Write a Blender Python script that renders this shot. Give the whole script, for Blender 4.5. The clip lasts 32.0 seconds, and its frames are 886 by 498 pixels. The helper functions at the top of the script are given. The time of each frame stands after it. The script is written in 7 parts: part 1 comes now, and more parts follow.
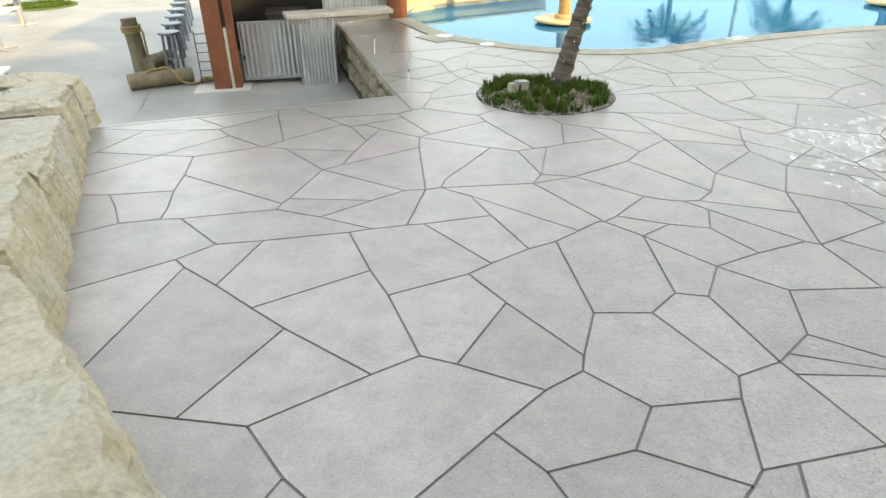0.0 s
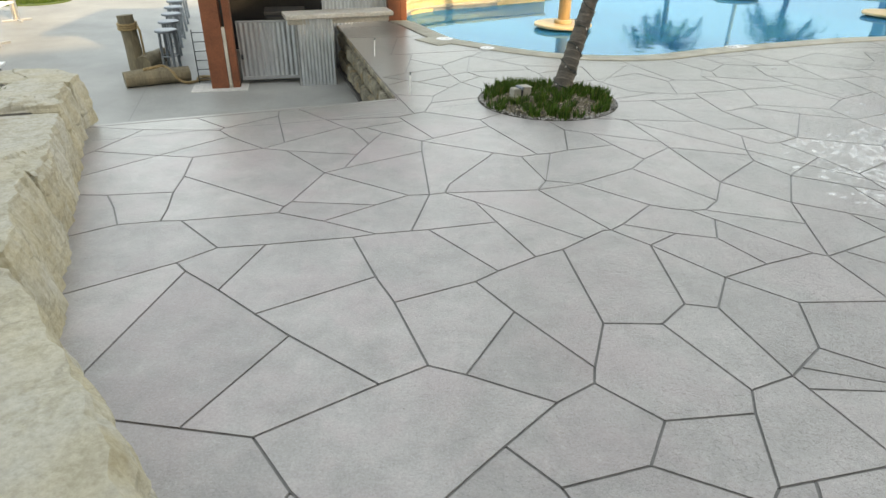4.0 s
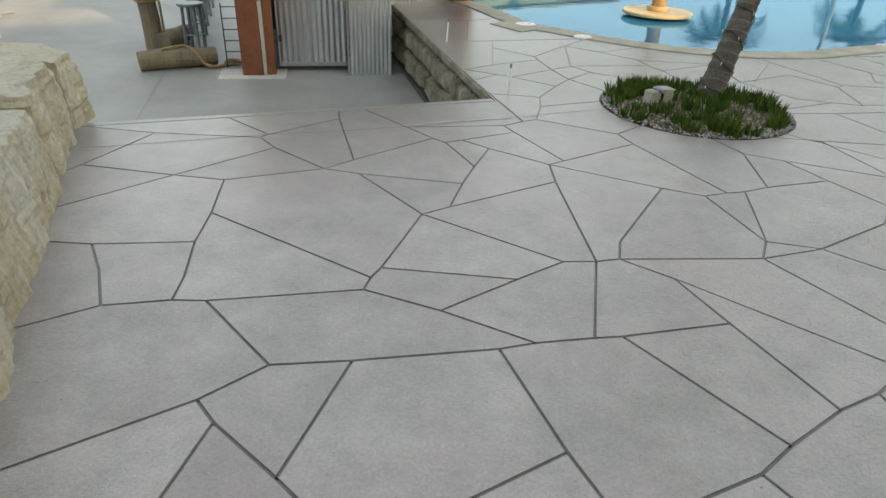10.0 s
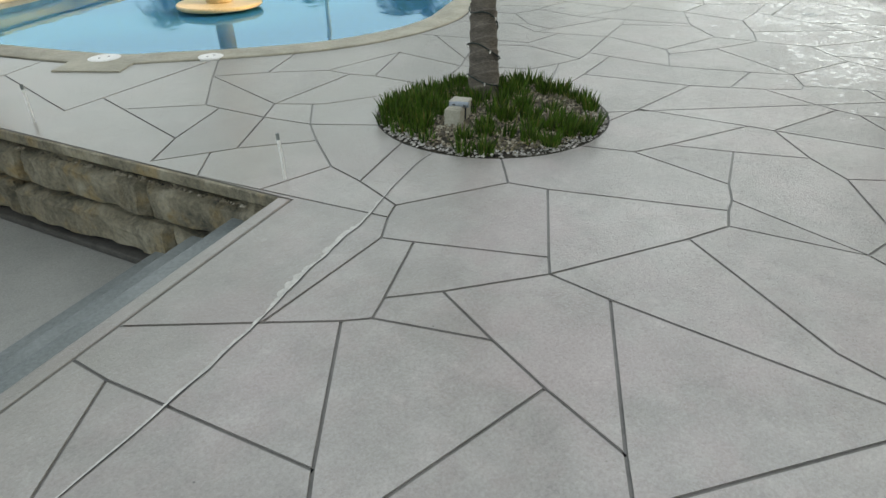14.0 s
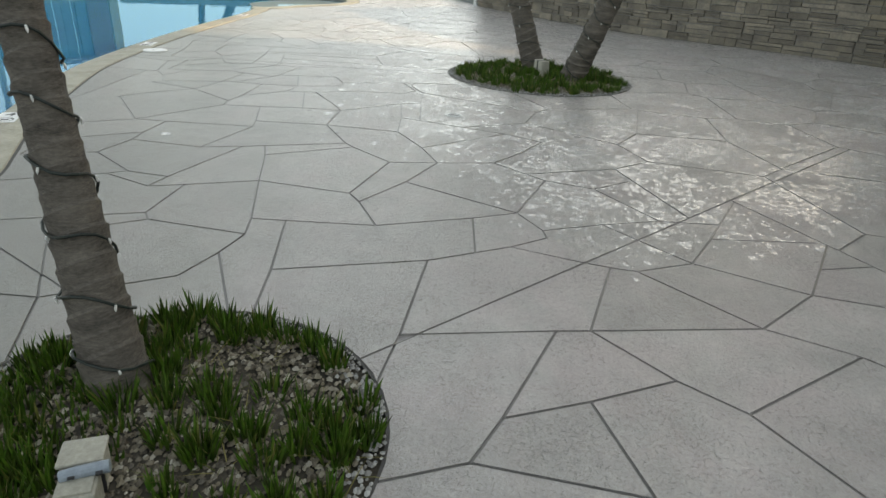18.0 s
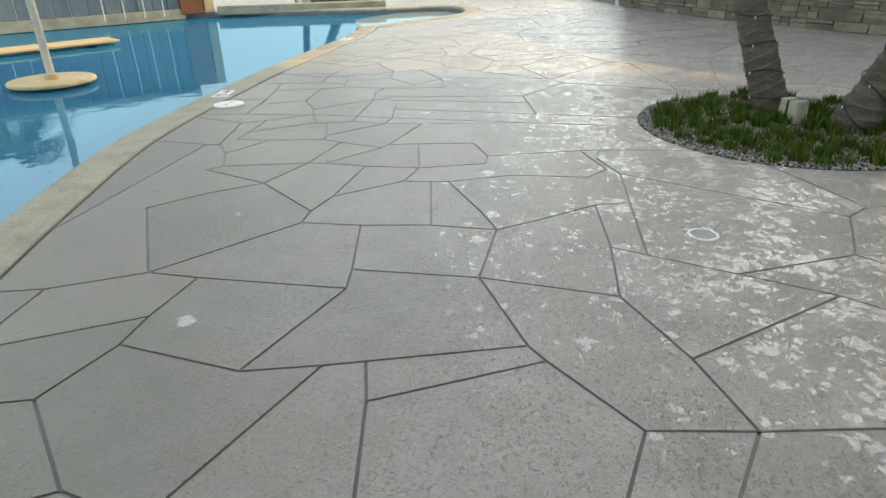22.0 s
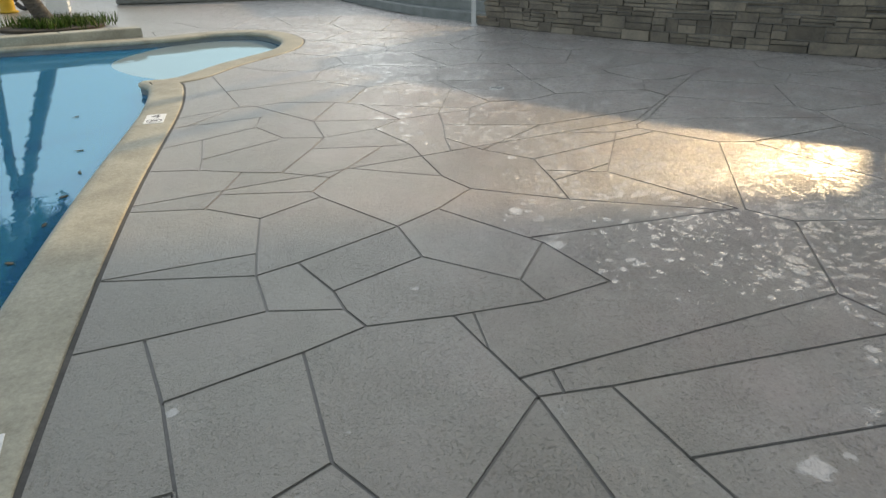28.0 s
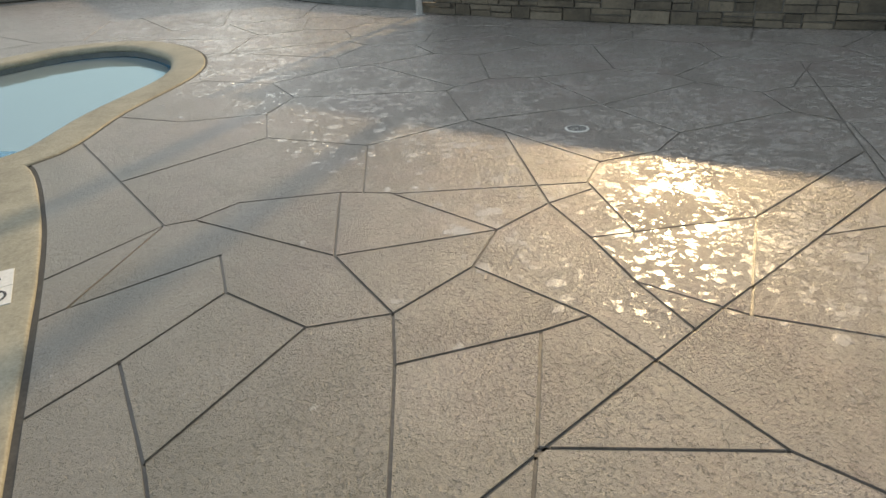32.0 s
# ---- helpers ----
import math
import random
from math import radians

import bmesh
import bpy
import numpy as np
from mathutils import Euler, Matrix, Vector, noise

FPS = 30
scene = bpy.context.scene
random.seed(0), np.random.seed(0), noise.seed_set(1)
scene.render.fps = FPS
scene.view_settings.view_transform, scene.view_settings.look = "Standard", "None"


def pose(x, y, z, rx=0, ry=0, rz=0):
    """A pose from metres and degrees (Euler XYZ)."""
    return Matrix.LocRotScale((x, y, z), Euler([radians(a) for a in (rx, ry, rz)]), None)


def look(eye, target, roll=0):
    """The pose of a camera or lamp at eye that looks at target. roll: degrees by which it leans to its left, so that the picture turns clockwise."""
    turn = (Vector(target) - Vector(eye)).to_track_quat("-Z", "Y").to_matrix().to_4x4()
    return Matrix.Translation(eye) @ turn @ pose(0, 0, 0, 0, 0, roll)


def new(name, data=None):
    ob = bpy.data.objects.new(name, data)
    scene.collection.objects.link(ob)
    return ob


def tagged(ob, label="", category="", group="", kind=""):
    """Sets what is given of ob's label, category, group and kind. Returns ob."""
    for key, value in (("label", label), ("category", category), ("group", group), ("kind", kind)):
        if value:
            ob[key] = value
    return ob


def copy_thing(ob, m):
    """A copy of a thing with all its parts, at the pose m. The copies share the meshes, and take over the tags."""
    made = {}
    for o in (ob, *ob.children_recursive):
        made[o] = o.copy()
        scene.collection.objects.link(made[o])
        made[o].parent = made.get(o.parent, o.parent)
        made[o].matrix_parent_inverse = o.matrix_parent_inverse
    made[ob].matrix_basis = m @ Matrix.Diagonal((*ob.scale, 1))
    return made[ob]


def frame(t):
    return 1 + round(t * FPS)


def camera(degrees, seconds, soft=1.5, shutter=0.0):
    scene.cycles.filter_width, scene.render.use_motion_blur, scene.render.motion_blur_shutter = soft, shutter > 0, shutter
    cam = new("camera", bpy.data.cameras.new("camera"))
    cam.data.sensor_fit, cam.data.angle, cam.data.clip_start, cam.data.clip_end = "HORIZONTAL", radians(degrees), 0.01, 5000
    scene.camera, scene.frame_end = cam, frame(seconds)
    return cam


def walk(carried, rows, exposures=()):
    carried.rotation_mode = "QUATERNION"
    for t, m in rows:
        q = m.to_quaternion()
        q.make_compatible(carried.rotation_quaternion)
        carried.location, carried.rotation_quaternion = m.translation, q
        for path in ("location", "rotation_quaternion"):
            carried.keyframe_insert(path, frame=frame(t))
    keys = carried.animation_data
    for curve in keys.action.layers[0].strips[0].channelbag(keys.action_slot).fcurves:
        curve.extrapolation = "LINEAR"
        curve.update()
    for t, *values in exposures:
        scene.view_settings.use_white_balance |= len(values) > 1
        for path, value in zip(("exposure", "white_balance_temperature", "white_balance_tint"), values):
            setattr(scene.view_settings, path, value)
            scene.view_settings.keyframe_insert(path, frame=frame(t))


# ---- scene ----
from mathutils.geometry import delaunay_2d_cdt

cam = camera(70.3, 32.0)
PATH = [
    (0, (0.377, -0.183, 1.749), (0.301, 1.562, 0.775), -0.59),
    (0.5, (0.368, -0.177, 1.746), (0.285, 1.572, 0.778), 0.04),
    (1, (0.371, -0.162, 1.749), (0.297, 1.593, 0.792), 0.39),
    (1.5, (0.360, -0.160, 1.745), (0.296, 1.588, 0.775), -0.00),
    (2, (0.346, -0.158, 1.745), (0.275, 1.594, 0.782), 1.19),
    (2.5, (0.352, -0.173, 1.749), (0.268, 1.589, 0.805), 0.91),
    (4.5, (0.221, -0.076, 1.747), (0.194, 1.670, 0.773), 1.08),
    (5, (0.129, -0.000, 1.727), (0.136, 1.744, 0.748), 2.40),
    (5.5, (0.099, 0.076, 1.675), (0.027, 1.798, 0.660), 1.15),
    (6, (0.109, 0.247, 1.593), (-0.073, 2.019, 0.684), 2.58),
    (6.5, (0.107, 0.361, 1.563), (-0.199, 2.095, 0.615), 1.49),
    (7, (-0.003, 0.530, 1.543), (-0.189, 2.245, 0.532), 3.69),
    (7.5, (-0.123, 0.679, 1.547), (-0.189, 2.390, 0.514), 2.77),
    (8, (-0.180, 0.758, 1.518), (-0.248, 2.458, 0.468), 3.76),
    (8.5, (-0.161, 0.906, 1.447), (-0.367, 2.631, 0.456), 1.61),
    (9, (-0.171, 1.041, 1.376), (-0.444, 2.756, 0.383), 1.65),
    (9.5, (-0.294, 1.261, 1.390), (-0.416, 2.964, 0.348), 2.35),
    (10, (-0.450, 1.425, 1.367), (-0.540, 3.159, 0.373), 2.23),
    (10.5, (-0.582, 1.681, 1.242), (-0.845, 3.440, 0.328), 1.21),
    (11, (-0.793, 1.960, 1.255), (-0.937, 3.678, 0.241), 1.17),
    (11.5, (-1.043, 2.236, 1.272), (-1.007, 3.889, 0.147), -2.07),
    (12, (-1.207, 2.581, 1.281), (-1.201, 4.237, 0.160), 0.48),
    (12.5, (-1.402, 2.849, 1.281), (-1.195, 4.493, 0.160), -2.61),
    (13, (-1.551, 3.130, 1.289), (-0.991, 4.674, 0.147), -3.12),
    (13.5, (-1.582, 3.461, 1.290), (-0.735, 4.906, 0.197), -1.59),
    (14, (-1.664, 3.781, 1.292), (-0.463, 4.993, 0.248), -0.85),
    (14.5, (-1.715, 4.051, 1.308), (-0.454, 5.172, 0.235), -1.21),
    (15, (-1.589, 4.300, 1.332), (-0.100, 5.229, 0.372), -1.33),
    (15.5, (-1.500, 4.554, 1.313), (0.144, 5.194, 0.373), -2.41),
    (17.5, (-0.540, 5.219, 1.340), (1.259, 5.248, 0.466), -0.84),
    (18, (-0.189, 5.214, 1.339), (1.606, 5.402, 0.479), 3.32),
    (18.5, (0.088, 5.262, 1.306), (1.852, 5.550, 0.408), 1.64),
    (19, (0.421, 5.387, 1.346), (2.199, 5.520, 0.439), 0.67),
    (19.5, (0.738, 5.429, 1.327), (2.487, 5.758, 0.414), 0.90),
    (20, (1.091, 5.467, 1.310), (2.766, 6.029, 0.372), 1.90),
    (20.5, (1.475, 5.573, 1.323), (3.162, 6.157, 0.423), 1.04),
    (21, (1.842, 5.683, 1.313), (3.490, 6.362, 0.406), 2.24),
    (21.5, (2.102, 5.889, 1.302), (3.735, 6.649, 0.434), 2.18),
    (22, (2.349, 6.195, 1.303), (4.076, 6.709, 0.434), -1.42),
    (22.5, (2.670, 6.456, 1.287), (4.424, 6.813, 0.394), -0.48),
    (23, (2.944, 6.746, 1.268), (4.726, 6.896, 0.373), 0.74),
    (23.5, (3.227, 7.028, 1.278), (5.002, 6.935, 0.362), -0.92),
    (24, (3.562, 7.253, 1.291), (5.376, 7.057, 0.472), 0.21),
    (24.5, (3.868, 7.576, 1.268), (5.671, 7.311, 0.444), -1.08),
    (25, (4.164, 7.851, 1.258), (5.940, 7.552, 0.389), -2.01),
    (25.5, (4.540, 8.102, 1.252), (6.361, 7.874, 0.457), -1.52),
    (27.5, (6.084, 8.936, 1.254), (7.848, 8.590, 0.377), -2.17),
    (28, (6.445, 9.041, 1.264), (8.222, 8.752, 0.394), -0.73),
    (28.5, (6.773, 9.183, 1.242), (8.550, 8.903, 0.369), 0.28),
    (29, (7.089, 9.340, 1.250), (8.837, 8.972, 0.351), -0.19),
    (29.5, (7.497, 9.373, 1.247), (9.263, 9.098, 0.349), 0.33),
    (30, (7.848, 9.409, 1.217), (9.579, 9.079, 0.270), 1.01),
    (30.5, (8.195, 9.475, 1.227), (9.903, 9.062, 0.272), -0.85),
    (31, (8.586, 9.480, 1.226), (10.296, 9.069, 0.274), -0.25),
    (31.5, (8.935, 9.533, 1.205), (10.646, 9.105, 0.262), -1.45),
    (32, (9.284, 9.638, 1.219), (10.932, 9.015, 0.272), -2.85),
]
EXPOSURES = [(t, e, k, 13 if t < 13 else 11) for t, e, k in ((0, 3.21, 15800), (1, 2.76, 15400), (1.6, 2.51, 15400), (2.2, 2.27, 15400), (2.7, 2.47, 15400), (4.5, 2.97, 15400), (6, 3.12, 15400), (7.5, 3.22, 15400), (9, 3.22, 15400), (10, 2.52, 15200), (11, 2.37, 15200), (13, 2.37, 15200), (14, 2.55, 15200), (15, 2.60, 14600), (18, 2.35, 14600), (21, 2.16, 14600), (22, 2.46, 14800), (23, 3.01, 14800), (24, 3.24, 15200), (25, 3.35, 15400), (25.5, 3.00, 14600), (27.5, 1.94, 12900), (28.5, 1.92, 12900), (30, 1.63, 13200), (31, 1.37, 13900), (32, 1.60, 13900))]
walk(cam, [(t, look(eye, target, roll)) for t, eye, target, roll in PATH], EXPOSURES)

# ---- daylight: low sun over the stone wall, broad sky ----
SUN_AZ, SUN_EL = -43.0, 25.0
world = bpy.data.worlds.new("sky")
scene.world = world
world.use_nodes = True
sky = world.node_tree.nodes.new("ShaderNodeTexSky")
sky.sky_type, sky.sun_disc = "NISHITA", False
sky.sun_elevation, sky.sun_rotation = radians(SUN_EL), radians(90 - SUN_AZ)
sky.air_density, sky.dust_density, sky.ozone_density = 1.0, 0.5, 0.8
toward = world.node_tree.nodes.new("ShaderNodeTexCoord")
lift, even = world.node_tree.nodes.new("ShaderNodeVectorMath"), world.node_tree.nodes.new("ShaderNodeVectorMath")
lift.inputs[1].default_value = (0.0, 0.0, 0.36)
even.operation = "NORMALIZE"
world.node_tree.links.new(toward.outputs["Generated"], lift.inputs[0])
world.node_tree.links.new(lift.outputs[0], even.inputs[0])
world.node_tree.links.new(even.outputs[0], sky.inputs[0])
world.node_tree.links.new(sky.outputs[0], world.node_tree.nodes["Background"].inputs[0])
world.node_tree.nodes["Background"].inputs[1].default_value = 0.15
sun = new("sun", bpy.data.lights.new("sun", "SUN"))
sun.data.energy, sun.data.angle, sun.data.color = 0.7, radians(1.0), (1.0, 0.91, 0.78)
away = Vector((math.cos(radians(SUN_AZ)) * math.cos(radians(SUN_EL)), math.sin(radians(SUN_AZ)) * math.cos(radians(SUN_EL)), math.sin(radians(SUN_EL))))
sun.matrix_world = look(away * 60, (0, 0, 0))


# ---- materials ----
def material(name, rough=0.7, metal=0.0):
    m = bpy.data.materials.new(name)
    m.use_nodes = True
    t = m.node_tree
    b = t.nodes["Principled BSDF"]
    b.inputs["Roughness"].default_value, b.inputs["Metallic"].default_value = rough, metal
    return m, t, b


def node(t, kind, **given):
    n = t.nodes.new(kind)
    for key, value in given.items():
        n.inputs[key.replace("_", " ")].default_value = value
    return n


def place_of(t, scale=(1, 1, 1), local=False):
    src = t.nodes.new("ShaderNodeTexCoord").outputs["Object"] if local else t.nodes.new("ShaderNodeNewGeometry").outputs["Position"]
    mp = t.nodes.new("ShaderNodeMapping")
    mp.inputs["Scale"].default_value = scale
    t.links.new(src, mp.inputs["Vector"])
    return mp.outputs["Vector"]


def noise_of(t, where, scale, detail=4, rough=0.6):
    n = node(t, "ShaderNodeTexNoise", Scale=scale, Detail=detail, Roughness=rough)
    t.links.new(where, n.inputs["Vector"])
    return n.outputs["Fac"]


def ramp(t, fac, *stops):
    r = t.nodes.new("ShaderNodeValToRGB")
    while len(r.color_ramp.elements) < len(stops):
        r.color_ramp.elements.new(0.5)
    for e, (at, c) in zip(r.color_ramp.elements, stops):
        e.position, e.color = at, (*c, 1) if len(c) == 3 else c
    t.links.new(fac, r.inputs["Fac"])
    return r.outputs["Color"]


def mix(t, fac, a, b, blend="MIX"):
    n = t.nodes.new("ShaderNodeMix")
    n.data_type, n.blend_type = "RGBA", blend
    for sock, v in ((n.inputs[0], fac), (n.inputs[6], a), (n.inputs[7], b)):
        if isinstance(v, bpy.types.NodeSocket):
            t.links.new(v, sock)
        else:
            sock.default_value = v if not isinstance(v, tuple) or len(v) == 4 else (*v, 1)
    return n.outputs[2]


def maths(t, op, a, b=0.0):
    n = t.nodes.new("ShaderNodeMath")
    n.operation = op
    for sock, v in zip(n.inputs, (a, b)):
        if isinstance(v, bpy.types.NodeSocket):
            t.links.new(v, sock)
        else:
            sock.default_value = v
    return n.outputs[0]


def bump(t, b, height, strength=0.3, distance=0.01):
    n = node(t, "ShaderNodeBump", Strength=strength, Distance=distance)
    t.links.new(height, n.inputs["Height"])
    t.links.new(n.outputs[0], b.inputs["Normal"])


def mottled(name, dark, light, big=2.0, fine=40.0, rough=0.7, relief=0.3, metal=0.0, stretch=(1, 1, 1), local=False, vary=0.0, depth=0.01):
    """A surface with broad stains and fine grain."""
    m, t, b = material(name, rough, metal)
    w = place_of(t, stretch, local)
    broad = ramp(t, noise_of(t, w, big, 5), (0.32, dark), (0.68, light))
    grain = noise_of(t, w, fine, 5, 0.7)
    c = mix(t, 0.35, broad, ramp(t, grain, (0.3, tuple(v * 0.6 for v in dark)), (0.7, tuple(min(1, v * 1.25) for v in light))))
    if vary:
        rnd = t.nodes.new("ShaderNodeObjectInfo").outputs["Random"]
        k = maths(t, "ADD", maths(t, "MULTIPLY", rnd, vary), 1 - vary / 2)
        hsv = t.nodes.new("ShaderNodeHueSaturation")
        t.links.new(c, hsv.inputs["Color"])
        t.links.new(k, hsv.inputs["Value"])
        c = hsv.outputs[0]
    t.links.new(c, b.inputs["Base Color"])
    bump(t, b, mix(t, 0.5, noise_of(t, w, big * 4, 6), grain), relief, depth)
    return m


def deck_material():
    """Grey-mauve sprayed pool-deck concrete: cloudy stains, grit, and a knock-down coat worn to thin glossy flakes."""
    m, t, b = material("deck_concrete", 0.62)
    w = place_of(t)
    base = ramp(t, noise_of(t, w, 1.2, 6, 0.6), (0.3, (0.245, 0.23, 0.217)), (0.7, (0.43, 0.41, 0.39)))
    cloud = ramp(t, noise_of(t, w, 4.2, 7, 0.76), (0.34, (0.15, 0.138, 0.126)), (0.66, (0.55, 0.535, 0.51)))
    c = mix(t, 0.58, base, cloud)
    # rosy and greenish-grey blotches
    hue = noise_of(t, w, 8.5, 4, 0.65)
    c = mix(t, maths(t, "MULTIPLY", ramp(t, hue, (0.5, (0, 0, 0)), (0.66, (1, 1, 1))), 0.5), c, (0.375, 0.3, 0.285))
    c = mix(t, maths(t, "MULTIPLY", ramp(t, hue, (0.34, (1, 1, 1)), (0.46, (0, 0, 0))), 0.4), c, (0.3, 0.31, 0.275))
    wide = noise_of(t, w, 1.5, 5, 0.6)
    c = mix(t, maths(t, "MULTIPLY", ramp(t, wide, (0.48, (0, 0, 0)), (0.62, (1, 1, 1))), 0.62), c, (0.4, 0.315, 0.315))
    c = mix(t, maths(t, "MULTIPLY", ramp(t, wide, (0.36, (1, 1, 1)), (0.49, (0, 0, 0))), 0.4), c, (0.28, 0.28, 0.26))
    grit = noise_of(t, w, 90, 5, 0.85)
    c = mix(t, 0.32, c, ramp(t, grit, (0.36, (0.15, 0.138, 0.13)), (0.64, (0.54, 0.525, 0.505))))
    # the entry side is trowelled smoother than the open deck
    sep = t.nodes.new("ShaderNodeSeparateXYZ")
    t.links.new(w, sep.inputs[0])
    x, y = sep.outputs["X"], sep.outputs["Y"]
    coarse = ramp(t, maths(t, "MULTIPLY", maths(t, "ADD", x, noise_of(t, w, 0.8, 2)), 0.1), (0.02, (0.14, 0.14, 0.14)), (0.34, (1, 1, 1)))
    speck = noise_of(t, w, 38, 7, 0.82)
    c = mix(t, maths(t, "MULTIPLY", coarse, 0.25), c, ramp(t, speck, (0.36, (0.15, 0.138, 0.128)), (0.62, (0.53, 0.51, 0.485))))
    # open pits, thicker in places
    pit = maths(t, "ADD", noise_of(t, w, 95, 3, 0.6), maths(t, "MULTIPLY", noise_of(t, w, 3.2, 4, 0.6), 0.32))
    pit = ramp(t, pit, (0.745, (0, 0, 0)), (0.81, (1, 1, 1)))
    gouge = maths(t, "ADD", noise_of(t, w, 44, 3, 0.7), maths(t, "MULTIPLY", noise_of(t, w, 2.6, 4, 0.6), 0.3))
    pit = maths(t, "MAXIMUM", pit, ramp(t, gouge, (0.735, (0, 0, 0)), (0.79, (1, 1, 1))))
    c = mix(t, maths(t, "MULTIPLY", maths(t, "MULTIPLY", pit, coarse), 0.42), c, (0.1, 0.086, 0.072))
    # pale scuffs, and a darker, greener strip beside the pool
    scuff = maths(t, "MULTIPLY", ramp(t, noise_of(t, w, 17, 7, 0.78), (0.56, (0, 0, 0)), (0.66, (1, 1, 1))), ramp(t, noise_of(t, w, 2.1, 3), (0.45, (0, 0, 0)), (0.62, (1, 1, 1))))
    c = mix(t, maths(t, "MULTIPLY", scuff, 0.4), c, (0.58, 0.57, 0.55))
    poolside = maths(t, "ADD", maths(t, "SUBTRACT", y, maths(t, "MULTIPLY", x, 0.3)), maths(t, "MULTIPLY", noise_of(t, w, 1.4, 5, 0.65), 2.2))
    poolside = ramp(t, maths(t, "MULTIPLY", poolside, 0.1), (0.62, (0, 0, 0)), (0.78, (1, 1, 1)))
    c = mix(t, maths(t, "MULTIPLY", poolside, 0.62), c, (0.17, 0.172, 0.138))
    rnd = t.nodes.new("ShaderNodeObjectInfo").outputs["Random"]
    hsv = t.nodes.new("ShaderNodeHueSaturation")
    t.links.new(c, hsv.inputs["Color"])
    t.links.new(maths(t, "ADD", maths(t, "MULTIPLY", rnd, 0.2), 0.9), hsv.inputs["Value"])
    c = hsv.outputs[0]
    # small dark specks of dirt
    dirt = node(t, "ShaderNodeTexVoronoi", Scale=9.0)
    t.links.new(w, dirt.inputs["Vector"])
    spot = ramp(t, dirt.outputs["Distance"], (0.022, (1, 1, 1)), (0.04, (0, 0, 0)))
    rare = ramp(t, noise_of(t, w, 2.3, 2), (0.5, (0, 0, 0)), (0.56, (1, 1, 1)))
    c = mix(t, maths(t, "MULTIPLY", maths(t, "MULTIPLY", spot, rare), 0.75), c, (0.05, 0.04, 0.035))
    # worn flakes, thick round the large palm bed
    patch = maths(t, "MULTIPLY", maths(t, "SUBTRACT", noise_of(t, w, 0.9, 3), 0.5), 1.6)
    aside = maths(t, "MULTIPLY", maths(t, "SUBTRACT", y, 5.7), 0.35)
    aside = maths(t, "MINIMUM", maths(t, "MAXIMUM", aside, maths(t, "MULTIPLY", aside, -3.7)), 1.9)
    rise = ramp(t, maths(t, "MULTIPLY", maths(t, "ADD", maths(t, "ADD", x, patch), aside), 0.1), (0.35, (0, 0, 0)), (0.5, (1, 1, 1)))
    over = maths(t, "ADD", maths(t, "SUBTRACT", y, maths(t, "MULTIPLY", x, 0.3)), maths(t, "ADD", patch, 1.5))
    fall = ramp(t, maths(t, "MULTIPLY", over, 0.1), (0.54, (1, 1, 1)), (0.7, (0.004, 0.004, 0.004)))
    off = maths(t, "ADD", x, maths(t, "MULTIPLY", y, 0.6))
    off = ramp(t, maths(t, "MULTIPLY", maths(t, "ADD", off, maths(t, "MULTIPLY", patch, 0.5)), 0.1), (0.5, (0, 0, 0)), (0.6, (1, 1, 1)))
    worn = maths(t, "MULTIPLY", maths(t, "MULTIPLY", rise, off), fall)
    swirl = node(t, "ShaderNodeTexNoise", Scale=26.0, Detail=2.0)
    shift = t.nodes.new("ShaderNodeVectorMath")
    shift.operation = "MULTIPLY_ADD"
    shift.inputs[1].default_value = (0.07, 0.07, 0.0)
    t.links.new(w, swirl.inputs["Vector"])
    t.links.new(swirl.outputs["Color"], shift.inputs[0])
    t.links.new(w, shift.inputs[2])
    flake = None
    for size, reach, share in ((21.0, 0.46, 0.55), (9.0, 0.42, 0.16), (46.0, 0.42, 0.45)):
        cell = node(t, "ShaderNodeTexVoronoi", Scale=size)
        t.links.new(shift.outputs[0], cell.inputs["Vector"])
        pick = t.nodes.new("ShaderNodeSeparateColor")
        t.links.new(cell.outputs["Color"], pick.inputs[0])
        near = ramp(t, cell.outputs["Distance"], (reach - 0.05, (1, 1, 1)), (reach, (0, 0, 0)))
        lucky = maths(t, "LESS_THAN", pick.outputs[0], maths(t, "MULTIPLY", maths(t, "MULTIPLY", worn, share), maths(t, "MULTIPLY", ramp(t, noise_of(t, w, 1.9, 3, 0.7), (0.4, (0.08, 0.08, 0.08)), (0.6, (0.95, 0.95, 0.95))), 2.8)))
        one = maths(t, "MULTIPLY", near, lucky)
        flake = one if flake is None else maths(t, "MAXIMUM", flake, one)
    mask = maths(t, "MULTIPLY", flake, ramp(t, grit, (0.3, (0.5, 0.5, 0.5)), (0.45, (1, 1, 1))))
    c = mix(t, maths(t, "MULTIPLY", mask, 0.53), c, (0.74, 0.735, 0.72))
    c = mix(t, 1.0, c, (0.905, 0.87, 0.872, 1), "MULTIPLY")
    t.links.new(c, b.inputs["Base Color"])
    t.links.new(mix(t, mask, (0.29, 0.29, 0.29), (0.27, 0.27, 0.27)), b.inputs["Roughness"])
    b.inputs["Specular IOR Level"].default_value = 1.0
    # the flakes are what is left of a clear sealer
    t.links.new(maths(t, "MULTIPLY", mask, 0.5), b.inputs["Coat Weight"])
    b.inputs["Coat Roughness"].default_value = 0.24
    coat = mix(t, 0.45, noise_of(t, w, 33, 6, 0.8), noise_of(t, w, 75, 3, 0.7))
    h = maths(t, "SUBTRACT", maths(t, "ADD", coat, maths(t, "MULTIPLY", grit, 0.3)), maths(t, "MULTIPLY", pit, 0.5))
    h = maths(t, "MULTIPLY", mix(t, maths(t, "MULTIPLY", mask, 0.65), h, (1.0, 1.0, 1.0)), coarse)
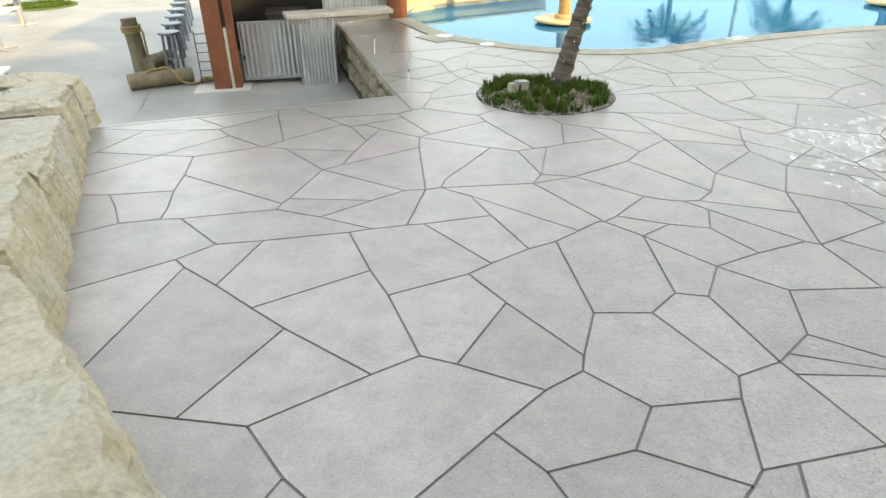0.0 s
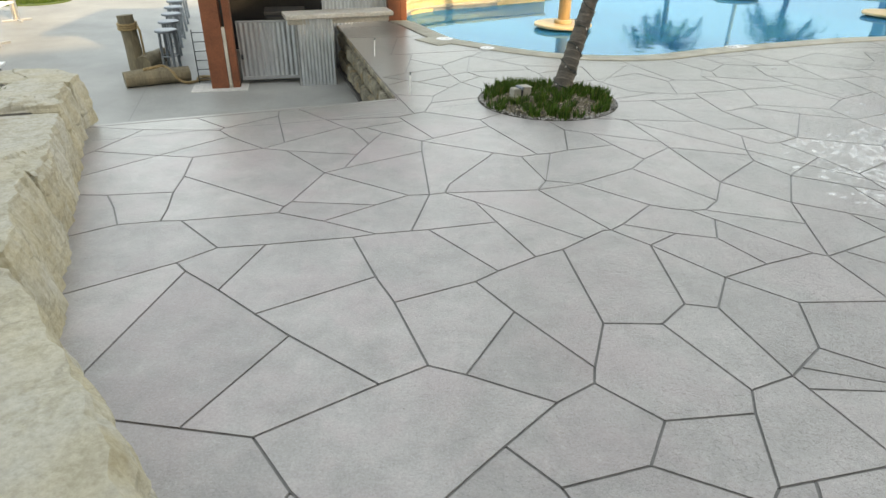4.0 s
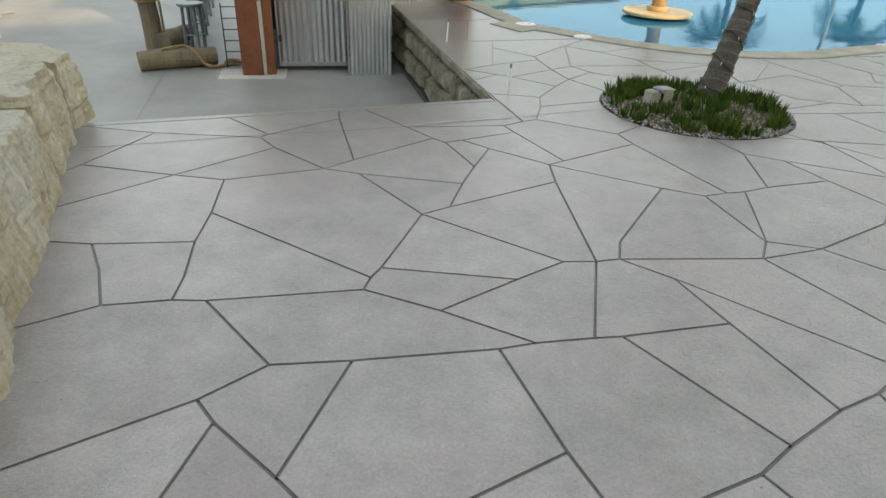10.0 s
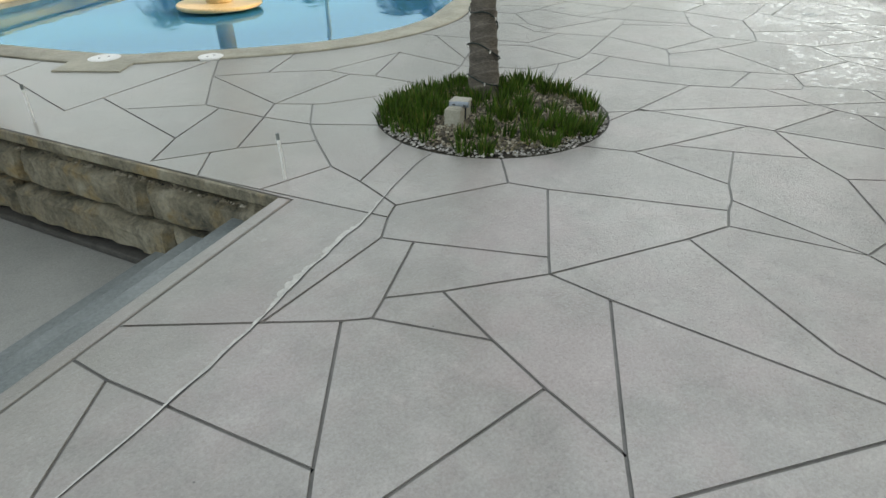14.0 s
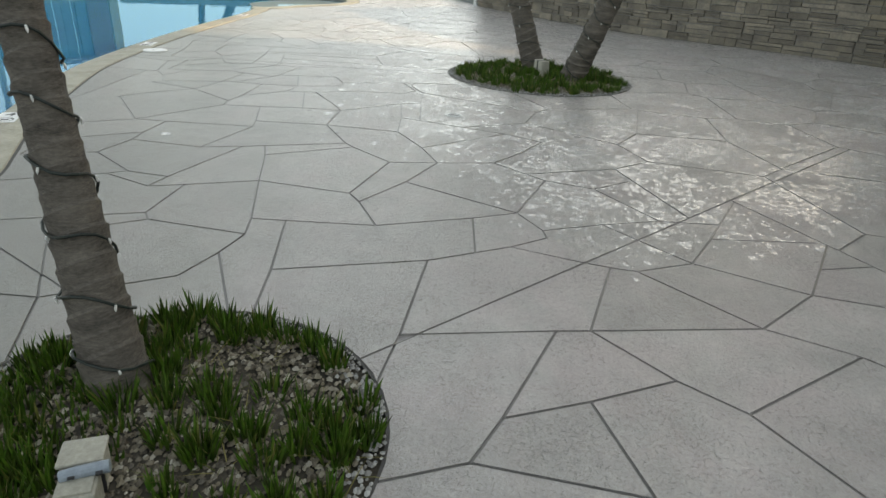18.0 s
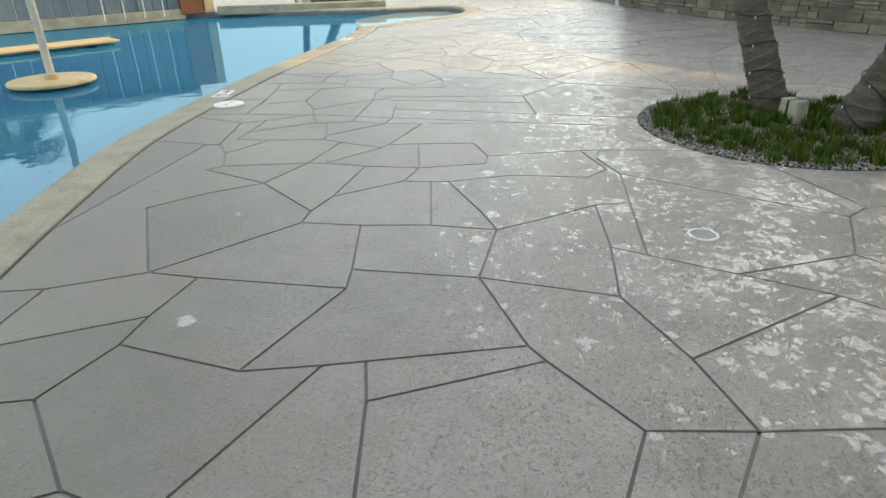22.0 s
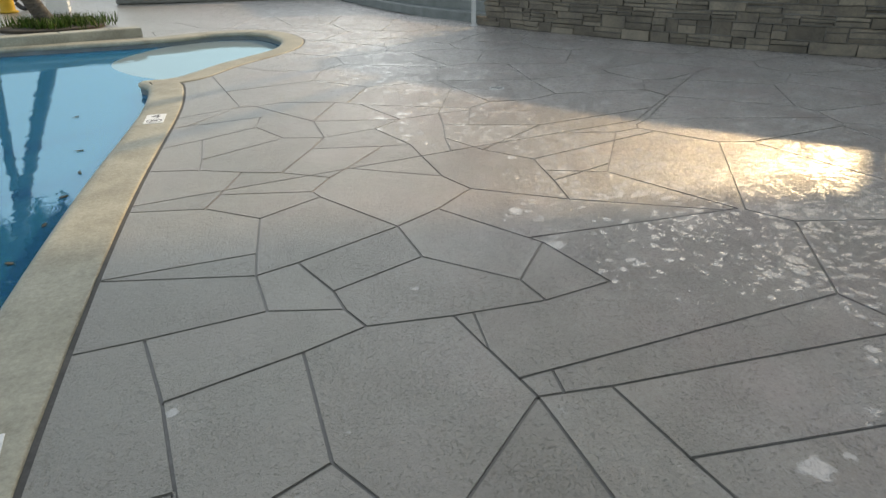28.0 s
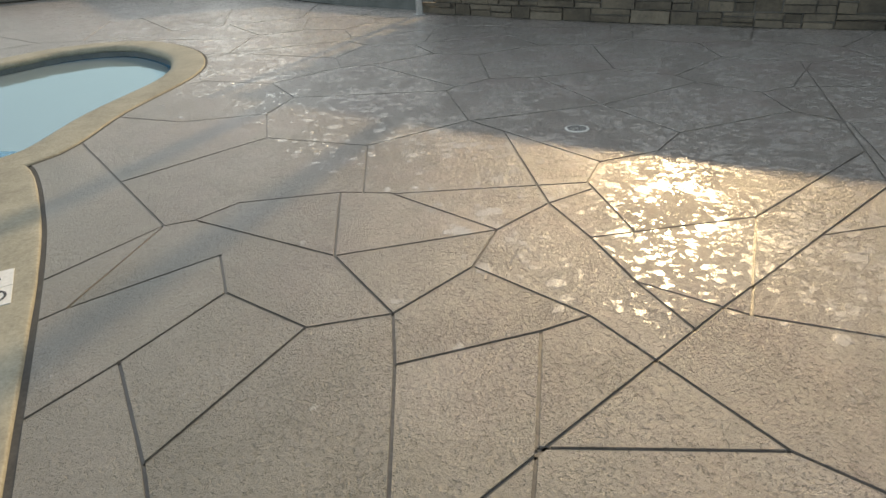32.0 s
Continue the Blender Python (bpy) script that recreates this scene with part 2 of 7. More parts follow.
    bump(t, b, h, 0.68, 0.011)
    return m


def limestone_material():
    """Cream limestone: grey weathering, ochre seams, pits and a chalky grain."""
    m, t, b = material("limestone", 0.88)
    w = place_of(t)
    c = ramp(t, noise_of(t, w, 1.8, 6, 0.65), (0.3, (0.29, 0.228, 0.135)), (0.52, (0.42, 0.348, 0.225)), (0.7, (0.56, 0.49, 0.36)))
    grey = ramp(t, noise_of(t, w, 3.6, 6, 0.7), (0.5, (0, 0, 0)), (0.68, (1, 1, 1)))
    c = mix(t, maths(t, "MULTIPLY", grey, 0.45), c, (0.3, 0.275, 0.235))
    film = ramp(t, noise_of(t, w, 1.1, 5, 0.6), (0.46, (0, 0, 0)), (0.58, (1, 1, 1)))
    c = mix(t, maths(t, "MULTIPLY", film, 0.6), c, (0.43, 0.43, 0.41))
    up = t.nodes.new("ShaderNodeSeparateXYZ")
    t.links.new(t.nodes.new("ShaderNodeNewGeometry").outputs["True Normal"], up.inputs[0])
    flat = ramp(t, maths(t, "ADD", up.outputs["Z"], maths(t, "MULTIPLY", maths(t, "SUBTRACT", noise_of(t, w, 6, 4, 0.7), 0.5), 0.6)), (0.6, (0, 0, 0)), (0.85, (1, 1, 1)))
    c = mix(t, maths(t, "MULTIPLY", flat, 0.34), c, (0.42, 0.412, 0.375))
    runs = ramp(t, noise_of(t, place_of(t, (7.0, 7.0, 0.9)), 1.6, 6, 0.7), (0.5, (0, 0, 0)), (0.62, (1, 1, 1)))
    c = mix(t, maths(t, "MULTIPLY", runs, 0.5), c, (0.25, 0.22, 0.145))
    # thin darker beds and a few dark cracks
    beds = noise_of(t, place_of(t, (1.1, 1.1, 15.0)), 2.4, 5, 0.65)
    c = mix(t, maths(t, "MULTIPLY", ramp(t, beds, (0.56, (0, 0, 0)), (0.66, (1, 1, 1))), 0.45), c, (0.2, 0.165, 0.105))
    crack = node(t, "ShaderNodeTexVoronoi", Scale=2.6)
    crack.feature = "DISTANCE_TO_EDGE"
    wavy = t.nodes.new("ShaderNodeVectorMath")
    wavy.operation = "MULTIPLY_ADD"
    wavy.inputs[1].default_value = (0.35, 0.35, 0.35)
    turn = node(t, "ShaderNodeTexNoise", Scale=3.5, Detail=5.0)
    t.links.new(w, turn.inputs["Vector"])
    t.links.new(turn.outputs["Color"], wavy.inputs[0])
    t.links.new(w, wavy.inputs[2])
    t.links.new(wavy.outputs[0], crack.inputs["Vector"])
    split = ramp(t, crack.outputs["Distance"], (0.004, (1, 1, 1)), (0.02, (0, 0, 0)))
    split = maths(t, "MULTIPLY", split, ramp(t, noise_of(t, w, 1.7, 2), (0.48, (0, 0, 0)), (0.58, (1, 1, 1))))
    c = mix(t, maths(t, "MULTIPLY", split, 0.35), c, (0.12, 0.1, 0.07))
    fine = noise_of(t, w, 34, 6, 0.75)
    c = mix(t, 0.26, c, ramp(t, fine, (0.34, (0.2, 0.16, 0.1)), (0.62, (0.66, 0.6, 0.47))))
    pits = node(t, "ShaderNodeTexVoronoi", Scale=38.0)
    t.links.new(w, pits.inputs["Vector"])
    pit = ramp(t, pits.outputs["Distance"], (0.12, (0, 0, 0)), (0.4, (1, 1, 1)))
    t.links.new(c, b.inputs["Base Color"])
    h = maths(t, "ADD", maths(t, "MULTIPLY", noise_of(t, w, 9, 8, 0.7), 1.0), maths(t, "ADD", maths(t, "MULTIPLY", fine, 0.45), maths(t, "MULTIPLY", pit, 0.12)))
    bump(t, b, maths(t, "SUBTRACT", h, maths(t, "MULTIPLY", split, 0.3)), 0.6, 0.022)
    return m


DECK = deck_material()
GROOVE = mottled("joint_mortar", (0.092, 0.087, 0.082), (0.175, 0.165, 0.156), 3, 60, 0.34, 0.3)
COPING = mottled("coping_concrete", (0.24, 0.22, 0.165), (0.45, 0.42, 0.335), 3.4, 55, 0.6, 0.5)
PATIO = mottled("smooth_concrete", (0.19, 0.195, 0.185), (0.35, 0.35, 0.33), 0.75, 110, 0.55, 0.04)
STEP = mottled("step_concrete", (0.1, 0.122, 0.122), (0.21, 0.235, 0.235), 3.2, 60, 0.5, 0.12)
LIMESTONE = limestone_material()


def quarry_material():
    """Rough quarried sandstone: ochre and rust patches, grey weathering, dark stains."""
    m, t, b = material("quarry_block", 0.92)
    w = place_of(t)
    c = ramp(t, noise_of(t, w, 3.1, 6, 0.65), (0.34, (0.11, 0.108, 0.09)), (0.5, (0.25, 0.22, 0.165)), (0.64, (0.44, 0.4, 0.32)))
    rust = ramp(t, noise_of(t, w, 5.0, 5, 0.6), (0.52, (0, 0, 0)), (0.66, (1, 1, 1)))
    c = mix(t, maths(t, "MULTIPLY", rust, 0.75), c, (0.37, 0.23, 0.085))
    stain = ramp(t, noise_of(t, place_of(t, (1.6, 1.6, 0.7)), 3.7, 6, 0.7), (0.5, (0, 0, 0)), (0.62, (1, 1, 1)))
    c = mix(t, maths(t, "MULTIPLY", stain, 0.7), c, (0.05, 0.052, 0.045))
    fine = noise_of(t, w, 42, 6, 0.75)
    c = mix(t, 0.35, c, ramp(t, fine, (0.34, (0.05, 0.045, 0.035)), (0.66, (0.44, 0.37, 0.26))))
    t.links.new(c, b.inputs["Base Color"])
    bump(t, b, maths(t, "ADD", noise_of(t, w, 11, 7, 0.7), maths(t, "MULTIPLY", fine, 0.4)), 0.9, 0.03)
    return m


BLOCK = quarry_material()
LEDGE = mottled("stacked_stone", (0.09, 0.08, 0.07), (0.24, 0.2, 0.155), 4, 30, 0.85, 0.8, vary=0.6, depth=0.02)
RUST = mottled("rusty_steel", (0.16, 0.045, 0.02), (0.3, 0.095, 0.045), 3, 50, 0.7, 0.2)
GALV = mottled("galvanised_sheet", (0.48, 0.51, 0.53), (0.72, 0.75, 0.77), 3, 20, 0.3, 0.04, 0.75, stretch=(1, 1, 0.15))
WOOD = mottled("weathered_wood", (0.085, 0.072, 0.048), (0.25, 0.205, 0.135), 4, 40, 0.85, 0.7, stretch=(1, 1, 0.2), local=True)
BOARD = mottled("worn_counter_board", (0.4, 0.36, 0.3), (0.62, 0.58, 0.52), 3, 30, 0.6, 0.2)
ROPE = mottled("hemp_rope", (0.2, 0.13, 0.06), (0.42, 0.3, 0.16), 30, 120, 0.9, 0.6)
BARK = mottled("palm_bark", (0.04, 0.034, 0.029), (0.16, 0.136, 0.115), 6, 48, 0.95, 0.7, stretch=(1, 1, 3.5), depth=0.008)
GREENWIRE = mottled("green_cable", (0.006, 0.011, 0.009), (0.01, 0.02, 0.016), 5, 60, 0.5, 0.1)
SOIL = mottled("planting_soil", (0.028, 0.022, 0.016), (0.085, 0.07, 0.053), 8, 60, 0.95, 0.6)
EDGING = mottled("steel_edging", (0.04, 0.037, 0.034), (0.09, 0.085, 0.08), 8, 60, 0.7, 0.3)
PLASTER = mottled("pool_plaster", (0.05, 0.4, 0.66), (0.1, 0.5, 0.76), 1.2, 30, 0.7, 0.05)
WHITE = mottled("white_plastic", (0.74, 0.74, 0.72), (0.84, 0.84, 0.82), 4, 60, 0.4, 0.05)
STEEL = mottled("brushed_steel", (0.45, 0.46, 0.47), (0.62, 0.63, 0.64), 6, 60, 0.35, 0.05, 0.9)
# near-black that stands in for shade in deep recesses
SHADE_BLACK = mottled("shade_black", (0.012, 0.012, 0.013), (0.03, 0.03, 0.032), 3, 40, 0.7, 0.1)
INK = mottled("black_ink", (0.015, 0.015, 0.017), (0.03, 0.03, 0.033), 6, 60, 0.5, 0.05)
BOXGREY = mottled("fixture_concrete", (0.26, 0.245, 0.2), (0.44, 0.42, 0.36), 8, 60, 0.7, 0.2)
TURF = mottled("lawn", (0.04, 0.075, 0.02), (0.1, 0.15, 0.045), 3, 60, 0.9, 0.6)
HONEY = mottled("honey_stone", (0.5, 0.34, 0.16), (0.7, 0.52, 0.3), 3, 40, 0.5, 0.3)
LUMBER = mottled("orange_timber", (0.35, 0.19, 0.07), (0.56, 0.34, 0.15), 4, 40, 0.6, 0.4, stretch=(1, 1, 0.2), local=True)


def water_material(name="pool_water", clearness=0.55, tone=(0.003, 0.31, 0.6, 1)):
    """Blue pool water: half clear, half scattering, with a light ripple that mirrors what stands round it."""
    m, t, b = material(name, 0.02)
    w = place_of(t)
    bump(t, b, mix(t, 0.3, noise_of(t, w, 1.6, 2), noise_of(t, w, 6, 2)), 0.12, 0.03)
    ripple = b.inputs["Normal"].links[0].from_socket
    haze = node(t, "ShaderNodeBsdfDiffuse", Color=tone)
    clear = node(t, "ShaderNodeBsdfRefraction", Color=(0.38, 0.84, 1.0, 1), Roughness=0.02, IOR=1.33)
    gloss = node(t, "ShaderNodeBsdfGlossy", Color=(0.55, 0.88, 1.0, 1), Roughness=0.012)
    fresnel = node(t, "ShaderNodeFresnel", IOR=1.33)
    for n in (clear, gloss, fresnel):
        t.links.new(ripple, n.inputs["Normal"])
    body, both = t.nodes.new("ShaderNodeMixShader"), t.nodes.new("ShaderNodeMixShader")
    body.inputs[0].default_value = clearness
    t.links.new(haze.outputs[0], body.inputs[1])
    t.links.new(clear.outputs[0], body.inputs[2])
    t.links.new(maths(t, "MULTIPLY", fresnel.outputs[0], 0.31), both.inputs[0])
    t.links.new(body.outputs[0], both.inputs[1])
    t.links.new(gloss.outputs[0], both.inputs[2])
    t.links.new(both.outputs[0], t.nodes["Material Output"].inputs["Surface"])
    t.nodes.remove(b)
    return m


WATER = water_material()
SHALLOW = water_material("shallow_water", 0.5, (0.45, 0.58, 0.62, 1))


# ---- building blocks ----
def thing(name, label, category, at=(0, 0, 0), turn=0, group="", kind=""):
    ob = tagged(new(name), label, category, group, kind)
    ob.matrix_basis = pose(*at, 0, 0, turn)
    return ob


def part(name, bm, mat, parent=None, label="", smooth=False):
    me = bpy.data.meshes.new(name)
    bmesh.ops.recalc_face_normals(bm, faces=bm.faces)
    bm.to_mesh(me)
    bm.free()
    if smooth:
        me.shade_smooth()
    me.materials.append(mat)
    ob = new(name, me)
    ob.parent = parent
    return tagged(ob, label)


def box(bm, x0, x1, y0, y1, z0, z1, m=Matrix(), bevel=0.0):
    made = bmesh.ops.create_cube(bm, size=1, matrix=m @ Matrix.LocRotScale(((x0 + x1) / 2, (y0 + y1) / 2, (z0 + z1) / 2), None, (x1 - x0, y1 - y0, z1 - z0)))
    if bevel:
        edges = {e for v in made["verts"] for e in v.link_edges}
        bmesh.ops.bevel(bm, geom=list(edges), offset=bevel, segments=2, affect="EDGES", profile=0.5)
    return bm


def solid(x0, x1, y0, y1, z0, z1, bevel=0.004, m=Matrix()):
    return box(bmesh.new(), x0, x1, y0, y1, z0, z1, m, bevel)


def tube(bm, spine, radii, sides=12, caps=True, wobble=0.0, seed=0):
    """A tube of rings along a spine of points."""
    rng = random.Random(seed)
    rings = []
    spine = [Vector(p) for p in spine]
    for i, p in enumerate(spine):
        d = (spine[min(i + 1, len(spine) - 1)] - spine[max(i - 1, 0)]).normalized()
        u = d.cross(Vector((0, 0, 1)) if abs(d.z) < 0.9 else Vector((1, 0, 0))).normalized()
        v = d.cross(u)
        r = radii[i] if isinstance(radii, (list, tuple)) else radii
        rings.append([bm.verts.new(p + (u * math.cos(a) + v * math.sin(a)) * r * (1 + wobble * rng.uniform(-1, 1))) for a in (math.tau * k / sides for k in range(sides))])
    for a, b in zip(rings, rings[1:]):
        for k in range(sides):
            bm.faces.new((a[k], a[(k + 1) % sides], b[(k + 1) % sides], b[k]))
    if caps:
        bm.faces.new(rings[0][::-1])
        bm.faces.new(rings[-1])
    return bm


def disc(bm, c, r, z0, z1, sides=32, bevel=0.0):
    return tube(bm, [(c[0], c[1], z0), (c[0], c[1], z0 + bevel), (c[0], c[1], z1 - bevel), (c[0], c[1], z1)] if bevel else [(c[0], c[1], z0), (c[0], c[1], z1)],
                [r - bevel, r, r, r - bevel] if bevel else r, sides)


def prism(pts, z0, z1, chamfer=0.0):
    """An upright block over a plan polygon."""
    bm = bmesh.new()
    low = [bm.verts.new((*p, z0)) for p in pts]
    levels = [low, [bm.verts.new((*p, z1 - chamfer)) for p in pts]]
    if chamfer:
        levels.append([bm.verts.new((*p, z1)) for p in inset(pts, chamfer)])
    for a, b in zip(levels, levels[1:]):
        for k in range(len(pts)):
            bm.faces.new((a[k], a[(k + 1) % len(pts)], b[(k + 1) % len(pts)], b[k]))
    bm.faces.new(levels[-1])
    bm.faces.new(low[::-1])
    return bm


def area(pts):
    return sum(a[0] * b[1] - a[1] * b[0] for a, b in zip(pts, pts[1:] + pts[:1])) / 2


def inset(pts, d):
    """The polygon (anticlockwise) with each edge moved inwards by d."""
    out = []
    n = len(pts)
    for i in range(n):
        p, q, r = Vector(pts[i - 1]), Vector(pts[i]), Vector(pts[(i + 1) % n])
        u, v = (q - p).normalized(), (r - q).normalized()
        n1, n2 = Vector((-u.y, u.x)), Vector((-v.y, v.x))
        h = n1 + n2
        k = max(h.dot(n1), 0.25)
        out.append(tuple(q + h * (d / k)))
    return out


def smooth_loop(pts, steps=6, closed=True):
    """A rounded line through the points (Catmull-Rom)."""
    n = len(pts)
    out = []
    for i in range(n if closed else n - 1):
        p = [Vector(pts[(i + k) % n if closed else min(max(i + k, 0), n - 1)]) for k in (-1, 0, 1, 2)]
        for s in range(steps):
            t = s / steps
            out.append(tuple(0.5 * (2 * p[1] + (p[2] - p[0]) * t + (2 * p[0] - 5 * p[1] + 4 * p[2] - p[3]) * t * t + (3 * p[1] - p[0] - 3 * p[2] + p[3]) * t ** 3)))
    if not closed:
        out.append(tuple(pts[-1]))
    return out


def sheet(loops, z, within=None):
    """A flat sheet inside the first loop, with the other loops as holes; cut off at the loop within."""
    pts, edges = [], []
    for loop in loops + ([within] if within else []):
        n = len(pts)
        pts += [Vector(p[:2]) for p in loop]
        edges += [(n + k, n + (k + 1) % len(loop)) for k in range(len(loop))]
    flat, _, tris, *_ = delaunay_2d_cdt(pts, edges, [], 0, 1e-4)
    bm = bmesh.new()
    vs = [bm.verts.new((p.x, p.y, z)) for p in flat]
    for tri in tris:
        mid = [sum(flat[k][c] for k in tri) / 3 for c in (0, 1)]
        if inside(mid, loops[0]) and not any(inside(mid, hole) for hole in loops[1:]) and (not within or inside(mid, within)):
            bm.faces.new([vs[k] for k in tri])
    bmesh.ops.delete(bm, geom=[v for v in bm.verts if not v.link_faces], context="VERTS")
    return bm


def inside(p, loop):
    hit = False
    for (x0, y0), (x1, y1) in zip(loop, loop[1:] + loop[:1]):
        if (y0 > p[1]) != (y1 > p[1]) and p[0] < (x1 - x0) * (p[1] - y0) / (y1 - y0) + x0:
            hit = not hit
    return hit


def circle(c, r, n=40):
    return [(c[0] + r * math.cos(math.tau * k / n), c[1] + r * math.sin(math.tau * k / n)) for k in range(n)]

# ---- plan ----
STAIR_R, STAIR_L = (-0.346, 6.08), (-3.159, 4.957)
WALL_TOP_END = (-1.858, 10.746)
LOW = -0.66
PALM_BED_A, BED_A_R = (1.15, 6.185), 0.69
PALM_BED_B, BED_B_R = (7.66, 5.0), 1.09
POOL = smooth_loop([(-0.67, 10.908), (-0.464, 10.584), (0.108, 9.418), (0.454, 9.104), (1.026, 8.705), (1.62, 8.424), (2.268, 8.359), (2.808, 8.467), (3.186, 8.662),
    (3.78, 8.986), (4.914, 9.482), (6.102, 9.925), (7.387, 10.195), (8.856, 10.411), (10.26, 10.562), (11.848, 10.681), (12.582, 10.768), (13.284, 10.908), (13.63, 11.081), (13.802, 10.746), (14.58, 10.433), (15.498, 9.936),
    (16.146, 9.785), (16.848, 9.86), (17.604, 10.26), (17.712, 10.908), (17.172, 11.664), (16.848, 12.852), (16.578, 14.148), (16.254, 15.66), (15.12, 16.848), (13.068, 18.576), (9.72, 20.088), (5.4, 18.36), (2.7, 15.768), (1.004, 13.608), (0, 12.906), (-0.648, 12.258), (-0.778, 11.556)], 5)
COPE = 0.32
RIM = inset(POOL, -COPE)
DECK_EDGE = [STAIR_R, STAIR_L, (-3.888, 4.644), (-2.808, 2.16), (-1.728, 0), (-1.728, -2.16), (17.28, -6.48), (23.76, -2.16), (32.4, 8.64), (32.4, 25.92), (-3.24, 25.92), (-3.24, 14.04), (-2.484, 12.96), (-1.858, 10.746)]

# ---- the ground: lower patio level to the horizon, deck on top of it ----
hole = [(-0.216, 7.02), (30.24, 7.02), (30.24, 24.84), (-1.62, 24.84)]
far = [(-900, -900), (900, -900), (900, 900), (-900, 900)]
ground = part("ground", sheet([far, hole], LOW), PATIO)
tagged(ground, "pale smooth concrete patio ground reaching far out", "ground", kind="structure")
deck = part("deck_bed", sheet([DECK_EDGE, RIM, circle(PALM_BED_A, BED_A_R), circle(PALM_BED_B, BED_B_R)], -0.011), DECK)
tagged(deck, "grey concrete bed under the scored pool deck slabs", "deck", kind="structure")

# ---- pool ----
pool = thing("swimming_pool", "freeform swimming pool with blue plaster and clear water", "pool", kind="structure")
bm = bmesh.new()
levels = [[bm.verts.new((*p, z)) for p in loop] for loop, z in ((POOL, -0.13), (POOL, -1.0), (inset(POOL, 0.12), -1.15))]
for a, b in zip(levels, levels[1:]):
    for k in range(len(a)):
        bm.faces.new((a[k], a[(k + 1) % len(a)], b[(k + 1) % len(a)], b[k]))
part("basin_wall", bm, PLASTER, pool)
bm = bmesh.new()
levels = [[bm.verts.new((*p, z)) for p in loop] for loop, z in ((inset(POOL, 0.004), -0.03), (inset(POOL, 0.004), -0.14), (inset(POOL, -0.05), -0.14), (inset(POOL, -0.05), -0.03))]
for a, b in zip(levels, levels[1:] + levels[:1]):
    for k in range(len(a)):
        bm.faces.new((a[k], a[(k + 1) % len(a)], b[(k + 1) % len(a)], b[k]))
part("waterline_band", bm, STEP, pool, "grey band at the waterline")
part("basin_floor", sheet([inset(POOL, 0.12)], -1.15), PLASTER, pool)
PALE = mottled("pale_shelf_plaster", (0.42, 0.6, 0.66), (0.56, 0.7, 0.74), 1.5, 30, 0.7, 0.05)
shelf = smooth_loop([(14.148, 10.638), (14.58, 10.476), (15.498, 9.979), (16.146, 9.828), (16.848, 9.904), (17.561, 10.282), (17.658, 10.908), (17.118, 11.61), (15.768, 11.988), (14.688, 11.448)], 5)
part("shallow_shelf", prism(shelf, -1.1, -0.24), PALE, pool, "pale shallow shelf at the pool's end")
water = part("water_surface", sheet([inset(POOL, -0.02), shelf], -0.11), WATER, pool, "clear blue rippling water")
shallow = part("shallow_water", sheet([shelf], -0.11), SHALLOW, pool, "clear shallow water over the shelf")
water.visible_shadow = shallow.visible_shadow = False


def coping_stones(parent):
    """Rounded coping pieces along the pool's rim."""
    n = len(POOL)
    start = 0
    step = 6
    while start < n:
        stop = min(start + step, n)
        bm = bmesh.new()
        rings = []
        for k in range(start, stop + 1):
            inner, outer = Vector(POOL[k % n]), Vector(RIM[k % n])
            d = (outer - inner).normalized()
            gap = 0.012
            chip = 0.006 * noise.noise((inner.x * 4, inner.y * 4, 2)) + 0.004 * noise.noise((inner.x * 15, inner.y * 15, 5))
            prof = [(outer - d * gap, -0.06), (outer - d * gap, -0.006), (outer - d * (gap + 0.002 + chip), 0.003), (outer - d * (gap + 0.005 + chip), 0.0065), (outer - d * (gap + 0.01 + chip), 0.0085), (outer - d * (gap + 0.035 + chip), 0.0095), (inner + d * 0.07, 0.01), (inner + d * 0.02, 0.007), (inner - d * 0.012, -0.006), (inner - d * 0.022, -0.03), (inner - d * 0.01, -0.055), (inner + d * 0.02, -0.06)]
            along = Vector((-d.y, d.x)) * (0.004 if k == start else -0.004 if k == stop else 0)
            rings.append([bm.verts.new((*(p - along), z)) for p, z in prof])
        for a, b in zip(rings, rings[1:]):
            for j in range(len(a)):
                bm.faces.new((a[j], a[(j + 1) % len(a)], b[(j + 1) % len(a)], b[j]))
        bm.faces.new([bm.verts.new(v.co) for v in rings[0]])
        bm.faces.new([bm.verts.new(v.co) for v in rings[-1][::-1]])
        part("coping_stone", bm, COPING, parent, smooth=True)
        start = stop


coping_stones(pool)
bm = bmesh.new()
rows = []
for inner, outer in zip(POOL, RIM):
    d = (Vector(outer) - Vector(inner)).normalized()
    rows.append([bm.verts.new((*(Vector(outer) + d * o), -0.003)) for o in (-0.015, 0.012)])
for k in range(len(rows)):
    bm.faces.new((rows[k - 1][0], rows[k - 1][1], rows[k][1], rows[k][0]))
part("expansion_joint", bm, EDGING, pool, "dark joint between coping and deck")

# ---- scored slabs of the deck: the saw cuts, then the slabs between them ----
CUTS = []


def cut_joints(lines):
    for line in lines:
        CUTS.extend(zip(line, line[1:]))


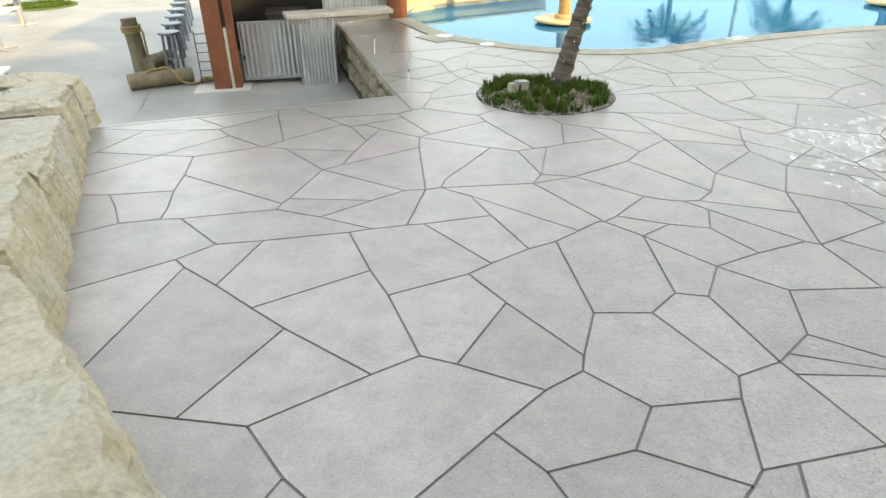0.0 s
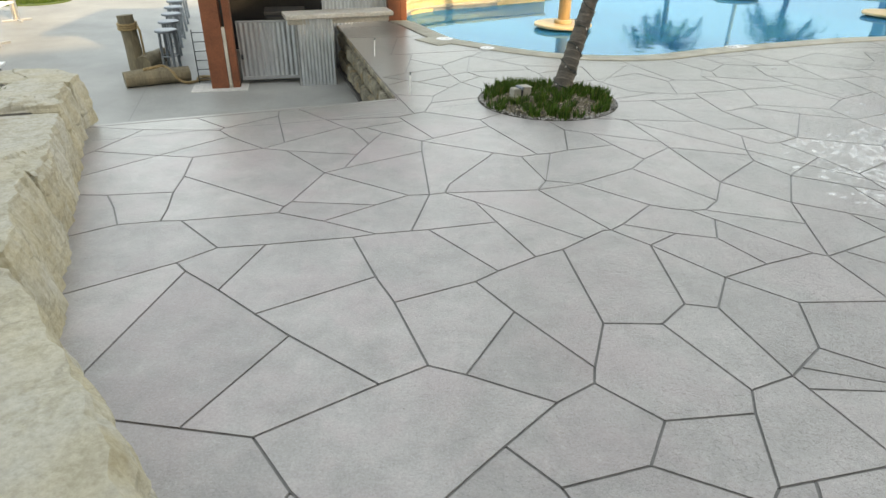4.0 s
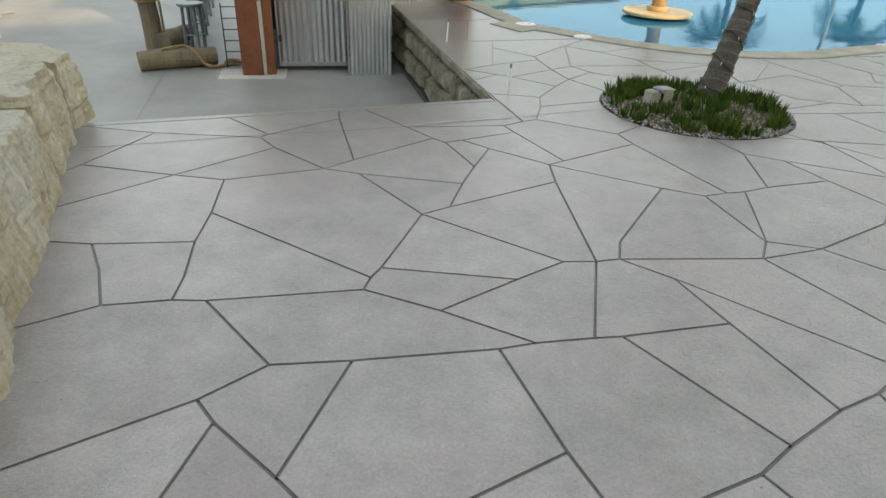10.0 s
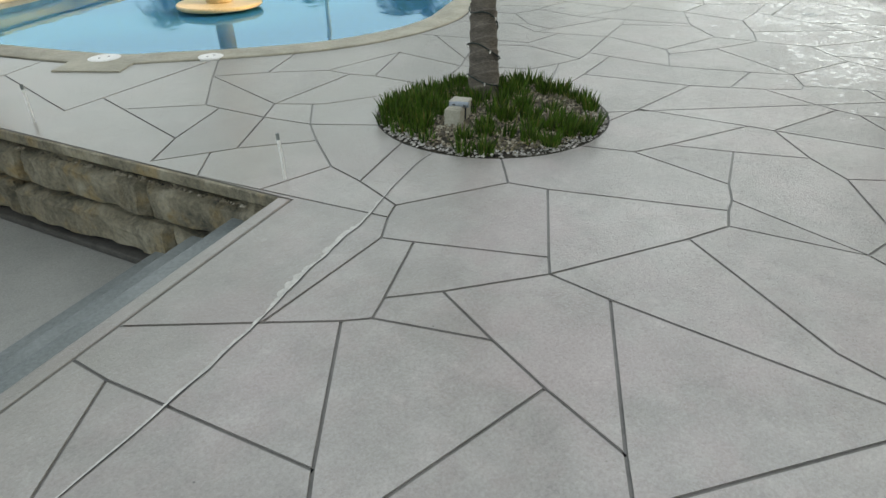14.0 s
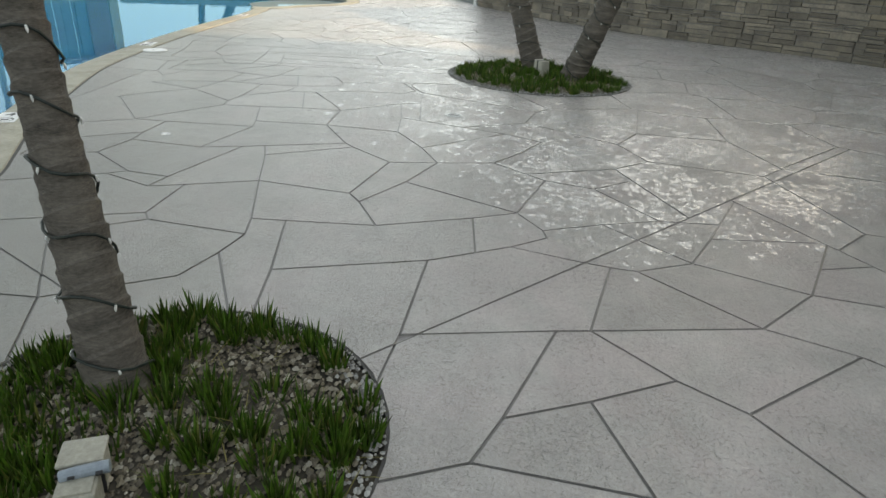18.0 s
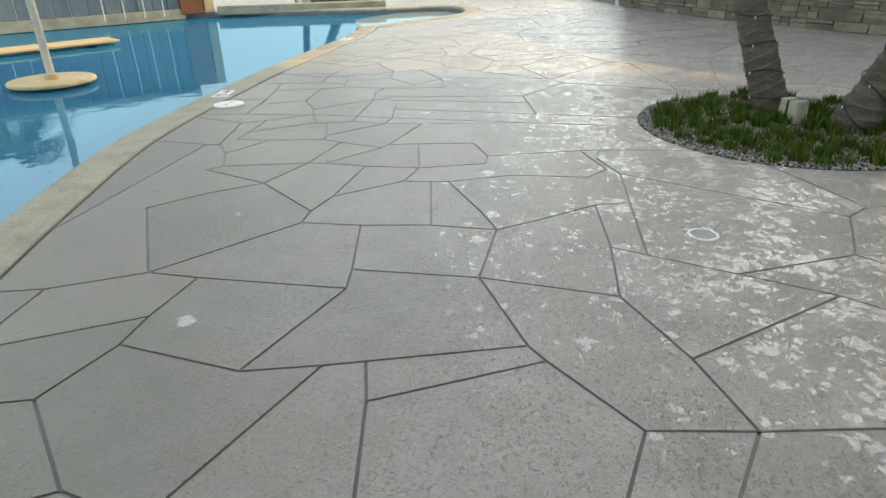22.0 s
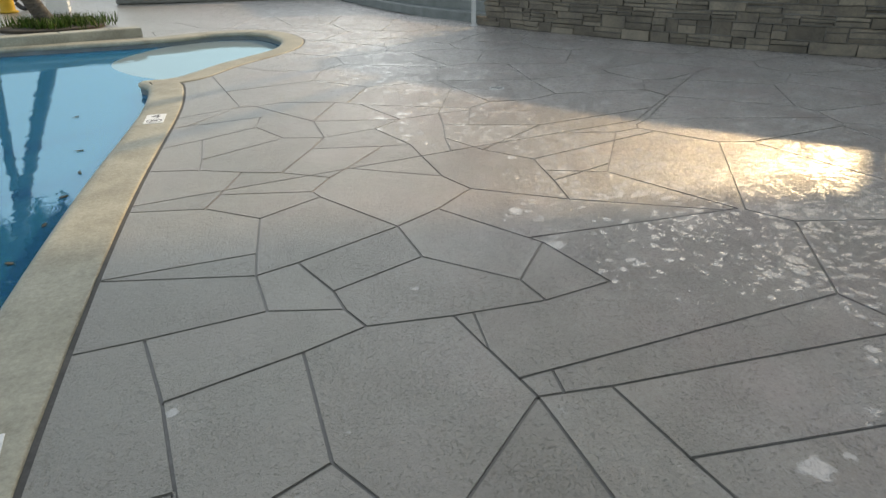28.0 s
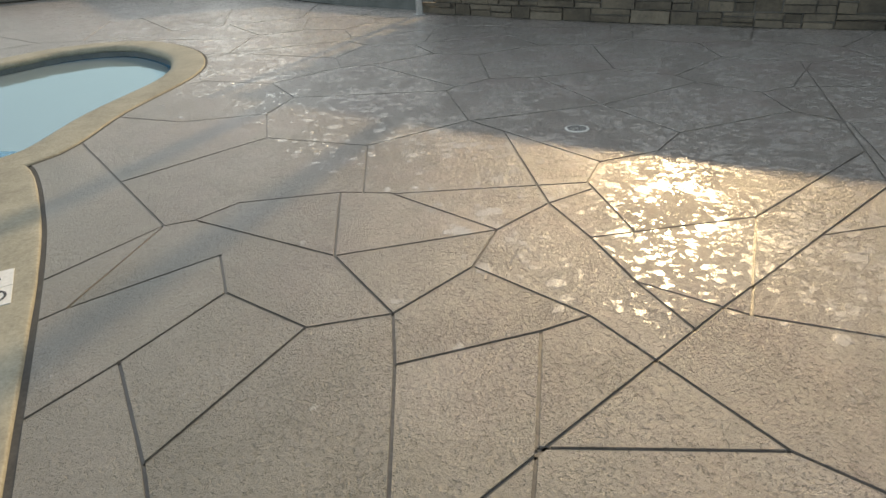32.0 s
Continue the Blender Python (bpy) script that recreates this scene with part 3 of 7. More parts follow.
cut_joints([
    [(-2.443, 5.019), (-2.511, 4.76), (-2.593, 4.475)],
    [(-2.295, 3.654), (-2.068, 3.658), (-1.932, 3.471), (-1.791, 3.232)],
    [(-2.41, 3.981), (-2.051, 4.413), (-1.652, 4.888)],
    [(-1.65, 3.734), (-2.068, 3.658)],
    [(-1.793, 5.044), (-1.76, 5.105)],
    [(-2.634, 4.358), (-2.593, 4.475), (-2.051, 4.413), (-1.77, 4.391), (-1.291, 4.617), (-1.156, 4.77), (-0.737, 5.203)],
    [(-1.77, 4.391), (-1.687, 4.012), (-1.65, 3.734), (-1.578, 3.466), (-1.553, 3.296)],
    [(-2.082, 5.349), (-1.76, 5.105), (-1.394, 5.479), (-1.426, 5.62)],
    [(-1.428, 3.307), (-1.084, 2.977)],
    [(-1.394, 5.479), (-1.156, 4.77)],
    [(-1.27, 1.851), (-1.165, 2.712)],
])
cut_joints([
    [(-2.899, 5.059), (-2.443, 5.019), (-1.793, 5.044), (-1.652, 4.888), (-1.291, 4.617), (-1.091, 4.578), (-0.52, 4.526), (-0.463, 4.775), (-0.382, 5.079), (-0.552, 5.199), (-0.655, 5.139), (-0.737, 5.203), (-0.926, 5.387), (-1.243, 5.69)],
    [(-1.687, 4.012), (-0.846, 3.542), (-0.859, 3.452)],
    [(-1.675, 2.47), (-1.249, 2.797), (-1.084, 2.977), (-0.819, 3.029), (-0.332, 3.145), (-0.203, 3.193)],
    [(-0.819, 3.029), (-0.926, 2.536)],
    [(-1.249, 2.797), (-1.165, 2.712), (-0.926, 2.536), (-0.679, 2.336), (-0.471, 2.172), (-0.02, 1.86), (0.176, 1.989)],
    [(-0.742, 1.581), (-0.471, 2.172)],
    [(-1.037, 1.615), (-0.742, 1.581), (-0.452, 1.548), (-0.02, 1.86)],
    [(-0.655, 5.139), (-0.463, 4.775)],
    [(-0.52, 4.526), (-0.57, 4.233)],
    [(-0.255, 3.602), (-0.55, 3.347)],
])
cut_joints([
    [(-0.332, 6.87), (-0.486, 6.684)],
    [(-0.816, 3.622), (-0.255, 3.602), (-0.054, 3.768)],
    [(-0.219, 5.404), (-0.552, 5.199)],
    [(-0.679, 2.336), (-0.143, 2.705), (-0.332, 3.145)],
    [(-0.37, 7.205), (-0.371, 7.521)],
    [(-0.846, 3.542), (-0.816, 3.622), (-0.698, 4.135), (-0.57, 4.233), (-0.017, 4.626), (-0.032, 4.872), (0.059, 4.944), (0.534, 5.304)],
    [(-0.452, 1.548), (-0.252, 1.309), (-0.16, 1.234)],
    [(-0.252, 1.309), (-0.289, 1.224)],
    [(-0.321, 6.091), (-0.154, 5.637)],
    [(-0.001, 6.252), (-0.383, 6.279)],
    [(-0.058, 5.697), (-0.011, 6.008), (-0.001, 6.252), (0.153, 6.594), (-0.205, 6.817), (-0.332, 6.87), (-0.601, 6.988), (-0.37, 7.205), (0.058, 7.497), (0.029, 7.619), (-0.216, 7.81)],
    [(-0.287, 5.525), (-0.219, 5.404), (0.059, 4.944)],
    [(-0.143, 2.705), (-0.018, 2.466)],
])
cut_joints([
    [(-0.017, 4.626), (0.088, 3.788), (0.008, 3.245)],
    [(-0.011, 6.008), (0.411, 6.205)],
    [(0.058, 7.497), (0.16, 7.14), (0.28, 6.836), (0.513, 6.565)],
    [(0.029, 7.619), (0.375, 8.181), (0.341, 7.31), (0.503, 7.124), (0.28, 6.836), (0.153, 6.594)],
    [(0.11, 3.266), (0.512, 2.795)],
    [(1.081, 7.485), (0.341, 7.31), (0.16, 7.14), (-0.205, 6.817)],
    [(-0.382, 5.079), (-0.032, 4.872), (0.557, 4.624), (0.766, 4.553), (0.899, 4.612)],
    [(0.34, 1.936), (0.574, 2.413), (0.387, 2.681)],
    [(0.703, 1.783), (0.483, 1.544), (0.225, 1.253)],
    [(0.557, 4.624), (0.221, 3.977), (0.193, 3.821), (0.396, 3.687), (1.047, 3.194)],
    [(0.527, 3.392), (0.396, 3.687)],
])
cut_joints([
    [(-0.926, 5.387), (-0.287, 5.525), (-0.154, 5.637), (-0.058, 5.697), (0.462, 5.482), (0.534, 5.304), (0.899, 4.612), (1.004, 4.643), (1.154, 4.723), (1.547, 4.871), (1.725, 4.555)],
    [(0.462, 5.482), (0.661, 5.693)],
    [(0.483, 1.544), (0.666, 1.364), (0.72, 1.257)],
    [(0.913, 6.935), (0.561, 7.071), (0.503, 7.124)],
    [(0.574, 2.413), (0.892, 2.008)],
])
cut_joints([
    [(-2.054, 3.033), (-1.791, 3.232), (-1.553, 3.296), (-1.428, 3.307), (-0.859, 3.452), (-0.55, 3.347), (-0.203, 3.193), (0.008, 3.245), (0.11, 3.266), (0.527, 3.392), (0.73, 2.963), (0.512, 2.795), (0.387, 2.681), (-0.018, 2.466), (0.176, 1.989), (0.34, 1.936), (0.703, 1.783), (0.872, 1.907), (0.892, 2.008), (0.99, 2.337), (0.894, 3.056), (1.047, 3.194), (1.18, 3.315), (1.222, 3.316), (1.312, 3.4), (1.553, 3.7), (1.682, 3.648), (1.791, 3.628), (1.903, 3.644), (1.932, 3.627), (2.468, 3.469), (2.399, 3.052)],
    [(2.01, 2.945), (1.726, 2.79), (1.585, 2.494), (1.724, 1.99), (1.908, 1.523), (1.413, 1.395), (1.357, 1.324), (1.307, 1.272)],
    [(0.73, 2.963), (0.894, 3.056)],
])
cut_joints([
    [(-1.091, 4.578), (-0.698, 4.135), (-0.054, 3.768), (0.088, 3.788), (0.193, 3.821), (0.835, 3.908), (1.143, 4.034), (1.584, 4.345), (1.725, 4.555), (1.995, 4.835), (1.966, 4.97), (1.814, 5.57), (1.452, 5.596)],
    [(0.701, 7.968), (1.157, 8.286)],
    [(0.567, 8.475), (0.375, 8.181), (0.701, 7.968), (1.033, 7.686), (1.741, 7.678), (1.173, 7.312), (1.249, 6.996)],
    [(0.666, 1.364), (0.996, 1.474), (1.357, 1.324)],
    [(1.107, 1.7), (0.996, 1.474)],
    [(1.173, 7.312), (1.081, 7.485), (1.033, 7.686)],
    [(0.766, 4.553), (0.908, 4.074), (1.143, 4.034), (1.553, 3.7)],
    [(1.154, 4.723), (1.197, 5.244), (1.085, 5.479)],
    [(1.271, 2.344), (1.428, 2.521), (1.415, 3.134), (1.222, 3.316), (0.835, 3.908), (0.908, 4.074), (1.004, 4.643)],
])
cut_joints([
    [(0.872, 1.907), (1.107, 1.7), (1.475, 1.756), (1.514, 1.892), (1.271, 2.344), (0.99, 2.337)],
    [(1.547, 4.871), (1.409, 5.158)],
    [(1.475, 1.756), (1.413, 1.395)],
    [(1.609, 3.293), (1.312, 3.4)],
    [(1.428, 2.521), (1.585, 2.494)],
    [(1.197, 5.244), (1.409, 5.158), (1.966, 4.97)],
    [(1.514, 1.892), (1.724, 1.99), (1.93, 2.191), (2.009, 2.562), (1.726, 2.79), (1.415, 3.134), (1.609, 3.293), (1.838, 3.245), (2.01, 2.945)],
    [(1.584, 4.345), (2.027, 3.794)],
    [(1.93, 2.191), (2.191, 2.032)],
    [(2.318, 6.532), (1.828, 6.262)],
    [(2.009, 2.562), (2.519, 2.599)],
    [(1.914, 6.829), (2.066, 6.6), (2.318, 6.532), (2.544, 6.499), (2.739, 6.549)],
    [(2.465, 5.562), (2.211, 6.235)],
])
cut_joints([
    [(2.712, 5.174), (2.621, 4.848), (2.59, 4.693), (1.995, 4.835)],
    [(2.544, 6.499), (2.598, 7.046), (2.503, 7.172)],
    [(2.593, 7.306), (2.678, 7.104)],
    [(2.468, 3.469), (2.519, 3.792), (2.732, 4.277), (3.127, 4.68), (2.961, 5.012)],
    [(2.756, 6.366), (2.808, 5.894)],
    [(3.041, 5.396), (2.602, 5.346)],
    [(2.598, 7.046), (2.678, 7.104), (3.121, 7.119), (3.305, 6.737), (3.236, 6.151)],
    [(3.121, 7.119), (3.043, 7.307)],
    [(3.181, 7.653), (3.254, 7.558), (3.225, 7.28)],
    [(3.118, 6.063), (3.522, 5.863)],
])
cut_joints([
    [(1.812, 6.163), (2.211, 6.235), (2.756, 6.366), (2.739, 6.549), (3.305, 6.737), (3.807, 6.897), (4.008, 6.98), (4.238, 6.448), (4.162, 6.371), (3.889, 6.044), (3.236, 6.151), (3.118, 6.063), (2.808, 5.894), (3.041, 5.396), (3.179, 5.155), (3.796, 4.983), (4.083, 5.339), (3.969, 5.723), (3.889, 6.044)],
    [(3.02, 7.94), (3.181, 7.653), (3.043, 7.307), (3.225, 7.28), (3.948, 7.118), (4.008, 6.98)],
    [(1.814, 5.57), (2.465, 5.562), (2.602, 5.346), (2.712, 5.174), (2.868, 4.99), (2.961, 5.012), (3.179, 5.155), (3.522, 5.863), (3.969, 5.723), (4.297, 5.887), (4.678, 6.142), (5.142, 6.199), (5.666, 6.304), (5.862, 5.87)],
    [(3.796, 4.983), (3.719, 4.674), (4.11, 4.24)],
])
cut_joints([
    [(4.075, 7.937), (3.699, 8.44)],
    [(3.948, 7.118), (3.846, 7.384)],
    [(3.807, 6.897), (4.162, 6.371)],
    [(3.879, 7.908), (3.846, 7.384), (4.474, 7.26)],
    [(4.157, 8.539), (4.059, 8.797)],
    [(3.254, 7.558), (3.545, 7.954), (3.879, 7.908), (4.075, 7.937), (4.407, 7.945), (4.474, 7.26), (4.641, 7.306), (5.115, 7.462), (5.199, 7.106), (5.217, 6.762), (5.378, 6.588), (5.666, 6.304)],
    [(4.297, 5.887), (4.89, 5.29)],
    [(4.083, 5.339), (4.378, 5.157), (4.727, 4.995), (4.89, 5.29), (5.142, 6.199)],
    [(4.641, 7.306), (4.701, 6.734), (4.678, 6.142)],
    [(4.238, 6.448), (4.701, 6.734), (5.217, 6.762), (5.431, 6.893), (5.859, 7.196)],
])
cut_joints([
    [(3.545, 7.954), (3.369, 8.363), (3.699, 8.44), (4.157, 8.539), (4.396, 8.197), (5.075, 7.782), (5.115, 7.462)],
    [(5.834, 7.297), (5.859, 7.196), (6.062, 6.834), (6.12, 6.382), (6.288, 6.274), (6.669, 6.472), (6.414, 7.073), (6.255, 7.049), (6.073, 7.453), (6.036, 7.812), (6.035, 8.111), (6.015, 8.222), (5.829, 8.755), (5.74, 8.826), (5.588, 8.311), (5.232, 7.808), (5.075, 7.782)],
    [(5.232, 7.808), (5.469, 7.785), (6.036, 7.812)],
    [(5.469, 7.785), (5.809, 7.467), (5.834, 7.297), (5.199, 7.106)],
    [(5.575, 9.12), (6.263, 9.186), (6.281, 9.087), (6.09, 8.913), (5.829, 8.755)],
])
cut_joints([
    [(4.407, 7.945), (4.396, 8.197), (5.068, 8.75), (5.336, 8.566), (5.588, 8.311), (6.015, 8.222), (6.523, 8.21), (6.566, 8.368), (6.677, 8.392), (7.026, 8.57), (7.117, 8.383), (7.107, 8.081), (7.152, 7.779), (7.232, 7.456)],
    [(5.809, 7.467), (6.073, 7.453), (6.603, 7.629), (6.54, 7.837), (6.45, 7.856), (6.035, 8.111)],
    [(6.275, 9.632), (6.263, 9.186)],
    [(6.09, 8.913), (6.464, 8.775), (6.566, 8.368)],
    [(6.523, 8.21), (6.45, 7.856)],
    [(6.603, 7.629), (6.697, 7.238), (6.414, 7.073)],
    [(6.281, 9.087), (6.889, 9.282), (6.981, 9.775)],
    [(6.669, 6.472), (6.756, 6.133), (6.802, 5.811)],
    [(6.54, 7.837), (7.152, 7.779)],
    [(7.008, 9.112), (6.889, 9.282)],
    [(6.645, 9.058), (7.008, 9.112), (7.274, 8.817)],
    [(7.026, 8.57), (7.026, 8.657)],
])
cut_joints([
    [(6.677, 8.392), (7.107, 8.081), (7.284, 8.083), (7.611, 8.177), (7.942, 8.262), (7.934, 8.506), (7.462, 8.9), (7.274, 8.817), (7.026, 8.657), (6.645, 9.058), (6.433, 9.037), (6.464, 8.775)],
    [(7.611, 8.177), (7.629, 7.62)],
    [(7.767, 9.139), (7.55, 9.474)],
    [(8.308, 9.233), (7.767, 9.139), (7.462, 8.9)],
    [(7.117, 8.383), (7.27, 8.396), (7.934, 8.506), (8.448, 8.679), (8.434, 9.008), (8.308, 9.233), (8.113, 9.656), (7.75, 9.545)],
    [(7.942, 8.262), (7.995, 7.69)],
    [(8.49, 9.799), (8.113, 9.656)],
    [(8.57, 9.083), (8.611, 9.378), (8.49, 9.799), (8.428, 10.056)],
    [(8.448, 8.679), (8.493, 8.3), (8.593, 7.991), (9.011, 8.148), (9.518, 8.565)],
    [(8.722, 9.125), (8.968, 8.727)],
    [(8.673, 8.352), (9.011, 8.148)],
])
cut_joints([
    [(9.01, 9.278), (8.919, 9.45), (8.99, 10.13), (9.142, 9.468)],
    [(8.434, 9.008), (8.57, 9.083), (8.722, 9.125), (9.01, 9.278), (9.327, 8.801), (9.518, 8.565), (9.787, 8.333), (9.517, 7.837), (9.447, 7.668)],
    [(8.493, 8.3), (8.673, 8.352), (8.968, 8.727), (9.327, 8.801), (9.82, 9.187), (9.914, 9.232), (9.967, 9.748), (9.756, 9.795), (9.564, 9.491), (9.142, 9.468), (8.919, 9.45), (8.611, 9.378)],
    [(9.564, 9.491), (9.82, 9.187)],
    [(9.785, 10.216), (9.756, 9.795)],
    [(9.827, 7.82), (10.125, 7.261)],
    [(10.303, 9.023), (10.033, 8.458)],
    [(10.351, 9.673), (10.292, 9.426)],
    [(9.967, 9.748), (10.351, 9.673), (10.446, 9.944), (10.481, 10.281)],
    [(9.914, 9.232), (10.141, 9.128), (10.303, 9.023), (10.739, 8.761), (10.745, 8.57)],
])
cut_joints([
    [(10.248, 7.819), (10.649, 6.899)],
    [(10.739, 8.761), (10.777, 9.251)],
    [(10.854, 8.299), (10.724, 8.305)],
    [(9.787, 8.333), (10.033, 8.458), (10.745, 8.57), (11.221, 8.785), (11.463, 8.561), (11.601, 8.225), (11.693, 7.719)],
    [(11.159, 7.223), (11.068, 7.515), (10.519, 8.096)],
    [(9.517, 7.837), (9.827, 7.82), (10.248, 7.819), (10.519, 8.096), (10.854, 8.299), (11.225, 8.249), (11.601, 8.225), (12.349, 8.012), (12.429, 7.989)],
    [(11.221, 8.785), (11.047, 9.169), (11.096, 9.462), (10.671, 9.967)],
    [(11.167, 10.046), (10.979, 10.311)],
    [(11.225, 8.249), (11.068, 7.515)],
    [(10.446, 9.944), (10.671, 9.967), (11.167, 10.046), (11.454, 9.692), (11.775, 9.687), (11.6, 10.243), (11.555, 10.337)],
    [(11.454, 9.692), (11.096, 9.462)],
])
cut_joints([
    [(10.141, 9.128), (10.292, 9.426), (10.777, 9.251), (11.047, 9.169), (11.552, 9.255), (12.194, 9.07), (12.302, 9.555), (12.191, 9.767), (12.194, 9.903), (11.884, 10.343)],
    [(12.194, 9.07), (12.067, 8.851), (11.463, 8.561), (11.552, 9.255), (12.191, 9.767)],
    [(11.6, 10.243), (12.194, 9.903), (12.91, 10.119)],
])
cut_joints([
    [(1.995, 4.835), (2.162, 4.12), (2.027, 3.794), (1.903, 3.644)],
    [(2.162, 4.12), (2.519, 3.792)],
    [(2.59, 4.693), (2.578, 4.569), (2.732, 4.277)],
    [(2.578, 4.569), (2.162, 4.12)],
    [(1.791, 3.628), (1.913, 3.502), (2.331, 3.087), (2.399, 3.052)],
    [(1.913, 3.502), (1.838, 3.245)],
    [(2.01, 2.945), (2.331, 3.087)],
    [(2.399, 3.052), (2.523, 3.119), (2.883, 3.324)],
    [(2.523, 3.119), (2.682, 2.988)],
    [(2.399, 3.052), (2.445, 2.825)],
    [(2.732, 4.277), (3.071, 4.104), (3.289, 4.004)],
    [(3.071, 4.104), (3.129, 3.736)],
    [(2.519, 3.792), (2.813, 3.643), (3.014, 3.543)],
    [(2.813, 3.643), (2.908, 3.366)],
    [(3.127, 4.68), (3.265, 4.345), (3.719, 4.674)],
    [(3.265, 4.345), (3.295, 4.014)],
    [(2.503, 7.172), (2.333, 7.402), (1.778, 7.034), (1.421, 6.865)],
    [(1.741, 7.678), (1.778, 7.034), (1.914, 6.829)],
    [(2.135, 7.491), (1.861, 6.982)],
])
cut_joints([
    [(1.56, 5.741), (5.083, 2.639)],
    [(9.87, 10.202), (10.301, 8.983), (10.6, 8.122), (11.044, 6.731), (13.1, 4.98)],
    [(7.173, 9.379), (7.274, 8.747), (7.294, 8.073), (7.33, 7.437), (7.4, 6.15)],
    [(7.076, 9.902), (7.167, 9.413), (7.732, 9.545), (7.654, 9.982)],
])


def slabs_between(cuts, borders, reach=0.6):
    """The closed fields between straight cuts and border loops; loose ends run on to the next line."""
    pts, index, edges = [], {}, set()

    def vert(p):
        key = (round(p[0], 3), round(p[1], 3))
        if key not in index:
            index[key] = len(pts)
            pts.append(np.array(key))
        return index[key]

    def add(a, b):
        if a != b:
            edges.add((min(a, b), max(a, b)))

    for a, b in cuts:
        add(vert(a), vert(b))
    loose = [i for i in range(len(pts)) if sum(i in e for e in edges) == 1]
    for loop in borders:
        for a, b in zip(loop, loop[1:] + loop[:1]):
            add(vert(a), vert(b))

    def meet(p, d, c, e):
        q = e - c
        den = d[0] * q[1] - d[1] * q[0]
        if abs(den) < 1e-9:
            return None
        w = c - p
        return (w[0] * q[1] - w[1] * q[0]) / den, (w[0] * d[1] - w[1] * d[0]) / den

    for i in loose:
        e = next(e for e in edges if i in e)
        j = e[0] + e[1] - i
        d = pts[i] - pts[j]
        size = np.hypot(*d)
        d = d / size
        best = None
        for c, f in edges:
            if i in (c, f) or j in (c, f):
                continue
            m = meet(pts[i], d, pts[c], pts[f])
            if m and -min(0.3, size * 0.8) < m[0] < reach and -1e-3 <= m[1] <= 1.001 and (best is None or abs(m[0]) < abs(best)):
                best = m[0]
        if best is not None:
            edges.discard(e)
            add(j, vert(pts[i] + d * (best + 0.003)))
    # split where lines cross or touch
    todo = sorted(edges)
    at = {e: [] for e in todo}
    for n, (a, b) in enumerate(todo):
        A, B = pts[a], pts[b]
        lo, hi = np.minimum(A, B) - 0.01, np.maximum(A, B) + 0.01
        for c, f in todo[n + 1:]:
            if max(pts[c][0], pts[f][0]) < lo[0] or min(pts[c][0], pts[f][0]) > hi[0] or max(pts[c][1], pts[f][1]) < lo[1] or min(pts[c][1], pts[f][1]) > hi[1]:
                continue
            m = meet(A, B - A, pts[c], pts[f])
            if m and -1e-4 <= m[0] <= 1.0001 and -1e-4 <= m[1] <= 1.0001:
                v = vert(A + (B - A) * m[0])
                at[(a, b)].append((m[0], v))
                at[(c, f)].append((m[1], v))
    edges = set()
    for (a, b), marks in at.items():
        run = [a] + [v for _, v in sorted(marks)] + [b]
        for u, v in zip(run, run[1:]):
            add(u, v)
    near = {}
    for a, b in edges:
        near.setdefault(a, set()).add(b)
        near.setdefault(b, set()).add(a)
    ends = [k for k in near if len(near[k]) == 1]
    while ends:
        k = ends.pop()
        if len(near[k]) == 1:
            (o,) = near[k]
            near[k].clear()
            near[o].discard(k)
            if len(near[o]) == 1:
                ends.append(o)
    turn = {k: sorted(s, key=lambda o: math.atan2(*(pts[o] - pts[k])[::-1])) for k, s in near.items()}
    used, fields = set(), []
    for a in turn:
        for b in turn[a]:
            if (a, b) in used:
                continue
            walkway, u, v = [], a, b
            while (u, v) not in used:
                used.add((u, v))
                walkway.append(u)
                ring = turn[v]
                u, v = v, ring[ring.index(u) - 1]
            loop = [tuple(pts[k]) for k in walkway]
            if len(loop) > 2 and area(loop) > 0.004:
                fields.append(loop)
    return fields


def tidy(loop):
    out = []
    for p in loop:
        if not out or math.dist(p, out[-1]) > 0.006:
            out.append(p)
    while len(out) > 3 and math.dist(out[0], out[-1]) < 0.006:
        out.pop()
    return out


def crazy_cells(seeds, reach):
    """The straight-sided cells round scattered seeds."""
    cells = []
    for s in seeds:
        near = sorted((o for o in seeds if o != s), key=lambda o: (o[0] - s[0]) ** 2 + (o[1] - s[1]) ** 2)[:22]
        cell = [(s[0] + reach * a, s[1] + reach * b) for a, b in ((-1, -1), (1, -1), (1, 1), (-1, 1))]
        for o in near:
            m, d = ((s[0] + o[0]) / 2, (s[1] + o[1]) / 2), (o[0] - s[0], o[1] - s[1])
            out = []
            for p, q in zip(cell, cell[1:] + cell[:1]):
                fp, fq = ((v[0] - m[0]) * d[0] + (v[1] - m[1]) * d[1] for v in (p, q))
                if fp <= 0:
                    out.append(p)
                if fp * fq < 0:
                    k = fp / (fp - fq)
                    out.append((p[0] + (q[0] - p[0]) * k, p[1] + (q[1] - p[1]) * k))
            cell = out
        cells.append(cell)
    return cells


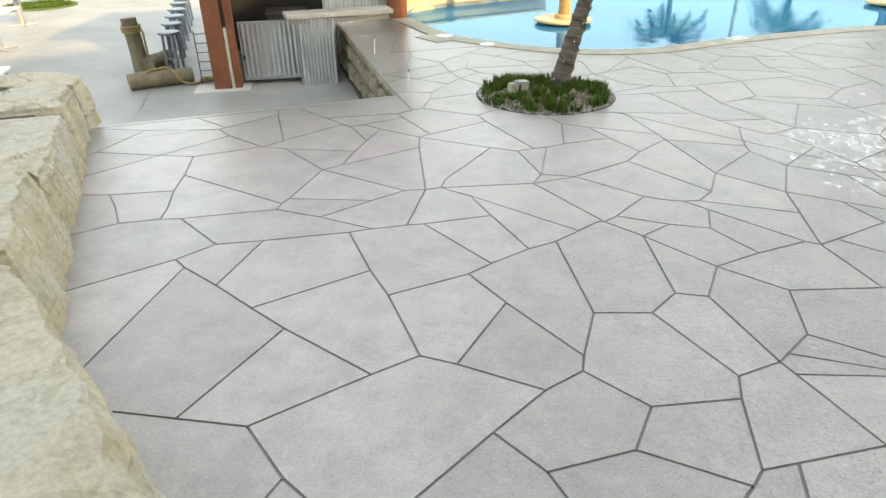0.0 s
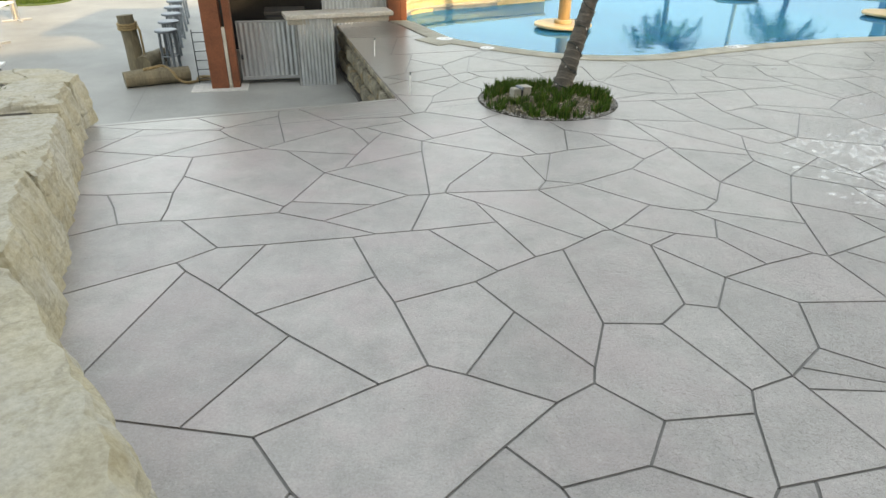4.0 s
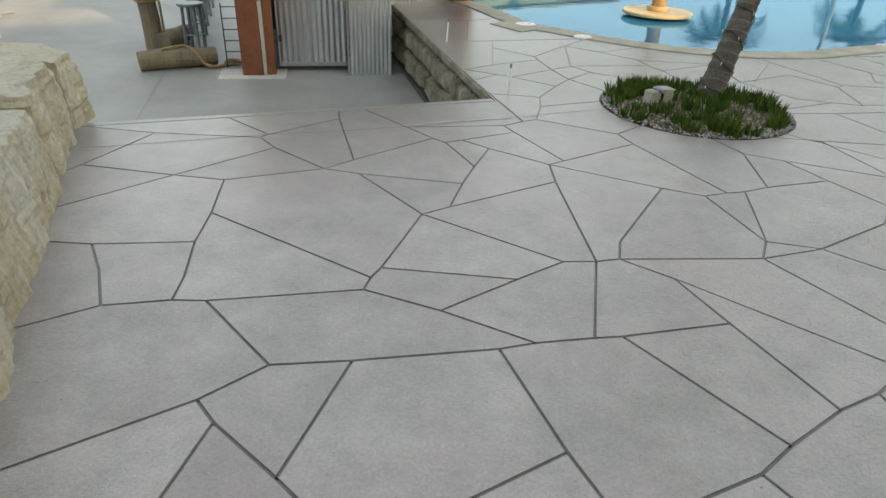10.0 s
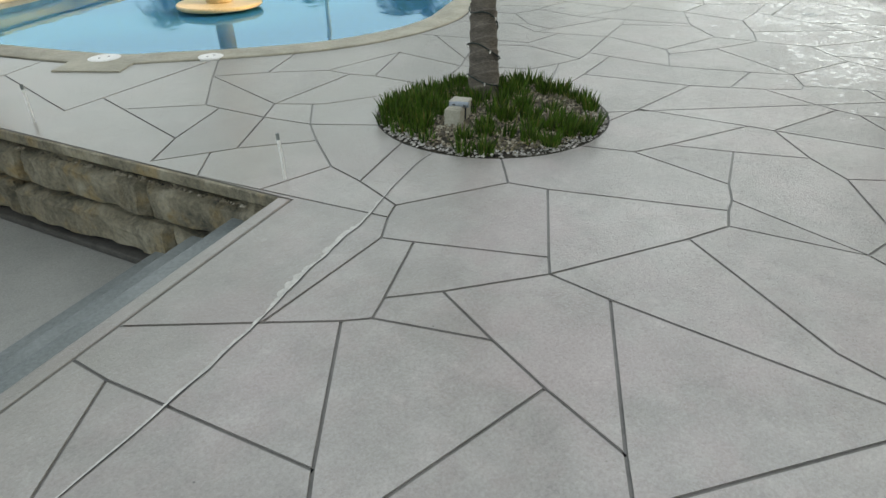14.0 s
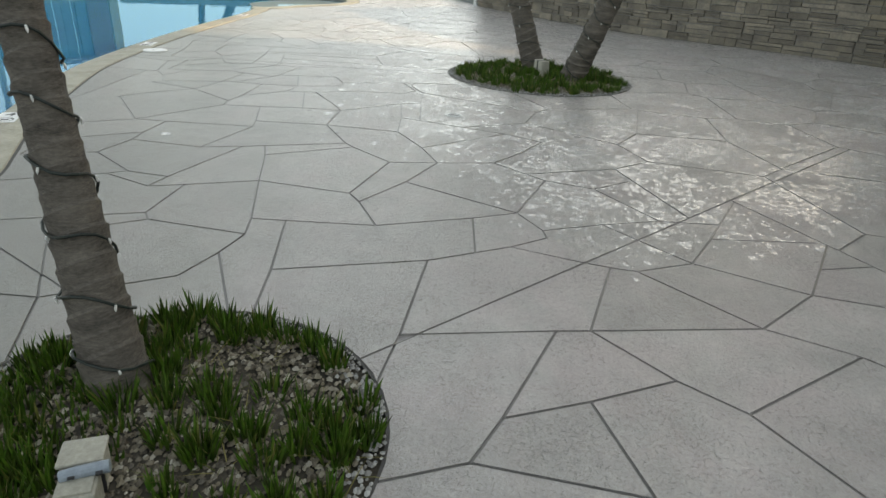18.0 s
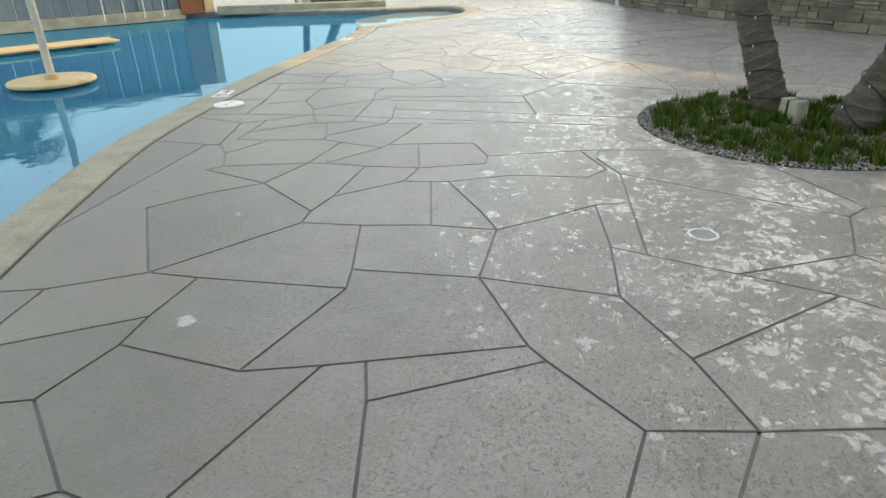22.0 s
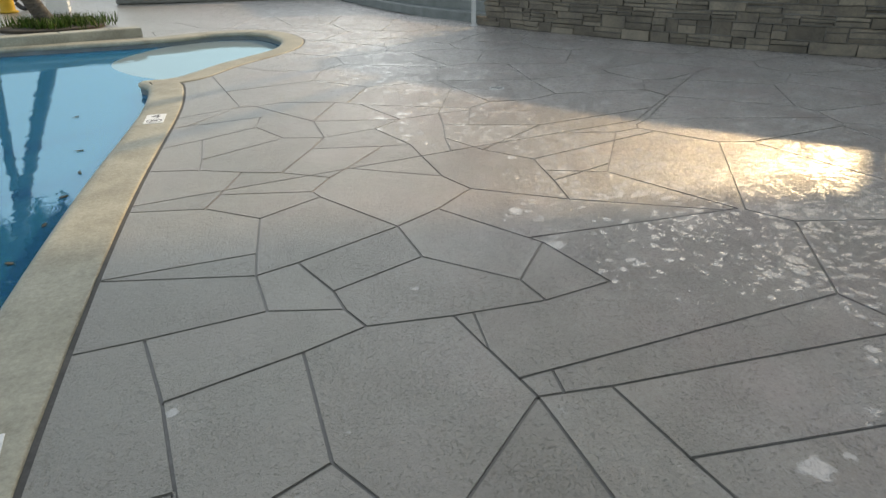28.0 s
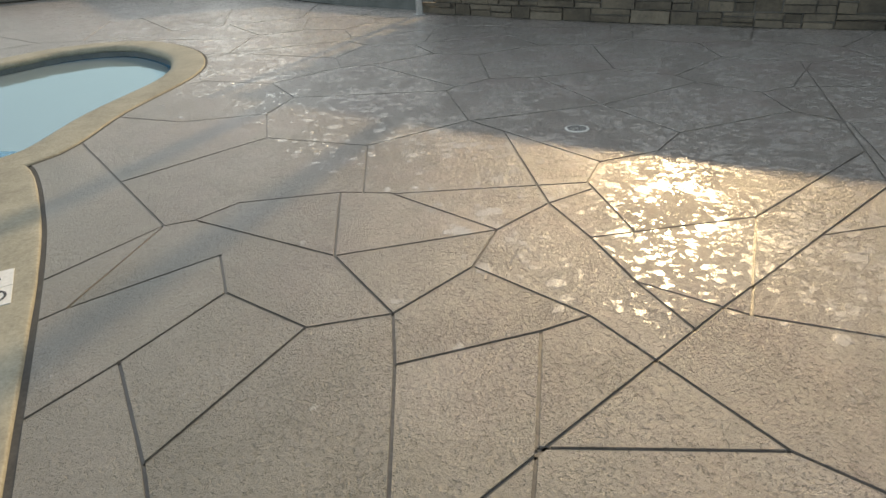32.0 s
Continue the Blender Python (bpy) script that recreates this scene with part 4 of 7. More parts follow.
def outlying_cuts(mapped):
    """Cuts of the same crazy pattern beyond the ones laid out above."""
    rng = random.Random(11)
    boxes = [(min(p[0] for p in f), max(p[0] for p in f), min(p[1] for p in f), max(p[1] for p in f), f) for f in mapped]

    def taken(p):
        return any(a <= p[0] <= b and c <= p[1] <= d and inside(p, f) for a, b, c, d, f in boxes)

    seeds = []
    for i in range(-5, 21):
        for j in range(-3, 14):
            p = (i * 0.95 + rng.uniform(-0.42, 0.42), j * 0.95 + rng.uniform(-0.42, 0.42))
            if not taken(p) and inside(p, DECK_EDGE) and not inside(p, inset(POOL, -0.5)):
                seeds.append(p)
    walls = set()
    for cell in crazy_cells(seeds, 0.9):
        for a, b in zip(cell, cell[1:] + cell[:1]):
            a, b = (round(a[0], 2), round(a[1], 2)), (round(b[0], 2), round(b[1], 2))
            if a != b:
                walls.add((min(a, b), max(a, b)))
    found = []
    for a, b in sorted(walls):
        n = max(2, int(math.dist(a, b) / 0.03))
        free = [not taken((a[0] + (b[0] - a[0]) * k / n, a[1] + (b[1] - a[1]) * k / n)) for k in range(n + 1)]
        run = [k for k, f in enumerate(free) if f]
        if any(-1.1 < p[0] < 1.5 and 1.2 < p[1] < 3 for p in (a, b)):
            continue
        if len(run) > 3 and run[-1] - run[0] + 1 == len(run):
            found.append(tuple((round(a[0] + (b[0] - a[0]) * k / n, 3), round(a[1] + (b[1] - a[1]) * k / n, 3)) for k in (run[0], run[-1])))
    return found


EDGE_OUT = inset(DECK_EDGE if area(DECK_EDGE) > 0 else DECK_EDGE[::-1], -0.02)


def slab_block(shape):
    """A thin slab: flat top and upright sides."""
    crosses = any(not inside(p, DECK_EDGE) for p in shape)
    bm = sheet([shape], 0.0, DECK_EDGE if crosses else None)
    rim = [e for e in bm.edges if e.is_boundary]
    if rim:
        made = bmesh.ops.extrude_edge_only(bm, edges=rim)["geom"]
        for v in made:
            if isinstance(v, bmesh.types.BMVert):
                v.co.z = -0.02
    return bm


bed_a, bed_b = circle(PALM_BED_A, BED_A_R + 0.005), circle(PALM_BED_B, BED_B_R + 0.005)
def build_slabs():
    borders = [DECK_EDGE, inset(POOL, -COPE - 0.004), bed_a, bed_b]
    mapped = [f for f in slabs_between(CUTS, borders, 1.6) if area(f) < 8]
    extra = outlying_cuts(mapped)
    rest = bmesh.new()
    fields = [thing(n, l, "deck", kind="structure") for n, l in (("deck_entry", "scored grey concrete deck slabs by the steps"), ("deck_middle", "scored concrete deck slabs with pale worn flakes"), ("deck_far", "scored concrete deck slabs along the far pool edge"))]
    count = [0, 0, 0]
    lines = []
    for loop in slabs_between(CUTS + extra, borders, 1.6):
        mid = (sum(p[0] for p in loop) / len(loop), sum(p[1] for p in loop) / len(loop))
        if any(all(inside(p, w) or min(math.dist(p, q) for q in w) < 0.3 for p in loop) and inside(mid, w) for w in (RIM, bed_a, bed_b)):
            continue
        field = tidy(loop)
        shape = inset(field, 0.0058)
        if len(field) < 3 or area(shape) < 0.002:
            continue
        if area(loop) > 8:
            continue
        lines.extend((a, b) for a, b in zip(field, field[1:] + field[:1]) if inside(a, EDGE_OUT) and inside(b, EDGE_OUT))
        bm = slab_block(shape)
        if not bm.faces:
            bm.free()
            continue
        k = 0 if mid[0] < 2.2 else 1 if mid[0] < 7 else 2
        if count[k] < 300:
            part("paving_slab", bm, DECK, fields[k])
            count[k] += 1
        else:
            me = bpy.data.meshes.new("piece")
            bm.to_mesh(me)
            bm.free()
            rest.from_mesh(me)
            bpy.data.meshes.remove(me)
    if rest.verts:
        tagged(part("outer_paving", rest, DECK, deck, "outlying scored deck slabs"), kind="stuff")
    vs, fs = [], []
    for a, b in lines:
        if a < b:
            continue
        d, n = along(a, b)
        k = len(vs)
        vs += [(*(Vector(a) + n * 0.0062), -0.006), (*(Vector(b) + n * 0.0062), -0.006), (*(Vector(b) - n * 0.0062), -0.006), (*(Vector(a) - n * 0.0062), -0.006)]
        fs.append((k, k + 3, k + 2, k + 1))
    me = bpy.data.meshes.new("joint_mortar")
    me.from_pydata(vs, [], fs)
    me.materials.append(GROOVE)
    seam = new("joint_mortar", me)
    seam.parent = deck
    tagged(seam, "dark mortar in the saw cuts")

# ---- steps, edge bands and the block wall round the lower patio ----
def along(a, b):
    d = (Vector(b) - Vector(a)).normalized()
    return d, Vector((-d.y, d.x))


def band(a, b, out0, out1, z0, z1, bevel=0.006):
    """A straight block along a plan line, between two offsets to its left."""
    d, n = along(a, b)
    size = (Vector(b) - Vector(a)).length
    m = Matrix(((d.x, n.x, 0, a[0]), (d.y, n.y, 0, a[1]), (0, 0, 1, 0), (0, 0, 0, 1)))
    return box(bmesh.new(), 0, size, out0, out1, z0, z1, m, bevel)


def rough_block(size, seed, amp=0.03, cuts=5):
    """A quarried block with uneven faces, its base at z = 0 and its middle at x = y = 0."""
    bm = bmesh.new()
    box(bm, -size[0] / 2, size[0] / 2, -size[1] / 2, size[1] / 2, 0, size[2])
    bmesh.ops.subdivide_edges(bm, edges=bm.edges[:], cuts=cuts, use_grid_fill=True)
    for v in bm.verts:
        p = v.co
        edge = sum(abs(abs(c) - h) < 1e-4 for c, h in ((p.x, size[0] / 2), (p.y, size[1] / 2), (p.z - size[2] / 2, size[2] / 2)))
        q = p * 4 + Vector((seed * 7.3, seed * 3.1, 0))
        v.co = p + noise.noise_vector(q) * amp + noise.noise_vector(q * 3) * amp * 0.5
        if edge > 1:
            v.co -= Vector((p.x / size[0], p.y / size[1], (p.z - size[2] / 2) / size[2])) * amp * (0.8 + 0.6 * noise.noise(q * 2))
    return bm


stair = thing("concrete_steps", "flight of grey concrete steps down to the lower patio", "steps")
part("nosing", band(STAIR_L, STAIR_R, 0.008, 0.075, -0.17, 0.0, 0.008), DECK, stair)
for k in range(1, 4):
    part("tread", band(STAIR_L, STAIR_R, 0.078 + 0.3 * (k - 1), 0.075 + 0.3 * k, LOW, -0.165 * k, 0.01), STEP, stair)
part("riser_face", band(STAIR_L, STAIR_R, -0.05, 0.0, LOW, -0.03), STEP, stair)

wall_d, wall_n = along(STAIR_R, WALL_TOP_END)
retain = thing("retaining_wall", "retaining wall of rough quarried stone blocks under the deck edge", "wall", kind="structure")
part("concrete_cap", band(tuple(Vector(STAIR_R) + wall_d * 0.08), WALL_TOP_END, 0.002, 0.024, -0.06, -0.001, 0.006), BLOCK, retain)
# near-black backing puts the shade of the gaps between blocks into colour
part("backing", band(STAIR_R, WALL_TOP_END, -0.16, -0.12, LOW, -0.02), SHADE_BLACK, retain)
rng = random.Random(5)
length = (Vector(WALL_TOP_END) - Vector(STAIR_R)).length


def quarry_face(w, h, seed):
    """A quarried block, front face towards +y at y = 0, with a pitted face and a ragged, rounded rim."""
    bm = bmesh.new()
    nx, nz = max(4, int(w / 0.035)), max(4, int(h / 0.035))
    front, back = [], []
    for k in range(nz + 1):
        row = []
        for i in range(nx + 1):
            x, z = w * (i / nx - 0.5), h * k / nz
            rim = min(x + w / 2, w / 2 - x, z, h - z)
            p = Vector((x * 3 + seed * 7.3, z * 3, seed * 3.1))
            y = 0.036 * noise.noise(p) + 0.022 * noise.noise(p * 3.1) + 0.01 * noise.noise(p * 8) - 0.055 * math.exp(-max(rim, 0) / 0.011)
            slip = 0.034 * noise.noise(p * 3.4) * math.exp(-rim / 0.03)
            row.append(bm.verts.new((x + (slip if i in (0, nx) else 0), y, z + (slip - 0.008 if k == nz else slip if k == 0 else 0))))
        front.append(row)
    for a, b in zip(front, front[1:]):
        for i in range(nx):
            bm.faces.new((a[i], a[i + 1], b[i + 1], b[i]))
    edge = front[0] + [r[-1] for r in front[1:-1]] + front[-1][::-1] + [r[0] for r in front[-2:0:-1]]
    rear = [bm.verts.new((v.co.x, -0.2, v.co.z)) for v in edge]
    for k in range(len(edge)):
        bm.faces.new((edge[k], edge[k - 1], rear[k - 1], rear[k]))
    bm.faces.new(rear)
    return bm


for z, h, joints in ((LOW + 0.05, 0.25, (-0.2, 0.9, 2.27, 3.5, 4.95)), (LOW + 0.31, 0.255, (-0.3, 1.02, 2.06, 3.75, 4.95))):
    for k, (s0, s1) in enumerate(zip(joints, joints[1:])):
        at = Vector(STAIR_R) + wall_d * ((s0 + s1) / 2) + wall_n * (0.012 if z > LOW + 0.2 else 0.03)
        ob = part("stone_block", quarry_face(s1 - s0 - 0.03, h - 0.012, k + z), BLOCK, retain)
        ob.matrix_basis = pose(at.x, at.y, z, 0, 0, math.degrees(math.atan2(wall_d.y, wall_d.x)) + rng.uniform(-0.5, 0.5))
part("footing_strip", band(STAIR_R, WALL_TOP_END, -0.1, 0.05, LOW, LOW + 0.045, 0.008), EDGING, retain)

rubble = []
for k in range(200):
    s = rng.uniform(0.3, 1.5) if k % 2 else rng.uniform(0.3, length)
    p = Vector(STAIR_R) + wall_d * s + wall_n * rng.uniform(0.0, 0.016)
    rubble.append((p.x, p.y, -0.094 - 0.008 * rng.random()))

# cracked, patched line behind the top step
def strip(line, widths, z):
    bm = bmesh.new()
    rows = []
    for i, p in enumerate(line):
        d, n = along(line[max(i - 1, 0)], line[min(i + 1, len(line) - 1)])
        rows.append([bm.verts.new((*(Vector(p) + n * o), z)) for o in widths(i)])
    for a, b in zip(rows, rows[1:]):
        bm.faces.new((a[0], a[1], b[1], b[0]))
    return bm


CRACK = smooth_loop([(0.62, 6.0), (0.4, 5.985), (0.09, 5.86), (-0.205, 5.708), (-0.306, 5.661), (-0.47, 5.606), (-0.53, 5.574), (-0.71, 5.5), (-0.925, 5.4), (-1.29, 5.255), (-1.73, 5.108), (-2.0, 5.0), (-2.47, 4.803), (-2.72, 4.71)], 6, False)
CRACK = [(x + 0.008 * noise.noise((x * 9, y * 9, 1)), y + 0.008 * noise.noise((x * 9, y * 9, 5))) for x, y in CRACK]
PATCH = mottled("patching_mortar", (0.38, 0.37, 0.35), (0.6, 0.585, 0.555), 14, 60, 0.8, 0.3)
mend = thing("patched_crack", "long crack in the deck with pale mortar smeared along it", "crack")
FINE = [tuple(Vector(a).lerp(Vector(b), k / 6)) for a, b in zip(CRACK[12:], CRACK[13:]) for k in range(6)]
part("mortar_smear", strip(FINE, lambda i: (-0.004 - max(0.0, 0.036 * noise.noise((i * 0.03, 3, 1)) + 0.02 * noise.noise((i * 0.21, 5, 1)) + 0.012 * noise.noise((i * 0.7, 1, 4)) + 0.024) * max(0, 1 - abs(i - 140) / 160), 0.003 * noise.noise((i * 0.4, 7, 1))), 0.0016), PATCH, mend)
part("open_crack", strip(CRACK, lambda i: (-0.0016, 0.0016 + 0.004 * max(0, noise.noise((i * 0.4, 0, 0)) + 0.25)), 0.0024), INK, mend)


# ---- limestone ledge along the deck ----
def boulder(label, loop, h, seed, lean=0.06, upright=0.0):
    """A split limestone block over the plan of its top: flat bedded top, crisp chipped rim, and a hackly face."""
    ring = []
    for a, b in zip(loop, loop[1:] + loop[:1]):
        n = max(2, int(math.dist(a, b) / 0.022))
        ring += [tuple(Vector(a).lerp(Vector(b), k / n)) for k in range(n)]
    for _ in range(3):
        ring = [((p[0] + 2 * q[0] + r[0]) / 4, (p[1] + 2 * q[1] + r[1]) / 4) for p, q, r in zip(ring[-1:] + ring[:-1], ring, ring[1:] + ring[:1])]
    ring = [(x + 0.03 * noise.noise((x * 3.5, y * 3.5, seed)) + 0.014 * noise.noise((x * 13, y * 13, seed)) + 0.007 * noise.noise((x * 34, y * 34, seed)), y + 0.03 * noise.noise((x * 3.5, y * 3.5, seed + 9)) + 0.014 * noise.noise((x * 13, y * 13, seed + 4))) for x, y in ring]
    if area(ring) < 0:
        ring = ring[::-1]
    outward = []
    for k in range(len(ring)):
        d, n = along(ring[k - 4], ring[(k + 4) % len(ring)])
        outward.append(-n)
    mid = Vector((sum(p[0] for p in ring) / len(ring), sum(p[1] for p in ring) / len(ring)))
    bm = bmesh.new()
    made = []
    rows = 18
    for k in range(rows):
        f = k / (rows - 1)
        row = []
        for (x, y), o in zip(ring, outward):
            bed = noise.noise((x * 1.3 + seed, y * 1.3, math.floor(f * 7 + 1.2 * noise.noise((x * 1.5, y * 1.5, seed))) * 1.7))
            flute = noise.noise((x * 9, y * 9, seed)) + 0.5 * noise.noise((x * 22, y * 22, seed + f))
            out = lean * (1 - f) + 0.022 * bed * (1 - upright) + 0.03 * upright * flute * (1 - f * 0.5) + 0.016 * noise.noise((x * 7, y * 7, f * 4 + seed)) + 0.008 * noise.noise((x * 19, y * 19, f * 14 + seed))
            chip = max(0.0, noise.noise((x * 5, y * 5, seed + 2)) - 0.1) * 0.05
            if f > 0.93:
                out -= 0.01 + chip
            z = -0.03 if k == 0 else h * (0.04 + 0.96 * f) - (0.3 * chip if f > 0.93 else 0)
            row.append(bm.verts.new((x + o.x * out, y + o.y * out, z)))
        made.append(row)
    last = [tuple(v.co) for v in made[-1]]
    for k in (0.985, 0.965, 0.94, 0.91, 0.87, 0.82, 0.76, 0.69, 0.61, 0.52, 0.42, 0.31, 0.2, 0.1, 0.03):
        row = []
        for x, y, z in last:
            x, y = mid.x + (x - mid.x) * k, mid.y + (y - mid.y) * k
            layer = 0.012 * (1 if noise.noise((x * 1.4 + seed, y * 1.4, 2)) + 0.25 * noise.noise((x * 7, y * 7, 2)) > 0.05 else 0)
            row.append(bm.verts.new((x, y, h + 0.004 + layer + 0.012 * noise.noise((x * 2.5, y * 2.5, seed)) + 0.004 * noise.noise((x * 13, y * 13, seed)))))
        made.append(row)
    for a, b in zip(made, made[1:]):
        for k in range(len(a)):
            bm.faces.new((a[k], a[(k + 1) % len(a)], b[(k + 1) % len(a)], b[k]))
    bm.faces.new(made[-1])
    ob = part("limestone_boulder", bm, LIMESTONE, None, label)
    return tagged(ob, category="boulder", group="limestone ledge")


boulder("long flat-topped cream limestone block beside the deck", [(-0.2, 0.45), (-0.41, 0.83), (-0.65, 1.12), (-0.95, 1.44), (-1.21, 1.7), (-1.5, 2.0), (-1.78, 2.0), (-2.6, 1.7), (-2.3, -1.0), (-0.9, -1.6), (-0.3, -0.6)], 0.45, 1, 0.06)
boulder("weathered limestone block with a fluted split face", [(-1.56, 2.1), (-1.84, 2.55), (-2.0, 2.92), (-2.22, 3.12), (-2.75, 3.12), (-2.75, 1.82), (-1.85, 2.03)], 0.45, 2, 0.1, 1.0)
boulder("grey-topped limestone block with a rough ochre face", [(-2.04, 3.0), (-2.2, 3.4), (-2.42, 3.88), (-2.6, 4.22), (-3.0, 4.1), (-3.05, 3.2), (-2.3, 3.16)], 0.39, 3, 0.05, 0.8)
boulder("pale limestone block at the end of the ledge", [(-2.66, 4.28), (-2.8, 4.62), (-2.93, 4.94), (-3.3, 5.0), (-3.4, 4.5), (-3.02, 4.16)], 0.42, 4, 0.05, 0.6)
boulder("low limestone block closing the ledge by the steps", [(-2.95, 5.0), (-3.04, 5.32), (-3.4, 5.5), (-4.0, 5.4), (-3.9, 4.95), (-3.36, 5.03)], 0.38, 5, 0.05)


# ---- planting: blades, gravel, palms ----
def blades(spots, rng, height, width, count, spread, lean=0.35):
    vs, fs = [], []
    for x, y, z, k in spots:
        for _ in range(int(count * k)):
            a, r = rng.uniform(0, math.tau), spread * math.sqrt(rng.random())
            bx, by = x + r * math.cos(a), y + r * math.sin(a)
            h = height * rng.uniform(0.5, 1.15) * (0.6 + 0.4 * k)
            fan = r / spread * lean * 1.4
            ox, oy = (math.cos(a) * fan + rng.gauss(0, lean * 0.45)) * h, (math.sin(a) * fan + rng.gauss(0, lean * 0.45)) * h
            t = rng.uniform(0, math.tau)
            ux, uy = math.cos(t) * width / 2, math.sin(t) * width / 2
            n = len(vs)
            vs += [(bx - ux, by - uy, z), (bx + ux, by + uy, z), (bx + uy, by - ux, z),
                   (bx - ux * 0.9 + ox * 0.45, by - uy * 0.9 + oy * 0.45, z + h * 0.55), (bx + ux * 0.9 + ox * 0.45, by + uy * 0.9 + oy * 0.45, z + h * 0.55), (bx + uy * 0.9 + ox * 0.45, by - ux * 0.9 + oy * 0.45, z + h * 0.55),
                   (bx + ox, by + oy, z + h)]
            for i in range(3):
                j = (i + 1) % 3
                fs += [(n + i, n + j, n + 3 + j, n + 3 + i), (n + 3 + i, n + 3 + j, n + 6)]
    return vs, fs


def pebbles(spots, rng, size):
    vs, fs = [], []
    for x, y, z in spots:
        s = size * rng.uniform(0.5, 1.4)
        t = rng.uniform(0, math.tau)
        n = len(vs)
        a, b, c = s * rng.uniform(0.8, 1.2), s * rng.uniform(0.6, 1.0), s * rng.uniform(0.6, 1.1)
        for i in range(6):
            w = t + math.tau * i / 6
            vs.append((x + a * math.cos(w) * rng.uniform(0.85, 1.1), y + b * math.sin(w) * rng.uniform(0.85, 1.1), z + rng.uniform(-0.1, 0.3) * c))
        vs += [(x, y, z + c), (x + 0.3 * a, y, z + c * 0.9)]
        for i in range(6):
            fs.append((n + i, n + (i + 1) % 6, n + 6 if i < 3 else n + 7))
        fs += [(n, n + 6, n + 7), (n + 3, n + 7, n + 6)]
    return vs, fs


def raw(name, vs, fs, mat, label, category, kind="stuff"):
    me = bpy.data.meshes.new(name)
    me.from_pydata(vs, [], fs)
    me.materials.append(mat)
    return tagged(new(name, me), label, category, kind=kind)


def island_material(name, stops, rough=0.6):
    """Colour that differs from blade to blade, or stone to stone."""
    m, t, b = material(name, rough)
    b.inputs["Specular IOR Level"].default_value = 0.2
    rnd = t.nodes.new("ShaderNodeNewGeometry").outputs["Random Per Island"]
    c = ramp(t, rnd, *stops)
    t.links.new(mix(t, 0.3, c, ramp(t, noise_of(t, place_of(t), 40), (0.3, stops[0][1]), (0.7, stops[-1][1]))), b.inputs["Base Color"])
    return m


GREEN = island_material("green_blades", [(0.0, (0.006, 0.03, 0.003)), (0.45, (0.02, 0.09, 0.007)), (0.88, (0.05, 0.17, 0.014)), (1.0, (0.17, 0.15, 0.05))], 0.55)
STONES = island_material("mixed_gravel", [(0.0, (0.035, 0.026, 0.019)), (0.4, (0.11, 0.083, 0.056)), (0.75, (0.25, 0.205, 0.145)), (1.0, (0.5, 0.46, 0.39))], 0.85)
CHIPS = island_material("pale_stone_chips", [(0.0, (0.12, 0.115, 0.105)), (0.5, (0.3, 0.29, 0.275)), (1.0, (0.52, 0.51, 0.49))], 0.8)
TAWNY = island_material("dry_grass", [(0.0, (0.05, 0.08, 0.015)), (0.5, (0.13, 0.15, 0.04)), (1.0, (0.3, 0.23, 0.1))], 0.6)


raw("joint_crumbs", *pebbles(rubble, random.Random(2), 0.011), STONES, "crumbled mortar along the top of the block wall", "rubble")


